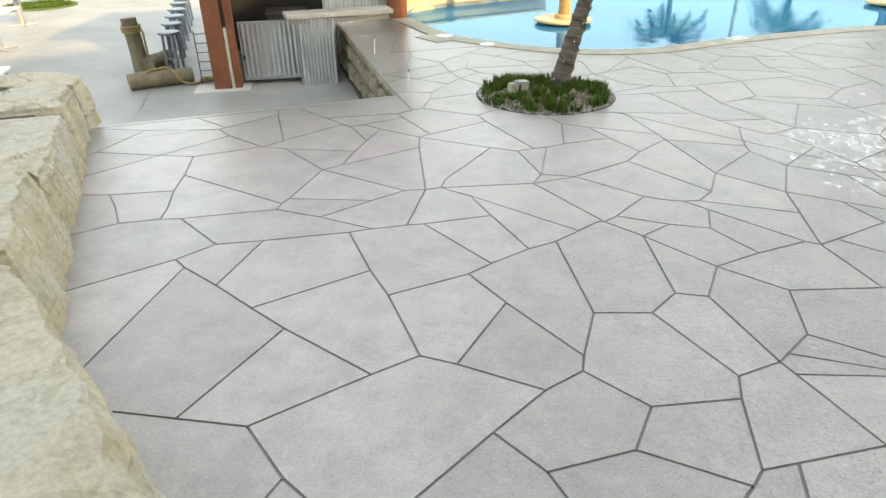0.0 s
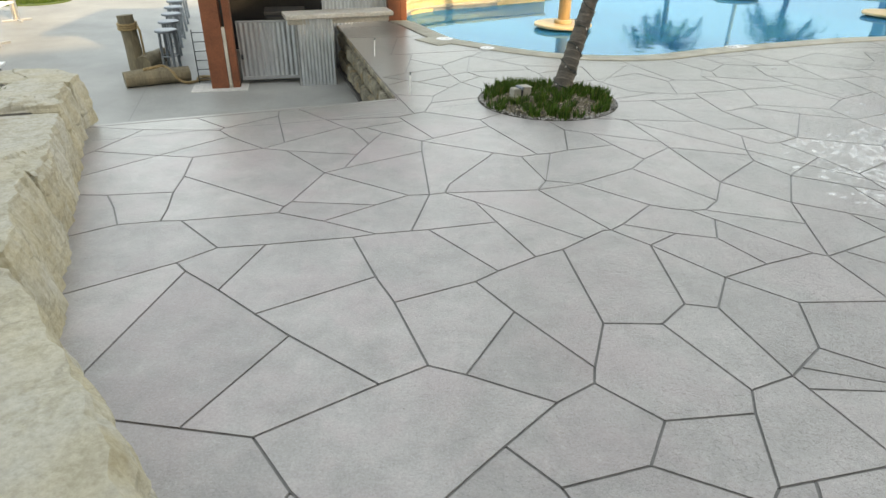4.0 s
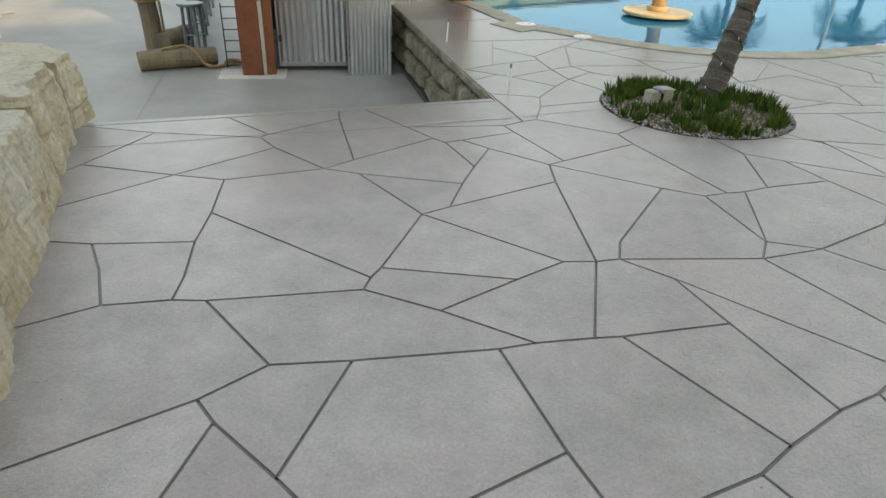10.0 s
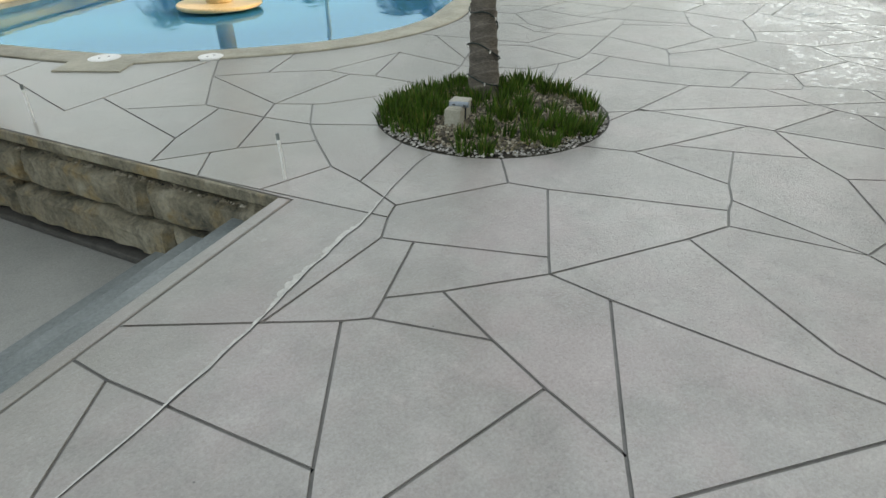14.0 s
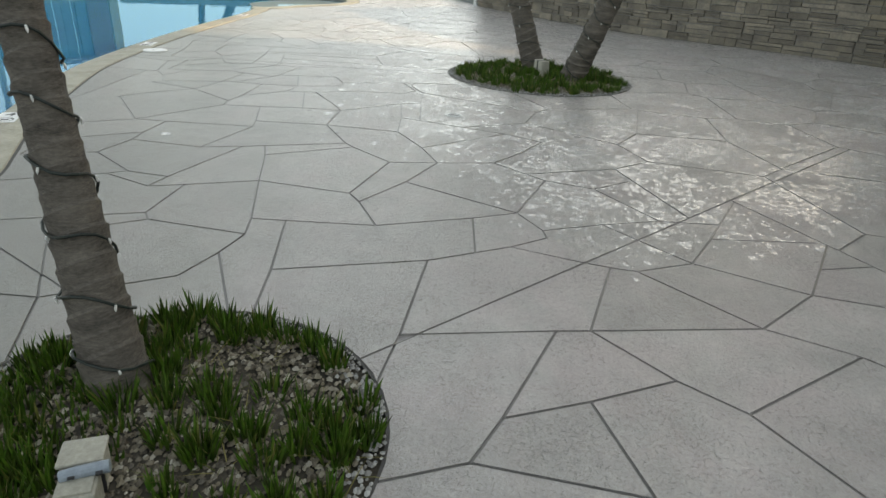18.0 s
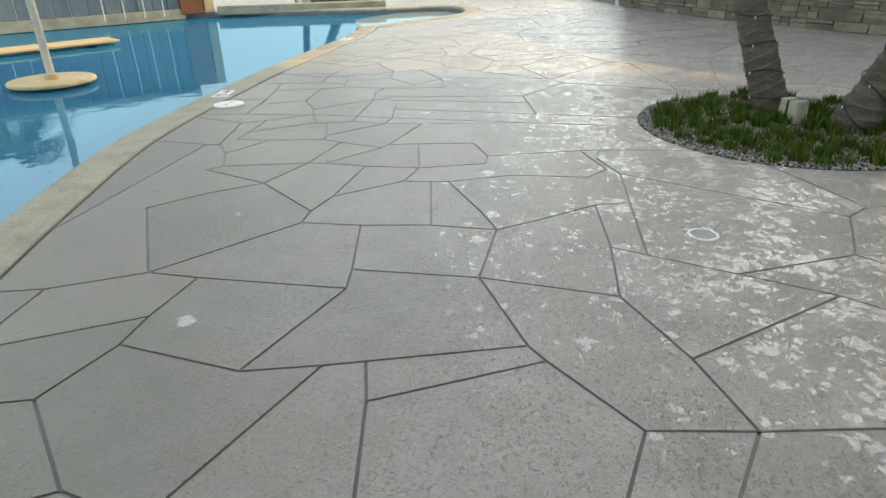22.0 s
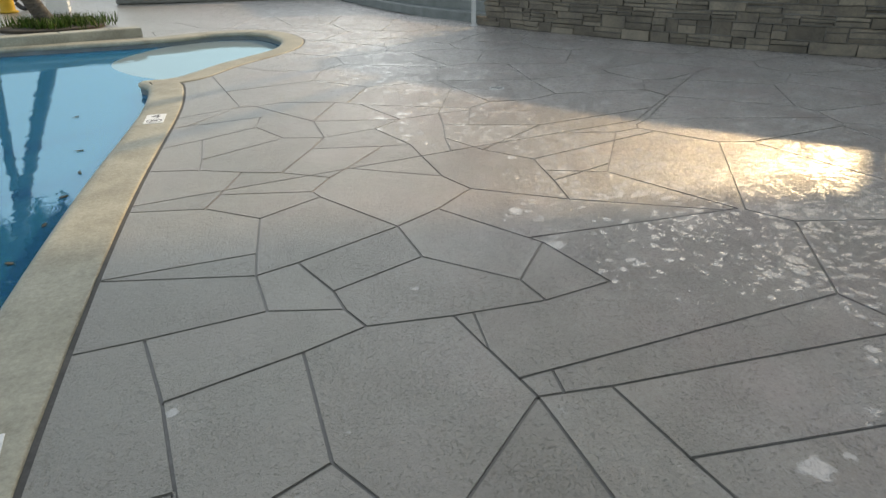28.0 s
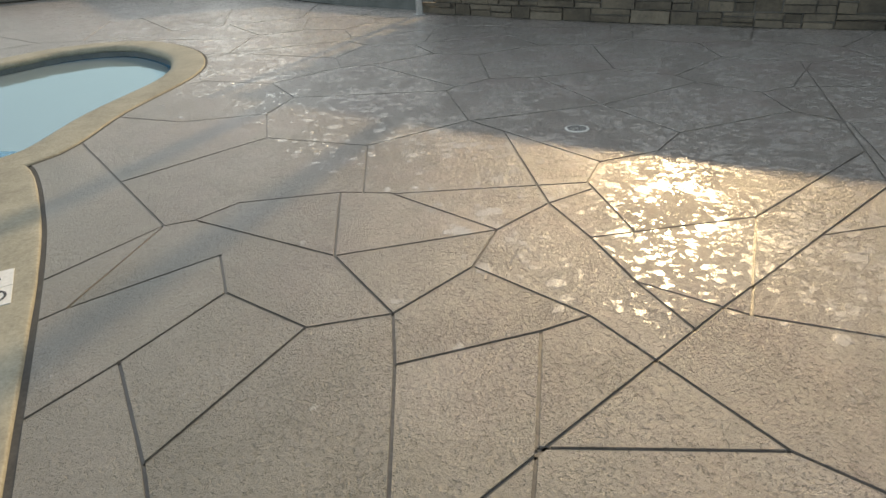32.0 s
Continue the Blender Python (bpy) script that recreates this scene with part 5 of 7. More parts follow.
def palm_bed(c, r, seed, clumps, skirt, bald):
    rng = random.Random(seed)
    bed = thing("palm_bed", "round planting bed of gravel with a thin dark edging", "planting bed", group="palm beds")
    bm = bmesh.new()
    n = 48
    rings = [[bm.verts.new((c[0] + q * math.cos(math.tau * k / n), c[1] + q * math.sin(math.tau * k / n), z + (0.012 * noise.noise((q * 5 * math.cos(math.tau * k / n), q * 5 * math.sin(math.tau * k / n), seed)) if q < r * 0.9 else 0))) for k in range(n)] for q, z in ((r - 0.004, -0.06), (r - 0.004, -0.02), (r * 0.8, 0.0), (r * 0.5, 0.02), (r * 0.2, 0.03))]
    for a, b in zip(rings, rings[1:]):
        for k in range(n):
            bm.faces.new((a[k], a[(k + 1) % n], b[(k + 1) % n], b[k]))
    bm.faces.new(rings[-1])
    part("soil", bm, SOIL, bed)
    bm = bmesh.new()
    n = 64
    prof = ((r - 0.002, -0.06), (r - 0.002, -0.004), (r + 0.01, -0.004), (r + 0.01, -0.06))
    rings = [[bm.verts.new((c[0] + q * math.cos(math.tau * k / n), c[1] + q * math.sin(math.tau * k / n), z + (0.004 * math.sin(k * 0.7) if z > 0 else 0))) for q, z in prof] for k in range(n)]
    for k in range(n):
        a, b = rings[k], rings[(k + 1) % n]
        for j in range(4):
            bm.faces.new((a[j], a[(j + 1) % 4], b[(j + 1) % 4], b[j]))
    part("edging", bm, EDGING, bed)
    ground_at = lambda q: 0.03 - 0.032 * (q / r) ** 2
    spots, pale = [], []
    for _ in range(int(6200 * r * r / 0.44)):
        q, a = r * 0.995 * math.sqrt(rng.random()), rng.uniform(0, math.tau)
        spot = (c[0] + q * math.cos(a), c[1] + q * math.sin(a), ground_at(q) + rng.uniform(-0.002, 0.007))
        (pale if q > r * (0.83 + 0.12 * rng.random()) else spots).append(spot)
    raw("gravel", *pebbles(spots, rng, 0.0105), STONES, "mixed tan and brown gravel between the plants", "gravel")
    raw("stone_chips", *pebbles(pale, rng, 0.0095), CHIPS, "pale grey stone chips along the rim of the bed", "gravel")
    tufts, tries = [], 0
    while len(tufts) < clumps and tries < 9000:
        tries += 1
        q, a = r * math.sqrt(rng.random()), rng.uniform(0, math.tau)
        x, y = c[0] + q * math.cos(a), c[1] + q * math.sin(a)
        bare = noise.noise((x * 3.1, y * 3.1, seed))
        thick = y - c[1] - 0.3 * (x - c[0]) > 0.1 * r
        if math.dist((x, y), bald) < 0.17 or q > r * 0.93 or (bare < -0.16 and not thick) or (q > r * skirt and rng.random() < 0.6):
            continue
        if any((x - u[0]) ** 2 + (y - u[1]) ** 2 < (0.0066 if thick and r < 1 else 0.0115) for u in tufts):
            continue
        tufts.append((x, y, ground_at(q) - 0.01, rng.uniform(0.45, 1.0) * min(1, 0.8 + bare)))
    raw("ground_cover", *blades(tufts, rng, 0.115, 0.0105, 84, 0.048, 0.24), GREEN, "tufts of upright green succulent blades", "ground cover")
    dry = []
    for _ in range(int(46 * r * r / 0.48)):
        q, a = r * 0.93 * math.sqrt(rng.random()), rng.uniform(0, math.tau)
        dry.append((c[0] + q * math.cos(a), c[1] + q * math.sin(a), ground_at(q) + 0.006, 1.0))
    raw("dry_stems", *blades(dry, rng, 0.045, 0.0035, 7, 0.045, 1.6), TAWNY, "loose dry straw stems lying over the gravel", "dry stems")
    return bed


palm_bed(PALM_BED_A, BED_A_R, 3, 84, 0.9, (0.8, 6.16))
palm_bed(PALM_BED_B, BED_B_R, 8, 128, 0.78, (7.3, 5.35))


def palm(base, lean, height, r0, r1, label, seed, cable=0, fronds=16):
    """A palm with a ringed trunk, an arching crown and, on some, a string of lights wound round it."""
    rng = random.Random(seed)
    tree = thing("palm_tree", label, "palm tree")
    lean = Vector(lean).normalized()
    spine, radii, saw = [], [], 0.0
    steps = int(height / 0.0125)
    for k in range(steps + 1):
        h = height * k / steps
        bow = 0.012 * h * h
        p = Vector((base[0], base[1], -0.04)) + lean * h + Vector((0, 0, bow)) - Vector((lean.x, lean.y, 0)) * bow
        r = r1 + (r0 - r1) * math.exp(-h * 1.3)
        saw = 0.0 if saw > 0.006 + 0.004 * rng.random() else saw + 0.0017
        ring = saw ** 2 * 95 + 0.0008 * rng.random()
        spine.append(p)
        radii.append(r + ring)
    bm = tube(bmesh.new(), spine, radii, 26, True, 0.006, seed)
    # the leaf scars climb round the trunk
    for i, v in enumerate(bm.verts):
        v.co += lean * 0.2 * (spine[min(i // 26, steps)] - v.co).y
    part("trunk", bm, BARK, tree)
    if cable:
        path, turns = [], cable
        reach = min(steps, int(2.6 / 0.0125))
        bulbs = []
        for k in range(turns * 16):
            f = k / (turns * 16) * reach
            i = min(int(f), steps - 1)
            a = 0.8 - math.tau * k / 16
            p = spine[i].lerp(spine[i + 1], f - i)
            u = lean.cross(Vector((1, 0, 0))).normalized()
            v = lean.cross(u)
            q = p + (u * math.cos(a) + v * math.sin(a)) * (max(radii[i], radii[i + 1]) + 0.009) + lean * 0.014 * math.sin(a * 2.3 + seed)
            path.append(q)
            if k % 5 == 2:
                out = (u * math.cos(a) + v * math.sin(a))
                bulbs.append(q + out * 0.006)
        string = part("light_cable", tube(bmesh.new(), path, 0.005, 6), GREENWIRE, tree, "dark green light string wound round the trunk")
        one = None
        for q in bulbs:
            if one is None:
                one = ob = part("bulb", tube(bmesh.new(), [(0, 0, 0), (0.004, 0, -0.012), (0.005, 0, -0.022)], [0.0035, 0.0045, 0.001], 6), WHITE, string)
            else:
                ob = new("bulb", one.data)
                ob.parent = string
            ob.matrix_basis = pose(*q, 0, 0, rng.uniform(0, 360))
    top = spine[-1]
    vs, fs = [], []
    for k in range(fronds):
        a = math.tau * k / fronds + rng.uniform(-0.2, 0.2)
        rise = rng.uniform(-0.2, 0.9)
        size = rng.uniform(1.5, 2.0)
        last = None
        for s in range(1, 26):
            f = s / 25
            d = Vector((math.cos(a), math.sin(a), 0))
            p = top + d * size * f * (1 - 0.15 * f) + Vector((0, 0, size * (rise * f - (0.55 + rise * 0.5) * f * f)))
            side = Vector((-d.y, d.x, 0))
            if last is not None:
                n = len(vs)
                vs += [last - side * 0.012, last + side * 0.012, p + side * 0.01, p - side * 0.01]
                fs.append((n, n + 1, n + 2, n + 3))
                leaf = 0.5 * math.sin(math.pi * min(1, f * 0.9 + 0.08)) + 0.05
                for sgn in (-1, 1):
                    n = len(vs)
                    tip = p + side * sgn * leaf + d * leaf * 0.5 - Vector((0, 0, leaf * rng.uniform(0.25, 0.5)))
                    vs += [last, p, p.lerp(tip, 0.5) + d * 0.015, tip]
                    fs.append((n, n + 1, n + 2, n + 3))
            last = p
    me = bpy.data.meshes.new("crown")
    me.from_pydata([tuple(v) for v in vs], [], fs)
    me.materials.append(GREEN)
    new("crown", me).parent = tree
    return tree


palm((1.285, 6.365), (0.275, 0.28, 0.923), 4.2, 0.105, 0.055, "leaning palm trunk wound with a light string in a gravel bed", 1, 13)
palm((7.96, 5.03), (0.15, 0.333, 0.931), 4.6, 0.142, 0.105, "palm leaning away from its twin in the large bed", 2, 12)
palm((7.52, 4.65), (-0.23, -0.31, 0.923), 4.4, 0.15, 0.1, "strongly leaning palm of a pair, with lights wound round", 3, 12)


def light_box(at, turn, metal):
    box_ = thing("landscape_light", "pair of weathered pale light boxes with blue-grey clamp in gravel", "garden light", (*at, 0.0), turn)
    front = part("housing", box(bmesh.new(), -0.095, -0.01, -0.048, 0.048, 0.0, 0.106, pose(0, 0, 0, 0, 4, 0), 0.006), BOXGREY, box_)
    part("cover_plate", box(bmesh.new(), -0.084, -0.016, -0.04, 0.04, 0.1045, 0.112, pose(0, 0, 0, 0, 4, 0), 0.003), BOXGREY, front, "pale cover plate")
    rear = part("rear_housing", box(bmesh.new(), 0.012, 0.1, -0.05, 0.05, 0.0, 0.12, pose(0, 0, 0, 0, 3, 0), 0.006), BOXGREY, box_)
    part("rim", box(bmesh.new(), 0.006, 0.106, -0.055, 0.055, 0.12, 0.132, pose(0, 0, 0, 0, 3, 0), 0.004), BOXGREY, rear, "weathered top rim")
    part("strap", box(bmesh.new(), -0.004, 0.006, -0.052, 0.052, 0.02, 0.112, pose(0, 0, 0, 0, 5, 0), 0.002), INK, box_)
    part("lamp_tube", tube(bmesh.new(), [(-0.012, 0.04, 0.116), (-0.008, 0.0, 0.12), (-0.004, -0.072, 0.122)], 0.0165, 14), metal, rear, "blue-grey lamp tube")
    for y in (0.012, -0.05):
        part("bolt", box(bmesh.new(), -0.03, -0.02, y - 0.008, y + 0.008, 0.118, 0.126, bevel=0.002), INK, rear)


BLUEGREY = mottled("blue_grey_plastic", (0.16, 0.2, 0.24), (0.25, 0.3, 0.34), 6, 60, 0.5, 0.05)
light_box((0.87, 6.205), 25, BLUEGREY)


def junction_box(at, turn):
    b = thing("junction_box", "pair of pale plastic outlet boxes with a dark green strap", "outlet box", (*at, 0.0), turn)
    for s in (-1, 1):
        part("case", box(bmesh.new(), -0.055, 0.055, 0.055 * s - 0.047, 0.055 * s + 0.047, 0.03, 0.2, pose(0, 0, 0, 5 * s, 0, 0), 0.01), BOXGREY, b)
    part("strap", box(bmesh.new(), -0.06, 0.06, -0.006, 0.014, 0.02, 0.205, bevel=0.003), GREENWIRE, b, "dark green strap")


junction_box((7.62, 4.98), -60)

# ---- deck fittings ----
def round_lid(at, r, label):
    lid = thing("skimmer_lid", label, "skimmer lid", (*at, 0.005), group="skimmer lids")
    part("rim", disc(bmesh.new(), (0, 0), r, -0.012, 0.006, 36, 0.003), WHITE, lid)
    part("cover", disc(bmesh.new(), (0, 0), r * 0.86, 0.004, 0.009, 36, 0.002), WHITE, lid)
    for k in (-1, 1):
        part("finger_hole", disc(bmesh.new(), (0.3 * r * k, 0), r * 0.09, 0.008, 0.0102, 12), INK, lid)
    return lid


round_lid((0.02, 9.28), 0.125, "white round skimmer lid set in the deck")
round_lid((0.62, 8.68), 0.1, "white round skimmer lid beside the pool coping")
round_lid((7.47, 9.78), 0.14, "white round skimmer lid in a concrete square")
pad = thing("skimmer_pad", "square of pale poured concrete round the skimmer lid", "concrete pad", kind="structure")
part("pad", prism([(-0.402, 9.202), (-0.053, 8.794), (0.24, 9.08), (-0.1, 9.5)], -0.03, 0.009, 0.004), COPING, pad)


def drain(at, r=0.075):
    d = thing("floor_drain", "small round white floor drain with a slotted grate", "drain", (*at, 0.0), 30, group="floor drains")
    part("ring", tube(bmesh.new(), [(0, 0, -0.01), (0, 0, 0.003), (0, 0, 0.004)], [r, r, r - 0.004], 28), WHITE, d)
    for k in range(-3, 4):
        h = math.sqrt(max(0.0, (r * 0.78) ** 2 - (k * r * 0.21) ** 2))
        part("slot", box(bmesh.new(), -h, h, k * r * 0.21 - 0.003, k * r * 0.21 + 0.003, 0.0035, 0.0055), INK, d)


for at in ((5.386, 5.77), (8.37, 6.45), (12.48, 7.51)):
    drain(at)


def text_mesh(body, size, parent, mat, m):
    cu = bpy.data.curves.new("lettering", "FONT")
    cu.body, cu.size, cu.align_x, cu.align_y, cu.extrude = body, size, "CENTER", "CENTER", 0.0006
    ob = new("lettering_source", cu)
    me = bpy.data.meshes.new_from_object(ob.evaluated_get(bpy.context.evaluated_depsgraph_get()))
    bpy.data.objects.remove(ob)
    me.materials.append(mat)
    t = new("numeral", me)
    t.parent, t.matrix_basis = parent, m


def depth_marker(at, turn, numeral="4"):
    """Two white tiles: a depth numeral, and a ringed no-diving mark."""
    k = thing("depth_marker", "pair of white depth marker tiles with black print on the coping", "depth marker", (*at, 0.0095), turn, group="depth markers")
    for s in (-1, 1):
        part("tile", box(bmesh.new(), -0.076, 0.076, 0.078 * s - 0.076, 0.078 * s + 0.076, 0.0, 0.004, bevel=0.0015), WHITE, k)
    if numeral:
        text_mesh(numeral, 0.15, k, INK, pose(0, 0.078, 0.0046))
    bm = bmesh.new()
    n = 30
    rows = [[bm.verts.new((q * math.cos(math.tau * i / n), -0.078 + q * math.sin(math.tau * i / n), 0.0048)) for i in range(n)] for q in (0.06, 0.05)]
    for i in range(n):
        bm.faces.new((rows[0][i], rows[0][(i + 1) % n], rows[1][(i + 1) % n], rows[1][i]))
    part("warning_ring", bm, INK, k)
    part("warning_bar", box(bmesh.new(), -0.05, 0.05, -0.004, 0.004, 0.0042, 0.0052, pose(0, -0.078, 0, 0, 0, 40)), INK, k)
    part("warning_mark", box(bmesh.new(), -0.025, 0.025, -0.009, 0.007, 0.0042, 0.005, pose(0, -0.078, 0, 0, 0, -15), 0.002), INK, k)


depth_marker((4.1, 9.04), -65)
depth_marker((11.86, 10.53), -83)
depth_marker((7.87, 10.1), -75)

for at, tilt in (((-0.246, 6.29), 5), ((-0.84, 8.08), 6), ((-1.5, 10.3), 4)):
    pin = thing("marker_stake", "thin pale stake standing up from the deck", "stake", (*at, 0.0), 40, group="deck stakes")
    part("rod", tube(bmesh.new(), [(0, 0, -0.02), (0.004, 0, 0.1), (0.02, 0.012, 0.2)], 0.008, 8), WHITE, pin)
    part("sleeve", tube(bmesh.new(), [(0.0185, 0.011, 0.195), (0.024, 0.014, 0.225)], 0.009, 8), STEP, pin)

# ---- stacked stone wall ----
WALL_LINE = smooth_loop([(8.2, -3.2), (9.8, -1.5), (11.4, 0.1), (12.4, 1.5), (13.3, 2.9), (14.6, 4.2), (16.0, 5.3), (17.6, 6.4)], 8, False)


def stacked_wall(line, height, seed):
    rng = random.Random(seed)
    wall = thing("stone_wall", "curved garden wall of thin stacked brown ledge stones", "wall", kind="structure")
    n = len(line)
    dist = [0]
    for a, b in zip(line, line[1:]):
        dist.append(dist[-1] + math.dist(a, b))

    def at(s):
        s = min(max(s, 0), dist[-1] - 1e-6)
        i = max(k for k in range(n - 1) if dist[k] <= s)
        p = Vector(line[i]).lerp(Vector(line[i + 1]), (s - dist[i]) / (dist[i + 1] - dist[i]))
        d, nn = along(line[max(i - 1, 0)], line[min(i + 2, n - 1)])
        return p, d, nn

    body = [tuple(p) for p in line]
    back = [tuple(Vector(p) - along(line[max(i - 1, 0)], line[min(i + 1, n - 1)])[1] * 0.4) for i, p in enumerate(line)]
    loop = body + back[::-1]
    part("core", prism(loop if area(loop) > 0 else loop[::-1], -0.1, height), GROOVE, wall)
    rest, count, z = bmesh.new(), 0, 0.0
    while z < height - 0.05:
        course = min(rng.choice((0.12, 0.15, 0.18, 0.2)), height - z)
        s = rng.uniform(-0.3, 0)
        while s < dist[-1]:
            w = rng.uniform(0.16, 0.52)
            p, d, nn = at(s + w / 2)
            cuts = rng.choice(((0, 1), (0, 0.45, 1), (0, 0.55, 1), (0, 0.34, 0.7, 1), (0, 0.62, 1)))
            for low, high in zip(cuts, cuts[1:]):
                h, proud, g, e = course * (high - low), rng.uniform(0.01, 0.05), 0.003, 0.012
                bm = bmesh.new()
                m = Matrix(((d.x, nn.x, 0, p.x), (d.y, nn.y, 0, p.y), (0, 0, 1, z + course * low), (0, 0, 0, 1)))
                hw = w / 2 - g
                back = [(-hw, -0.02, g), (hw, -0.02, g), (hw, -0.02, h - g), (-hw, -0.02, h - g)]
                front = [(q[0] - math.copysign(e * rng.random(), q[0]), proud + rng.uniform(-0.01, 0.008), q[2] + (e * rng.random() if k < 2 else -e * rng.random())) for k, q in enumerate(back)]
                vb, vf = [bm.verts.new(m @ Vector(q)) for q in back], [bm.verts.new(m @ Vector(q)) for q in front]
                for i in range(4):
                    bm.faces.new((vb[i], vb[(i + 1) % 4], vf[(i + 1) % 4], vf[i]))
                bm.faces.new(vf)
                if count < 300 and s > 4.2 and z < 1.2:
                    part("ledge_stone", bm, LEDGE, wall)
                    count += 1
                else:
                    me = bpy.data.meshes.new("piece")
                    bm.to_mesh(me)
                    bm.free()
                    rest.from_mesh(me)
                    bpy.data.meshes.remove(me)
            s += w
        z += course
    tagged(part("upper_stones", rest, LEDGE_REST, wall, "further courses of ledge stones"), kind="stuff")


LEDGE_REST = island_material("stacked_stone_rest", [(0.0, (0.075, 0.068, 0.06)), (0.35, (0.14, 0.125, 0.108)), (0.7, (0.19, 0.155, 0.115)), (1.0, (0.27, 0.22, 0.16))], 0.8)
stacked_wall(WALL_LINE, 2.0, 4)

# unseen blocks added behind the wall, whose shadow lies over the deck
BLOCKER = mottled("stucco", (0.4, 0.36, 0.3), (0.5, 0.46, 0.4), 1, 30, 0.85, 0.3)
for loop, h in (([(12.2, -1.2), (8.2, -4.2), (8.2, -20), (12.2, -20)], 9.5), ([(8, -4.3), (-26, -18), (-26, -24), (8, -24)], 12.0)):
    tagged(part("house_wing", prism(loop if area(loop) > 0 else loop[::-1], LOW, h), BLOCKER), "unseen plain stucco block added behind the garden wall to shade the deck", "house", kind="structure")
# one more added block, out of view beyond the curved steps
tagged(part("house_wing", prism([(26.5, 0.9), (32.5, 0.9), (32.5, 6.0), (26.5, 4.6)], LOW, 4.0), BLOCKER), "unseen plain stucco block added above the curved steps", "house", kind="structure")
# added slab, out of view; its edges bound the sunlit patch on the deck
sun_blocker = thing("porch_roof", "unseen high flat slab on slim posts, added to shade the deck", "roof", kind="structure")
loop = [(19.98, 0.65), (12.25, -0.75), (12.25, -20), (20.6, -20), (20.15, -3.6)]
part("roof_slab", prism(loop if area(loop) > 0 else loop[::-1], 6.8, 7.0), BLOCKER, sun_blocker)
for x, y in ((18.9, -9.0), (16.2, -0.3), (18.9, -18.0)):
    part("porch_post", solid(x - 0.07, x + 0.07, y - 0.07, y + 0.07, LOW, 6.8), BLOCKER, sun_blocker)
palm((17.9, 4.0), (0.02, 0.02, 1), 6.2, 0.13, 0.1, "tall straight palm behind the stone wall", 5)
palm((18.9, 4.6), (-0.02, 0.03, 1), 6.6, 0.12, 0.09, "slender tall palm behind the stone wall", 6)

# curved steps at the end of the wall
cs = thing("curved_steps", "broad curved grey concrete steps beside the stone wall", "steps")
for k in range(4):
    front = smooth_loop([(17.9 + 0.25 * k, 6.35 - 0.12 * k), (19.3 + 0.3 * k, 7.15 - 0.1 * k), (20.8 + 0.35 * k, 7.75 - 0.1 * k), (22.6 + 0.35 * k, 8.3 - 0.1 * k), (25.4 + 0.3 * k, 9.1)], 5, False)
    loop = front + [(27.5, 8.6), (26, 3.5), (18.6, 5.2)]
    part("tread", prism(loop if area(loop) > 0 else loop[::-1], 0.17 * k, 0.17 * (k + 1) - 0.002, 0.012), STEP, cs)
post = thing("steel_post", "slim grey steel post at the end of the stone wall", "post", (17.72, 6.62, 0))
part("shaft", solid(-0.035, 0.035, -0.035, 0.035, 0, 2.0), STEEL, post)
part("foot_plate", solid(-0.07, 0.07, -0.07, 0.07, 0, 0.012), STEEL, post)

# ---- far side: raised kerb, planters, timber walls, lake shore things ----
kerb_line = smooth_loop([(17.75, 12.1), (17.5, 12.6), (17.1, 13.4), (16.72, 14.3), (16.15, 15.7)], 6, False)
kerb = thing("raised_kerb", "low raised concrete kerb along the far pool edge", "kerb", kind="structure")
for i in range(0, len(kerb_line) - 1, 5):
    seg = kerb_line[i:i + 6]
    rows = [(Vector(p), along(kerb_line[max(i + j - 1, 0)], kerb_line[min(i + j + 1, len(kerb_line) - 1)])[1]) for j, p in enumerate(seg)]
    loop = [tuple(p + n * 0.15) for p, n in rows] + [tuple(p - n * 0.15) for p, n in rows[::-1]]
    part("kerb_stone", prism(loop if area(loop) > 0 else loop[::-1], -0.05, 0.14, 0.015), COPING, kerb)

rng = random.Random(21)
bed = thing("grass_bed", "small round bed of low green plants on the far deck", "planting bed")
part("soil", disc(bmesh.new(), (19.4, 14.0), 0.85, -0.02, 0.04, 32, 0.01), SOIL, bed)
raw("ground_cover", *blades([(19.4 + rng.gauss(0, 0.4), 14.0 + rng.gauss(0, 0.4), 0.03, rng.uniform(0.6, 1)) for _ in range(130)], rng, 0.2, 0.016, 12, 0.08), GREEN, "low green plants round the far palm", "ground cover")
palm((19.4, 14.0), (-0.25, 0.36, 0.9), 4.5, 0.15, 0.11, "leaning palm in a far round bed", 9)
palm((20.4, 15.6), (-0.05, 0.1, 1), 4.5, 0.11, 0.09, "slim palm on the far deck", 10)

GREYTIMBER = mottled("grey_timber", (0.12, 0.12, 0.11), (0.26, 0.26, 0.24), 4, 40, 0.85, 0.5)
tw = thing("timber_planter", "long low planter of stacked grey timber beams", "planter")
for row, (a, b, z0, z1) in enumerate((((24.9, 14.4), (25.2, 11.5), 0, 0.32), ((25.2, 11.5), (25.4, 9.1), 0, 0.32), ((25.5, 12.8), (25.7, 11.0), 0.33, 0.72), ((25.7, 10.98), (26.0, 9.0), 0.33, 0.72))):
    part("beam", band(a, b, -0.35, 0.0, z0, z1, 0.03), GREYTIMBER, tw)
part("soil", band((26.0, 13), (26.6, 9), -1.0, -0.02, 0.3, 0.66), SOIL, tw)
raw("shrub_leaves", *blades([(26.4 + rng.gauss(0, 0.25), rng.uniform(9.2, 12.6), 0.64, rng.uniform(0.5, 1)) for _ in range(160)], rng, 0.42, 0.03, 14, 0.16, 0.5), GREEN, "loose green shrubs in the timber planter", "shrub")

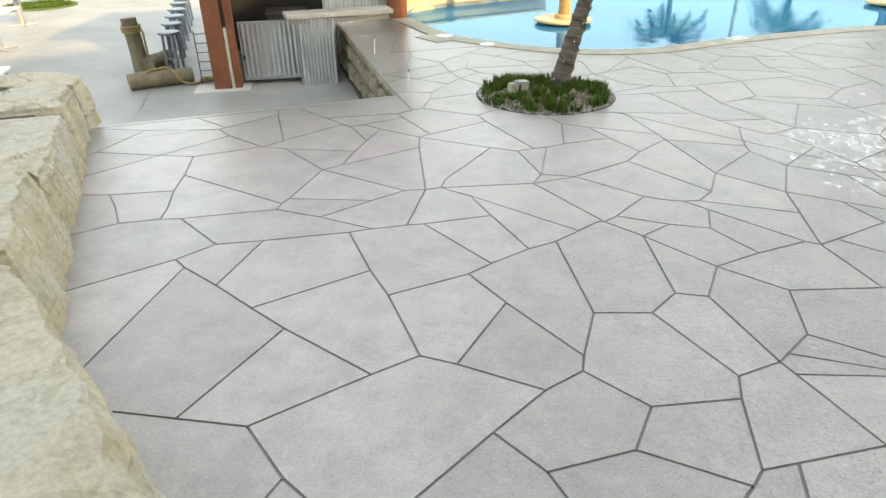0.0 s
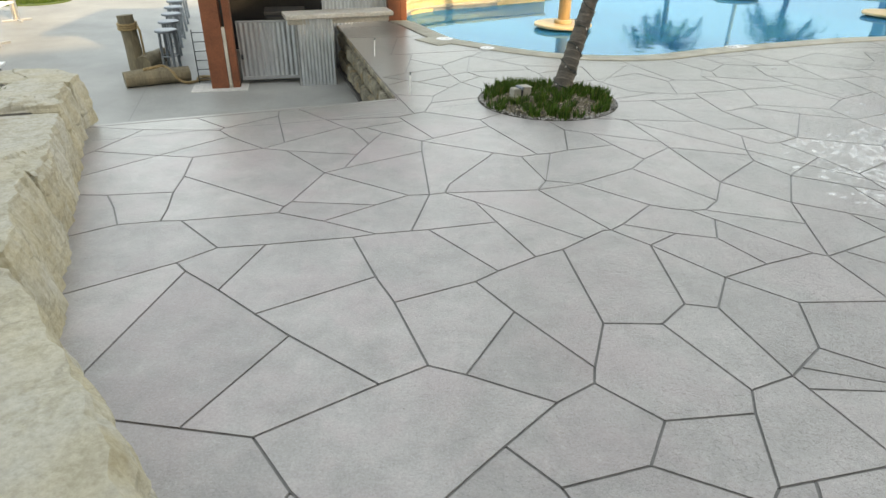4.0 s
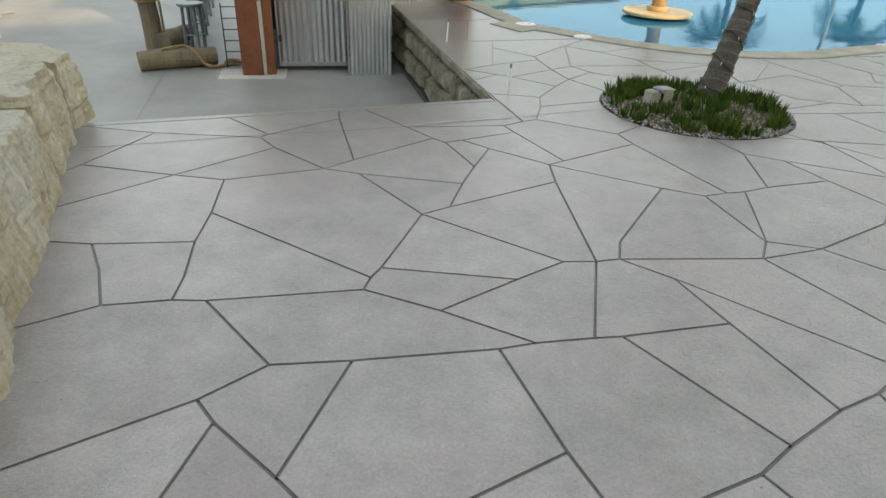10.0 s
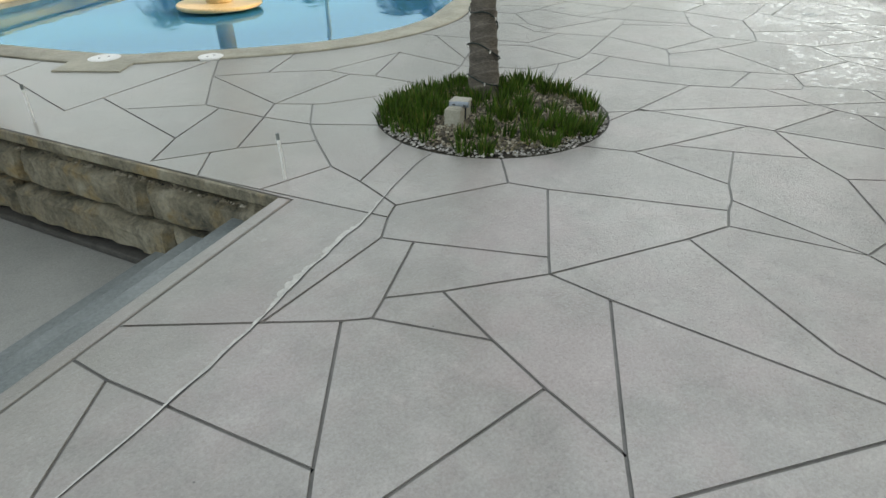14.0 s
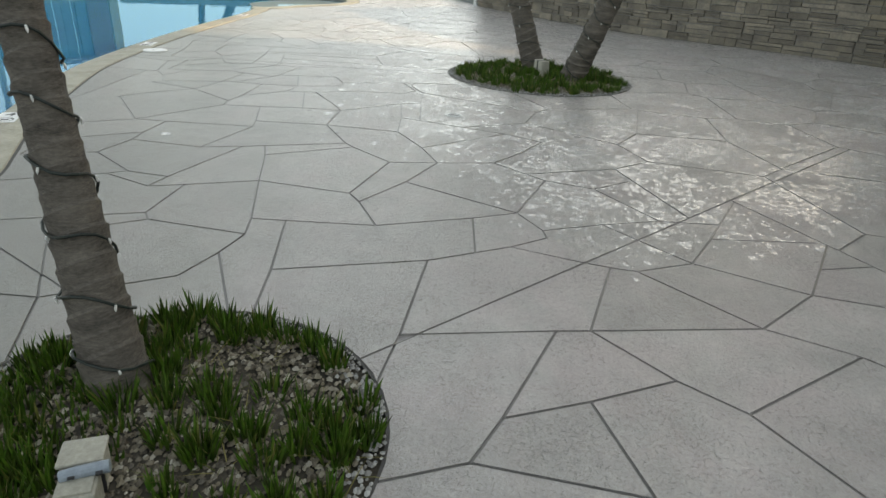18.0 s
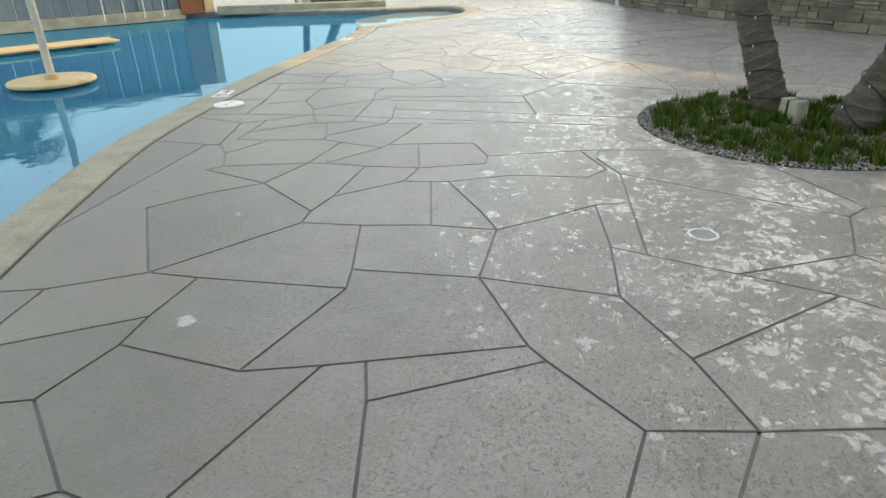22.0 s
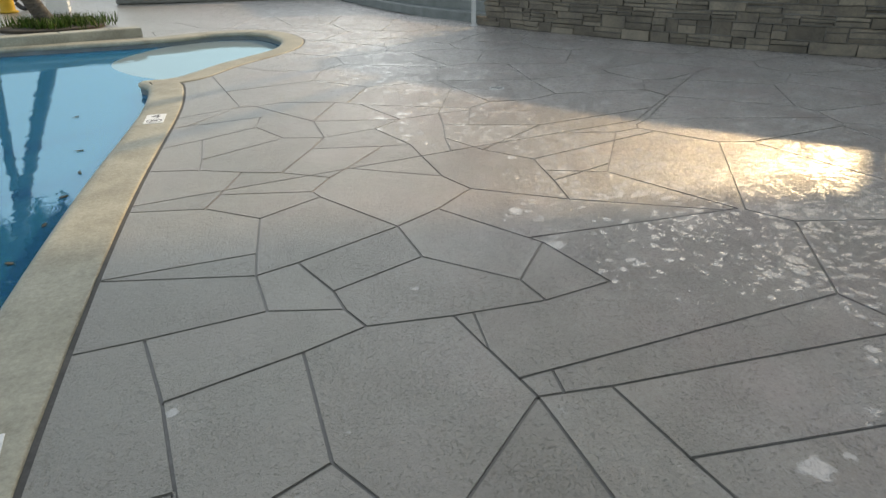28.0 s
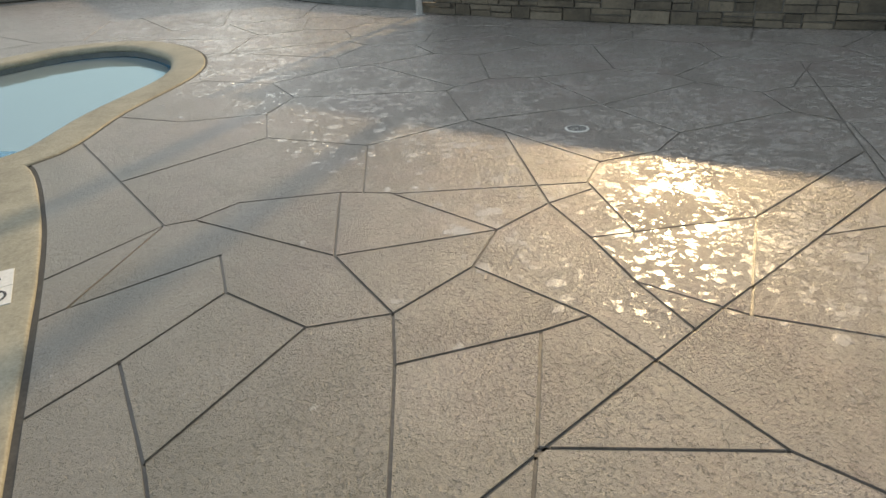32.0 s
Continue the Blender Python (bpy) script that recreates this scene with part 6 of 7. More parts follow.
YELLOW = mottled("yellow_paint", (0.55, 0.3, 0.02), (0.7, 0.42, 0.05), 4, 50, 0.5, 0.1)
h = thing("yellow_bollard", "squat yellow bollard on the far deck", "bollard", (22.95, 16.2, 0))
part("body", tube(bmesh.new(), [(0, 0, 0), (0, 0, 0.32), (0, 0, 0.36), (0, 0, 0.46), (0, 0, 0.52)], [0.15, 0.15, 0.19, 0.14, 0.05], 20), YELLOW, h)
part("foot", disc(bmesh.new(), (0, 0), 0.2, 0, 0.05, 20, 0.01), YELLOW, h)
ty = thing("rubber_tyre", "black rubber tyre standing on the far deck", "tyre", (23.45, 16.05, 0.26), 70)
bm = bmesh.new()
tube(bm, [(0.21 * math.cos(math.tau * k / 24), 0, 0.21 * math.sin(math.tau * k / 24)) for k in range(25)], 0.055, 10, False)
part("tread", bm, INK, ty)
cr = thing("white_crate", "white slatted plastic crate on the far deck", "crate", (22.6, 15.0, 0), 15)
for z in (0.02, 0.14, 0.26):
    for y in (-0.2, 0.2):
        part("slat", solid(-0.3, 0.3, y - 0.012, y + 0.012, z, z + 0.09), WHITE, cr)
for x in (-0.29, 0.29):
    part("end_panel", solid(x - 0.012, x + 0.012, -0.2, 0.2, 0.0, 0.36), WHITE, cr)
BLUEHULL = mottled("blue_hull", (0.015, 0.06, 0.28), (0.03, 0.1, 0.38), 3, 40, 0.3, 0.05)


def boat(at, turn, hull, label):
    b = thing("small_boat", label, "boat", at, turn, group="moored boats")
    bm = bmesh.new()
    rows = []
    for k in range(13):
        f = k / 12
        w = 0.75 * math.sin(math.pi * min(0.96, 0.22 + 0.78 * f)) ** 0.7
        x = -2.2 + 4.6 * f
        rows.append([bm.verts.new((x, s * w * q, z + 0.25 * f * f)) for s, q, z in ((-1, 1.0, 0.75), (-1, 0.8, 0.3), (-1, 0.3, 0.02), (1, 0.3, 0.02), (1, 0.8, 0.3), (1, 1.0, 0.75))])
    for a, c in zip(rows, rows[1:]):
        for j in range(5):
            bm.faces.new((a[j], a[j + 1], c[j + 1], c[j]))
    bm.faces.new(rows[0])
    part("hull", bm, hull, b)
    part("deck", solid(-2.0, 1.4, -0.55, 0.55, 0.62, 0.68), WHITE, b)
    part("screen", solid(0.1, 0.16, -0.4, 0.4, 0.68, 1.1, m=pose(0, 0, 0, 0, 0, 0)), STEEL, b)
    part("mooring_post", tube(bmesh.new(), [(1.2, 1.1, -0.3), (1.2, 1.1, 1.4)], 0.07, 10), WOOD, b)


boat((31, 17.2, -0.3), 100, BLUEHULL, "small blue motor boat moored behind the deck")
boat((31.5, 22.5, -0.3), 80, WHITE, "small white boat moored behind the deck")
ORANGE = mottled("orange_vinyl", (0.4, 0.1, 0.02), (0.55, 0.16, 0.04), 4, 40, 0.5, 0.1)
sl = thing("covered_dinghy", "dinghy under a dark blue cover with an orange end", "boat", (27.6, 13.6, 0), 95)
part("cover", prism([(-1.1, -0.45), (0.5, -0.5), (0.5, 0.5), (-1.1, 0.45)], 0.25, 0.85, 0.2), BLUEHULL, sl)
part("bow", prism([(0.52, -0.5), (1.3, -0.1), (1.3, 0.1), (0.52, 0.5)], 0.25, 0.7, 0.1), ORANGE, sl)
part("cradle", solid(-0.9, 1.0, -0.3, 0.3, 0.0, 0.25), GREYTIMBER, sl)
lg = thing("timber_log", "pale cut log lying by the timber planter", "log", (25.2, 13.4, 0.5), 95)
part("trunk", tube(bmesh.new(), [(-0.9, 0, 0), (0, 0, 0.01), (0.9, 0, 0)], [0.15, 0.16, 0.15], 14), HONEY, lg)
LAKE = mottled("lake_water", (0.1, 0.13, 0.15), (0.14, 0.17, 0.19), 0.3, 4, 0.12, 0.15)
lake = part("lake", sheet([[(29.5, 6), (400, -60), (400, 300), (29.5, 300)]], -0.45), LAKE)
tagged(lake, "calm grey lake behind the pool terrace", "lake", kind="structure")

# pavilion wall of upright panels across the pool
PANEL = mottled("grey_blue_panel", (0.1, 0.15, 0.18), (0.18, 0.23, 0.26), 2, 30, 0.5, 0.1, stretch=(1, 1, 0.3))
pav = thing("pavilion", "pavilion wall of upright grey-blue panels across the pool", "pavilion")
a, b = (15.6, 16.25), (11.84, 18.9)
d, n = along(b, a)
count = 14
for k in range(count):
    p, q = Vector(b).lerp(Vector(a), k / count), Vector(b).lerp(Vector(a), (k + 1) / count - 0.004)
    part("wall_panel", band(tuple(p), tuple(q), 0.0 if k % 2 else 0.03, 0.12, 0.12, 1.42, 0.006), PANEL, pav)
part("plinth", band(b, a, -0.06, 0.2, -0.1, 0.118, 0.01), COPING, pav)
part("roof", band(b, a, -0.25, 2.6, 1.424, 1.56, 0.02), GREYTIMBER, pav)
part("corner_post", band((15.52, 16.28), (15.95, 15.98), -0.05, 0.2, 0.0, 1.42, 0.01), RUST, pav)
part("pale_post", band((15.98, 15.96), (16.16, 15.83), -0.05, 0.15, 0.0, 1.42, 0.01), HONEY, pav)
for k in range(4):
    p = Vector(b).lerp(Vector(a), 0.62 + 0.09 * k) - n * 0.2
    cord = thing("hanging_cord", "thin white cord hanging at the pavilion's edge", "cord", (p.x, p.y, 0), group="hanging cords")
    part("line", tube(bmesh.new(), [(0, 0, 0.0), (0.01, 0, 0.7), (0, 0, 1.425)], 0.01, 6), WHITE, cord)
palm((12.9, 19.5), (-0.08, -0.1, 1), 2.4, 0.1, 0.08, "young palm standing behind the pavilion wall", 21, 0, 12)
palm((7.9, 25.4), (0.03, 0.02, 1), 2.7, 0.11, 0.09, "palm on the far bank of the pool", 22, 0, 14)
palm((12.3, 25.2), (-0.03, 0.02, 1), 2.5, 0.11, 0.09, "slim palm on the far bank of the pool", 23, 0, 14)

# ---- in-pool tables ----
def pool_table(at, label, pole, top_h, r=0.48):
    t = thing("pool_table", label, "table", (*at, 0), group="tables standing in the pool")
    part("tabletop", disc(bmesh.new(), (0, 0), r, -0.075, -0.03, 44, 0.012), HONEY, t)
    part("foot", disc(bmesh.new(), (0, 0), 0.2, -1.15, -0.95, 24, 0.02), STEP, t)
    part("post", tube(bmesh.new(), [(0, 0, -1.0), (0.01, 0, 0.5), (0, 0.01, top_h)], [0.1, 0.1, 0.09] if pole is LUMBER else 0.045, 16), pole, t)
    part("collar", disc(bmesh.new(), (0, 0), 0.15 if pole is LUMBER else 0.08, -0.03, 0.03, 20, 0.008), HONEY, t)


pool_table((1.96, 11.05), "round tan table in the pool on a timber post", LUMBER, 2.6)
pool_table((8.43, 12.84), "round tan table in the pool on a pale metal pole", BOARD, 2.4)
lt = thing("long_pool_table", "long pale counter standing in the pool", "table", (10.4, 15.7, 0), 150)
part("top", solid(-1.6, 1.2, -0.3, 0.3, -0.06, -0.02, 0.012), HONEY, lt)
for x in (-1.2, 0.8):
    part("column", tube(bmesh.new(), [(x, 0, -1.15), (x, 0, -0.06)], 0.09, 12), STEP, lt)
pool_table((6.44, 15.3), "far round tan table in the pool on a thin pole", BOARD, 2.4)

LEAF = mottled("dead_leaf", (0.03, 0.022, 0.012), (0.1, 0.07, 0.035), 20, 80, 0.7, 0.3)
for k, at in enumerate(((9.96, 10.7), (9.48, 10.68), (10.41, 10.76), (10.89, 10.82), (11.45, 11.0), (12.6, 11.4))):
    lf = thing("fallen_leaf", "small dark leaf floating on the pool water", "leaf", (*at, -0.106), 67 * k, group="floating leaves")
    part("blade", prism([(-0.028, 0), (-0.012, -0.01), (0.012, -0.008), (0.03, 0.003), (0.009, 0.01), (-0.013, 0.009)], 0.0, 0.004), LEAF, lf)
    part("stalk", tube(bmesh.new(), [(-0.027, 0, 0.002), (-0.042, 0.005, 0.004)], 0.0015, 5), LEAF, lf)

# ---- swim-up bar ----
ARC = smooth_loop([(-0.75, 10.95), (-0.82, 11.6), (-0.68, 12.22), (-0.05, 12.9), (0.98, 13.6), (2.0, 14.3)], 6, False)
bar = thing("swim_up_bar", "honey-coloured curved stone counter at the pool's edge", "bar counter", kind="structure")
for i in range(0, len(ARC) - 1, 3):
    seg = ARC[i:i + 4]
    rows = [(Vector(p), along(ARC[max(i + j - 1, 0)], ARC[min(i + j + 1, len(ARC) - 1)])[1]) for j, p in enumerate(seg)]
    for nm, o0, o1, z0, z1 in (("counter_wall", -0.02, 0.22, -0.6, 0.12), ("counter_slab", -0.08, 0.36, 0.124, 0.17)):
        loop = [tuple(p + n * o1) for p, n in rows] + [tuple(p + n * o0) for p, n in rows[::-1]]
        part(nm, prism(loop if area(loop) > 0 else loop[::-1], z0, z1, 0.01), HONEY, bar)

# bar hut: rusty posts, corrugated door and panel, worn counter, shade painted black inside
def corrugated(width, height, pitch=0.068, depth=0.016, thick=0.003):
    bm = bmesh.new()
    n = int(width / pitch * 8)
    rows = []
    for k in range(n + 1):
        x = width * k / n
        y = depth * 0.5 * math.sin(math.tau * x / pitch)
        rows.append([bm.verts.new((x, y, 0)), bm.verts.new((x, y, height)), bm.verts.new((x, y + thick, height)), bm.verts.new((x, y + thick, 0))])
    for a, b in zip(rows, rows[1:]):
        for j in range(4):
            bm.faces.new((a[j], a[(j + 1) % 4], b[(j + 1) % 4], b[j]))
    bm.faces.new(rows[0])
    bm.faces.new(rows[-1])
    return bm


def heading(a, b):
    return math.degrees(math.atan2(b[1] - a[1], b[0] - a[0]))


p0, p1 = (-3.3, 8.79), (-2.92, 8.88)
post = thing("rusty_bar_post", "broad rust-red steel post of the bar hut", "post", (*p0, LOW), heading(p0, p1))
part("flange", solid(0.0, 0.24, 0.0, 0.2, 0, 2.7, 0.006), RUST, post)
part("trim_strip", solid(0.244, 0.285, 0.01, 0.12, 0.0, 0.85, 0.003), BOARD, post, "pale weathered trim board")
part("web", solid(0.29, 0.385, 0.02, 0.2, 0, 2.7, 0.006), RUST, post)
SIGNGREEN = mottled("sign_green", (0.06, 0.32, 0.04), (0.1, 0.42, 0.06), 5, 60, 0.4, 0.02)
sign = thing("round_sign", "round green and yellow sign on the rusty post", "sign", (*p0, LOW), heading(p0, p1))
part("plate", tube(bmesh.new(), [(0.13, -0.004, 1.4), (0.13, -0.014, 1.4)], 0.165, 32), SIGNGREEN, sign)
part("badge", tube(bmesh.new(), [(0.13, -0.0145, 1.42), (0.13, -0.017, 1.42)], 0.1, 32), YELLOW, sign, "yellow centre")
p2 = (-0.95, 10.75)
post = thing("rusty_bar_post", "rust-red steel post by the swim-up bar", "post", (*p2, -0.0), 16)
part("flange", solid(0.0, 0.2, 0.0, 0.2, 0, 2.4, 0.006), RUST, post)
part("web", solid(0.205, 0.31, 0.02, 0.18, 0, 2.4, 0.006), RUST, post)
a, b = (-2.95, 9.13), (-2.13, 9.325)
door = thing("corrugated_door", "low galvanised corrugated metal half door, closed", "door", (*a, LOW + 0.06), heading(a, b))
part("sheet", corrugated(0.82, 0.81), GALV, door)
part("bottom_rail", solid(0.0, 0.82, -0.012, -0.001, 0.0, 0.05, 0.002), STEEL, door)
part("top_rail", solid(0.0, 0.82, -0.014, 0.02, 0.8, 0.83, 0.003), STEEL, door)
part("latch", solid(0.02, 0.05, -0.03, -0.012, 0.3, 0.37, 0.003), INK, door)
part("bolt", solid(0.5, 0.54, -0.024, -0.012, 0.3, 0.32, 0.002), STEEL, door)
a, b = (-2.06, 9.08), (-1.6, 9.19)
panel = thing("corrugated_screen", "galvanised corrugated panel under the bar counter", "screen", (*a, LOW), heading(a, b))
part("sheet", corrugated(0.5, 0.93, 0.05), GALV, panel)
part("post_stud", solid(-0.03, -0.005, 0.0, 0.05, 0, 0.95, 0.003), STEEL, panel)
cnt = thing("bar_counter", "worn pale plank counter on the bar hut", "counter", (-2.17, 8.93, 0), heading((-2.17, 8.93), (-0.75, 9.5)))
part("top_board", solid(0.0, 1.55, 0.0, 0.42, 0.28, 0.345, 0.012), BOARD, cnt)
part("apron", solid(0.03, 1.5, 0.08, 0.12, 0.2, 0.278, 0.004), BOARD, cnt)
a, b = (-1.9, 10.1), (-1.0, 11.0)
back = thing("corrugated_partition", "light corrugated sheet lining the bar hut", "partition", (*a, LOW), heading(a, b))
part("sheet", corrugated(1.35, 1.1, 0.07), GALV, back)
# walls and roof carry the hut's inner shade as near-black colour
hut = thing("bar_hut", "interior walls of the open bar hut, coloured near-black for the shade inside", "bar hut", kind="structure")
part("back_wall", band((-4.05, 11.5), (-1.3, 12.4), 0, 0.1, LOW, 2.0), SHADE_BLACK, hut)
part("side_wall", band((-3.2, 9.02), (-3.95, 11.5), 0, 0.06, LOW, 2.0), SHADE_BLACK, hut)
part("roof", prism([(-3.7, 8.5), (-0.5, 9.4), (-0.3, 11.6), (-1.2, 12.4), (-4.1, 11.8)], 2.05, 2.2), SHADE_BLACK, hut)
fr = thing("bar_fridge", "black under-counter fridge inside the bar hut", "fridge", (-2.75, 9.9, LOW), 14)
part("case", solid(0, 0.6, 0, 0.55, 0, 0.86, 0.01), INK, fr)
part("lid", solid(-0.01, 0.61, -0.01, 0.56, 0.863, 0.9, 0.006), EDGING, fr)
part("door_seam", solid(0.03, 0.57, -0.012, -0.001, 0.08, 0.82, 0.004), EDGING, fr)
rack = thing("wire_rack", "black wire rack leaning by the rusty post", "rack", (-3.62, 9.15, LOW), 20)
for x in (0.0, 0.2):
    part("upright", tube(bmesh.new(), [(x, 0, 0), (x, 0.05, 0.75)], 0.008, 6), INK, rack)
for k in range(6):
    part("rung", tube(bmesh.new(), [(0, 0.005 + 0.008 * k, 0.06 + 0.13 * k), (0.2, 0.005 + 0.008 * k, 0.06 + 0.13 * k)], 0.006, 6), INK, rack)

# ---- lower patio: stools, piles, tables ----
STOOLSTEEL = mottled("worn_blue_steel", (0.16, 0.19, 0.22), (0.3, 0.34, 0.37), 5, 50, 0.45, 0.1, 0.5)


def bar_stool(at):
    s = thing("bar_stool", "round-topped grey metal stool fixed along the bar", "stool", (*at, LOW), 20, group="row of bar stools")
    part("seat", disc(bmesh.new(), (0, 0), 0.17, 0.56, 0.6, 28, 0.01), STOOLSTEEL, s)
    for k in range(4):
        q = math.tau * k / 4 + 0.4
        part("leg", tube(bmesh.new(), [(0.13 * math.cos(q), 0.13 * math.sin(q), 0), (0.11 * math.cos(q), 0.11 * math.sin(q), 0.56)], 0.022, 8), STOOLSTEEL, s)
    bm = bmesh.new()
    tube(bm, [(0.125 * math.cos(math.tau * k / 20), 0.125 * math.sin(math.tau * k / 20), 0.2) for k in range(21)], 0.01, 6, False)
    part("foot_ring", bm, STOOLSTEEL, s)
    return s


for k in range(7):
    if k == 0:
        first = bar_stool((-4.4, 10.05))
    else:
        copy_thing(first, pose(-4.4 - 0.29 * k, 10.05 + 0.8 * k, LOW, 0, 0, 20 + 13 * k))

pile = thing("mooring_pile", "short weathered timber pile bound with rope", "post", (-4.9, 9.92, LOW), 0)
part("post", tube(bmesh.new(), [(0, 0, 0), (-0.02, 0.02, 0.4), (-0.05, 0.03, 0.82)], [0.125, 0.12, 0.118], 16, True, 0.03, 2), WOOD, pile, smooth=False)
for z in (0.63, 0.665, 0.7):
    bm = bmesh.new()
    tube(bm, [(-0.04 + 0.135 * math.cos(math.tau * k / 24), 0.027 + 0.135 * math.sin(math.tau * k / 24), z + 0.01 * math.sin(math.tau * k / 24)) for k in range(25)], 0.018, 8, False)
    part("rope_coil", bm, ROPE, pile)
part("rope_tail", tube(bmesh.new(), [(0.09, 0.04, 0.7), (0.15, 0.0, 0.6), (0.16, -0.02, 0.35), (0.17, -0.05, 0.12), (0.22, -0.12, 0.02), (0.4, -0.3, 0.02)], 0.018, 8), ROPE, pile)


def lying_log(a, b, r, label, rope):
    l = thing("timber_log", label, "log", (a[0], a[1], LOW + r), heading(a, b))
    d = math.dist(a, b)
    part("trunk", tube(bmesh.new(), [(0, 0, 0), (d * 0.3, 0.01, 0.01), (d * 0.7, -0.01, 0), (d, 0, 0)], [r, r * 1.05, r, r * 0.95], 16, True, 0.03, 4), WOOD, l)
    if rope:
        part("rope", tube(bmesh.new(), smooth_loop([(d * 0.3, -0.05, r + 0.012), (d * 0.45, -0.02, r + 0.025), (d * 0.62, 0.03, r + 0.02), (d * 0.72, -r * 0.8, r * 0.6), (d * 0.8, -r - 0.02, -r * 0.4), (d * 0.95, -r - 0.06, -r + 0.02), (d * 1.25, -0.05, -r + 0.02)], 5, False), 0.02, 8), ROPE, l)
    return l


lying_log((-4.55, 8.78), (-3.8, 9.26), 0.115, "weathered log lying on the patio with rope over it", True)
lying_log((-4.72, 9.75), (-4.72, 10.5), 0.12, "weathered log lying behind the roped pile", False)
rp = thing("rope_heap", "heap of frayed rope end on the patio", "rope", (-3.6, 9.3, LOW))
part("coil", tube(bmesh.new(), smooth_loop([(-0.12, 0, 0.02), (0, 0.06, 0.03), (0.1, -0.02, 0.03), (0, -0.07, 0.035), (-0.08, 0.0, 0.05), (0.05, 0.04, 0.05), (0.16, 0.02, 0.02)], 5, False), 0.02, 8), ROPE, rp)


def cafe_table(at, turn, h=0.7):
    t = thing("cafe_table", "square white-topped table on a steel pedestal", "table", (*at, LOW), turn, group="white patio tables")
    part("tabletop", solid(-0.4, 0.4, -0.4, 0.4, h - 0.03, h, 0.006), WHITE, t)
    for x in (-0.05, 0.05):
        part("column", tube(bmesh.new(), [(x, 0, 0.03), (x, 0, h - 0.03)], 0.025, 10), STEEL, t)
    for q in range(4):
        part("foot", box(bmesh.new(), 0, 0.3, -0.02, 0.02, 0.0, 0.03, pose(0, 0, 0, 0, 0, 45 + 90 * q), 0.004), STEEL, t)
    part("parasol_pole", tube(bmesh.new(), [(0, 0, 0), (0, 0, 2.2)], 0.02, 10), BOARD, t)
    return t


cafe = cafe_table((-8.4, 11.6), 12)
copy_thing(cafe, pose(-8.5, 10.0, LOW, 0, 0, 20))
copy_thing(cafe, pose(-9.6, 14.2, LOW, 0, 0, 5))
lb = thing("leaning_board", "white printed board lying on a low stand", "board", (-6.75, 8.45, LOW), 14)
part("panel", box(bmesh.new(), -0.35, 0.4, 0.0, 0.7, 0.18, 0.215, pose(0, 0, 0, 3, 0, 0), 0.004), WHITE, lb)
part("frame", box(bmesh.new(), -0.3, 0.35, 0.1, 0.6, 0.0, 0.175, bevel=0.006), INK, lb)
part("printed_bar", box(bmesh.new(), -0.25, 0.1, 0.3, 0.42, 0.2155, 0.219, pose(0, 0, 0.001, 3, 0, 0)), RUST, lb, "faded red print")
lawn = part("lawn_patch", disc(bmesh.new(), (-11.0, 17.1), 0.9, LOW - 0.02, LOW + 0.03, 40, 0.01), TURF)
tagged(lawn, "round patch of green lawn on the patio", "lawn", kind="structure")
rng = random.Random(4)
raw("lawn_blades", *blades([(-11.0 + 0.8 * math.sqrt(rng.random()) * math.cos(q), 17.1 + 0.8 * math.sqrt(rng.random()) * math.sin(q), LOW + 0.02, 1) for q in (rng.uniform(0, math.tau) for _ in range(300))], rng, 0.08, 0.012, 8, 0.08), GREEN, "short green grass of the round lawn", "grass")
palm((-10.9, 17.2), (0.03, 0.02, 1), 4.5, 0.16, 0.12, "palm on the round lawn patch", 12)
pp = thing("paper_scrap", "crumpled white paper scrap on the patio", "litter", (-3.64, 6.58, LOW))
bm = rough_block((0.13, 0.08, 0.028), 3, 0.014, 3)
part("sheet", bm, WHITE, pp)

seam = thing("patio_joint", "straight dark control joints in the smooth patio", "joint", kind="structure")
for a, b in (((-3.62, 6.7), (-4.42, 9.3)), ((-4.42, 9.3), (-3.5, 9.0)), ((-4.42, 9.3), (-6.9, 17.5)), ((-4.42, 9.3), (-9.5, 7.8))):
    part("groove", strip([a, b], lambda i: (-0.005, 0.005), LOW + 0.004), GROOVE, seam)
pad = thing("footing_pad", "pale poured concrete footing round the rusty post", "footing", (-3.3, 8.79, LOW), heading((-3.3, 8.79), (-2.92, 8.88)))
part("slab", solid(-0.28, 0.5, -0.14, 0.3, -0.02, 0.012, 0.006), PATCH, pad)

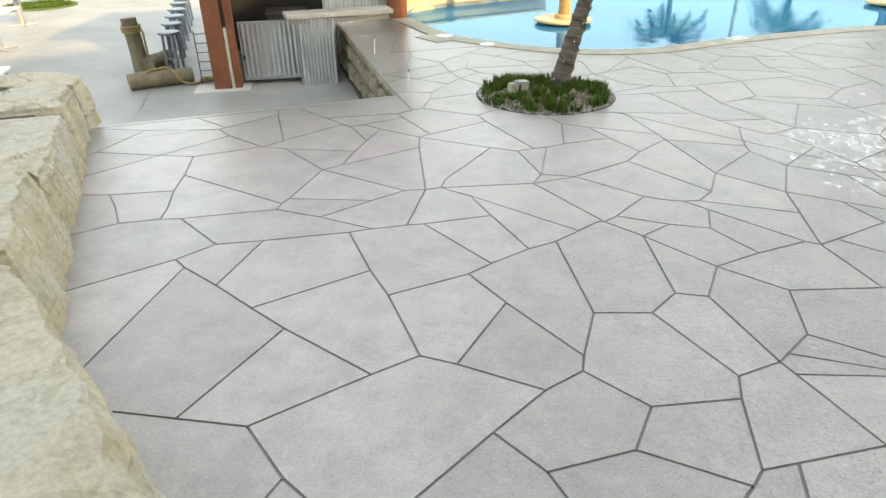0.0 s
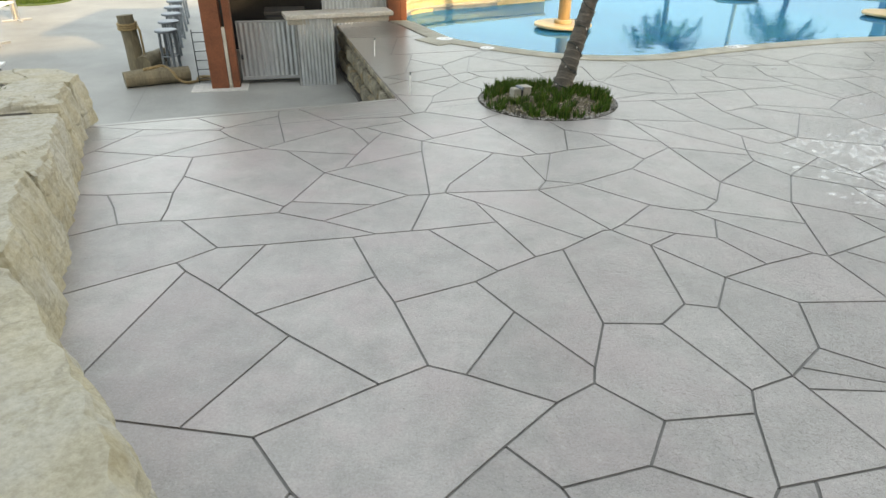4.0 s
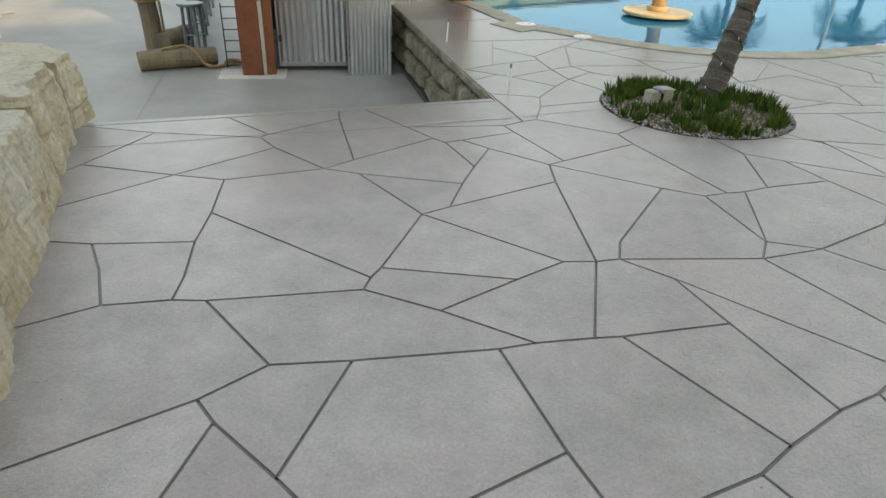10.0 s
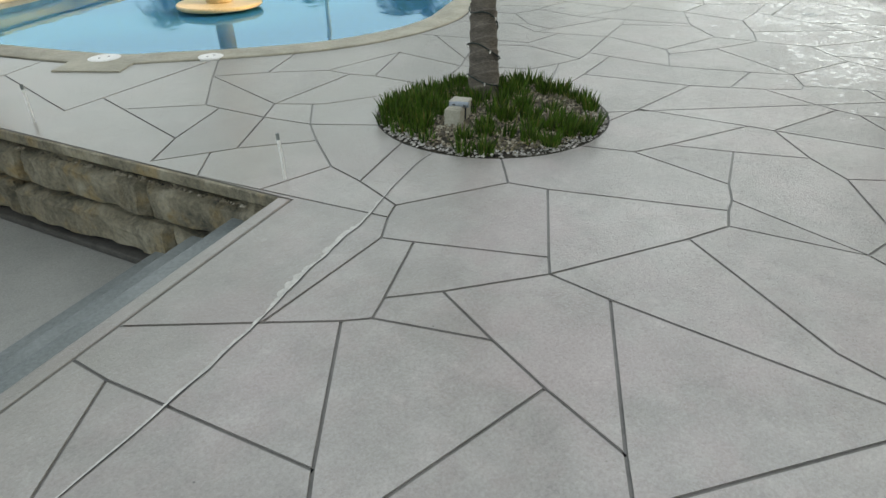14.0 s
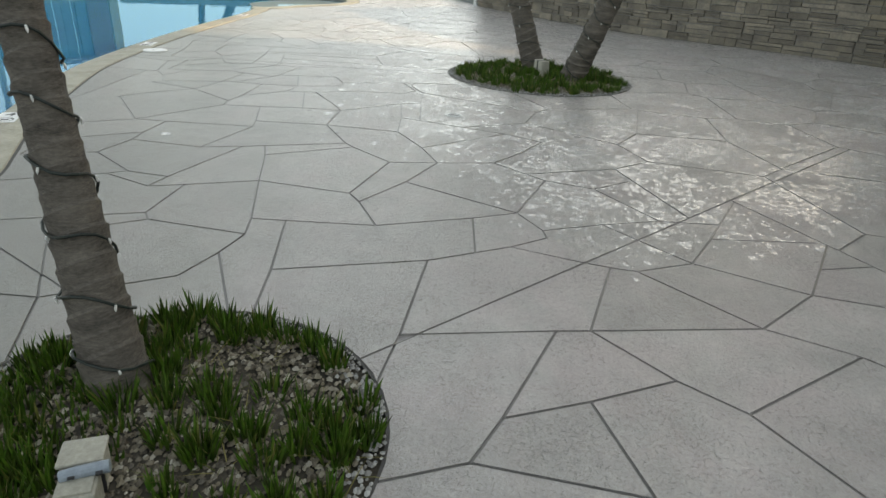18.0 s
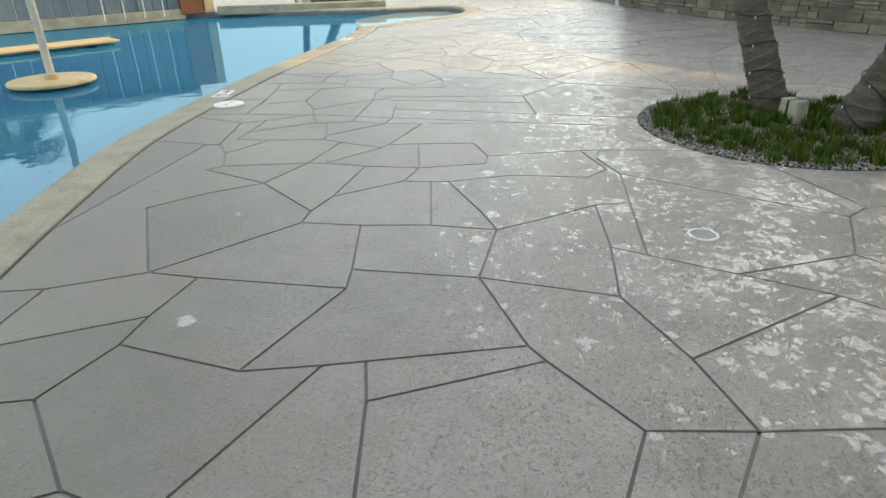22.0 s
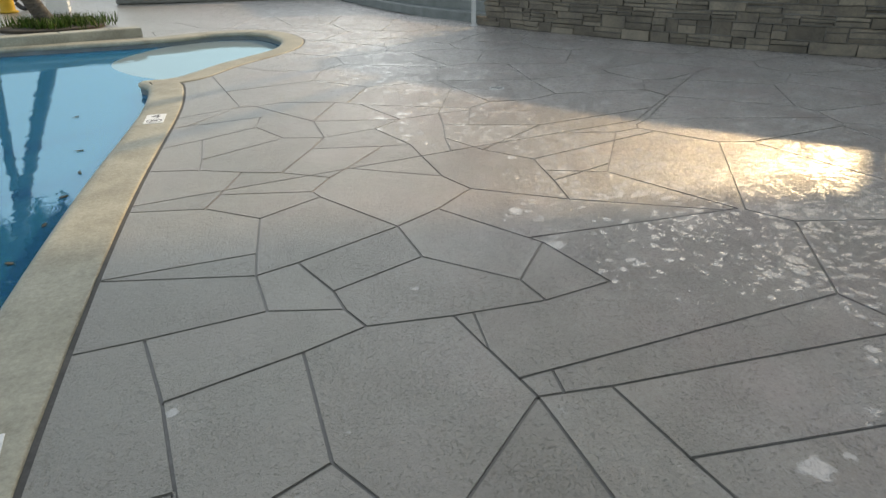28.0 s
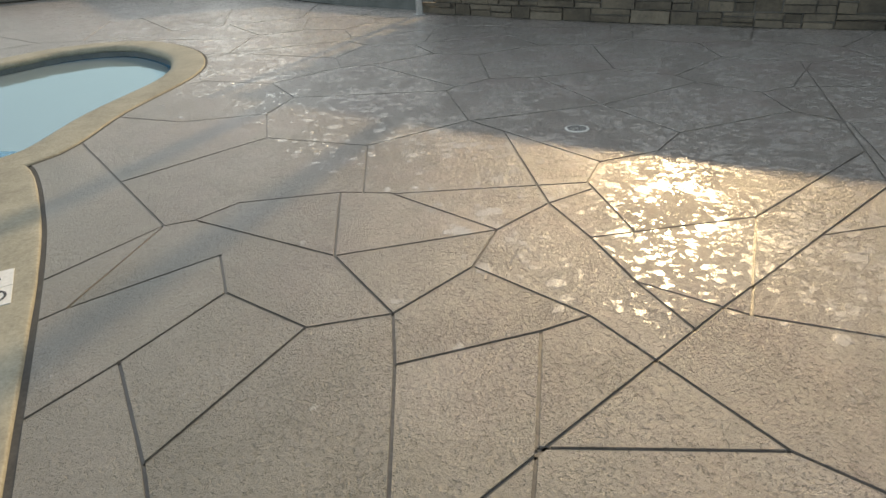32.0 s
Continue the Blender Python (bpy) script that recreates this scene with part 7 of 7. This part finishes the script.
# raised bed behind the limestone ledge
bedloop = smooth_loop([(-2.1, 1.6), (-2.45, 3.0), (-2.7, 4.0), (-3.0, 4.72), (-3.6, 5.1), (-4.2, 5.7), (-5.6, 5.6), (-6, 2), (-4, -1), (-2.2, -1)], 5)
rb = part("raised_soil", prism(bedloop if area(bedloop) > 0 else bedloop[::-1], LOW, 0.38, 0.05), SOIL)
tagged(rb, "raised soil bed behind the limestone ledge", "planting bed", kind="structure")
rng = random.Random(31)
spots = []
for _ in range(1300):
    x, y = rng.uniform(-5.2, -2.5), rng.uniform(2.0, 5.8)
    if inside((x, y), bedloop) and x < -2.75 - 0.3 * (y - 2.8) and y < 4.95 and noise.noise((x * 1.5, y * 1.5, 2)) > -0.25:
        spots.append((x, y, 0.37, rng.uniform(0.5, 1)))
raw("bed_grass", *blades(spots, rng, 0.085, 0.009, 24, 0.08, 0.6), GREEN, "low green grass in the raised bed", "grass")
tall = [(-3.95 + rng.gauss(0, 0.14), 4.75 + rng.gauss(0, 0.14), 0.33, rng.uniform(0.6, 1)) for _ in range(7)] + [(-4.9 + rng.gauss(0, 0.25), 5.0 + rng.gauss(0, 0.2), 0.33, rng.uniform(0.6, 1)) for _ in range(16)]
raw("ornamental_grass", *blades(tall, rng, 0.27, 0.006, 36, 0.06, 0.4), TAWNY, "tall tawny ornamental grass behind the ledge", "grass")

table = thing("low_table", "low white plastic table on the patio behind the ledge", "table", (-6.63, 8.33, LOW), heading((-6.64, 7.86), (-7.2, 8.6)))
part("tabletop", solid(-0.45, 0.4, -0.32, 0.32, 0.33, 0.365, 0.012), WHITE, table)
part("end_flap", solid(-0.53, -0.47, -0.32, 0.32, 0.29, 0.36, 0.012), BOARD, table, "beige end flap")
for x in (-0.38, 0.34):
    for y in (-0.27, 0.27):
        part("leg", solid(x - 0.025, x + 0.025, y - 0.025, y + 0.025, 0.0, 0.33, 0.006), WHITE, table)
for y in (-0.27, 0.27):
    part("hinge", solid(-0.48, -0.44, y - 0.03, y + 0.03, 0.315, 0.335, 0.004), INK, table)

build_slabs()
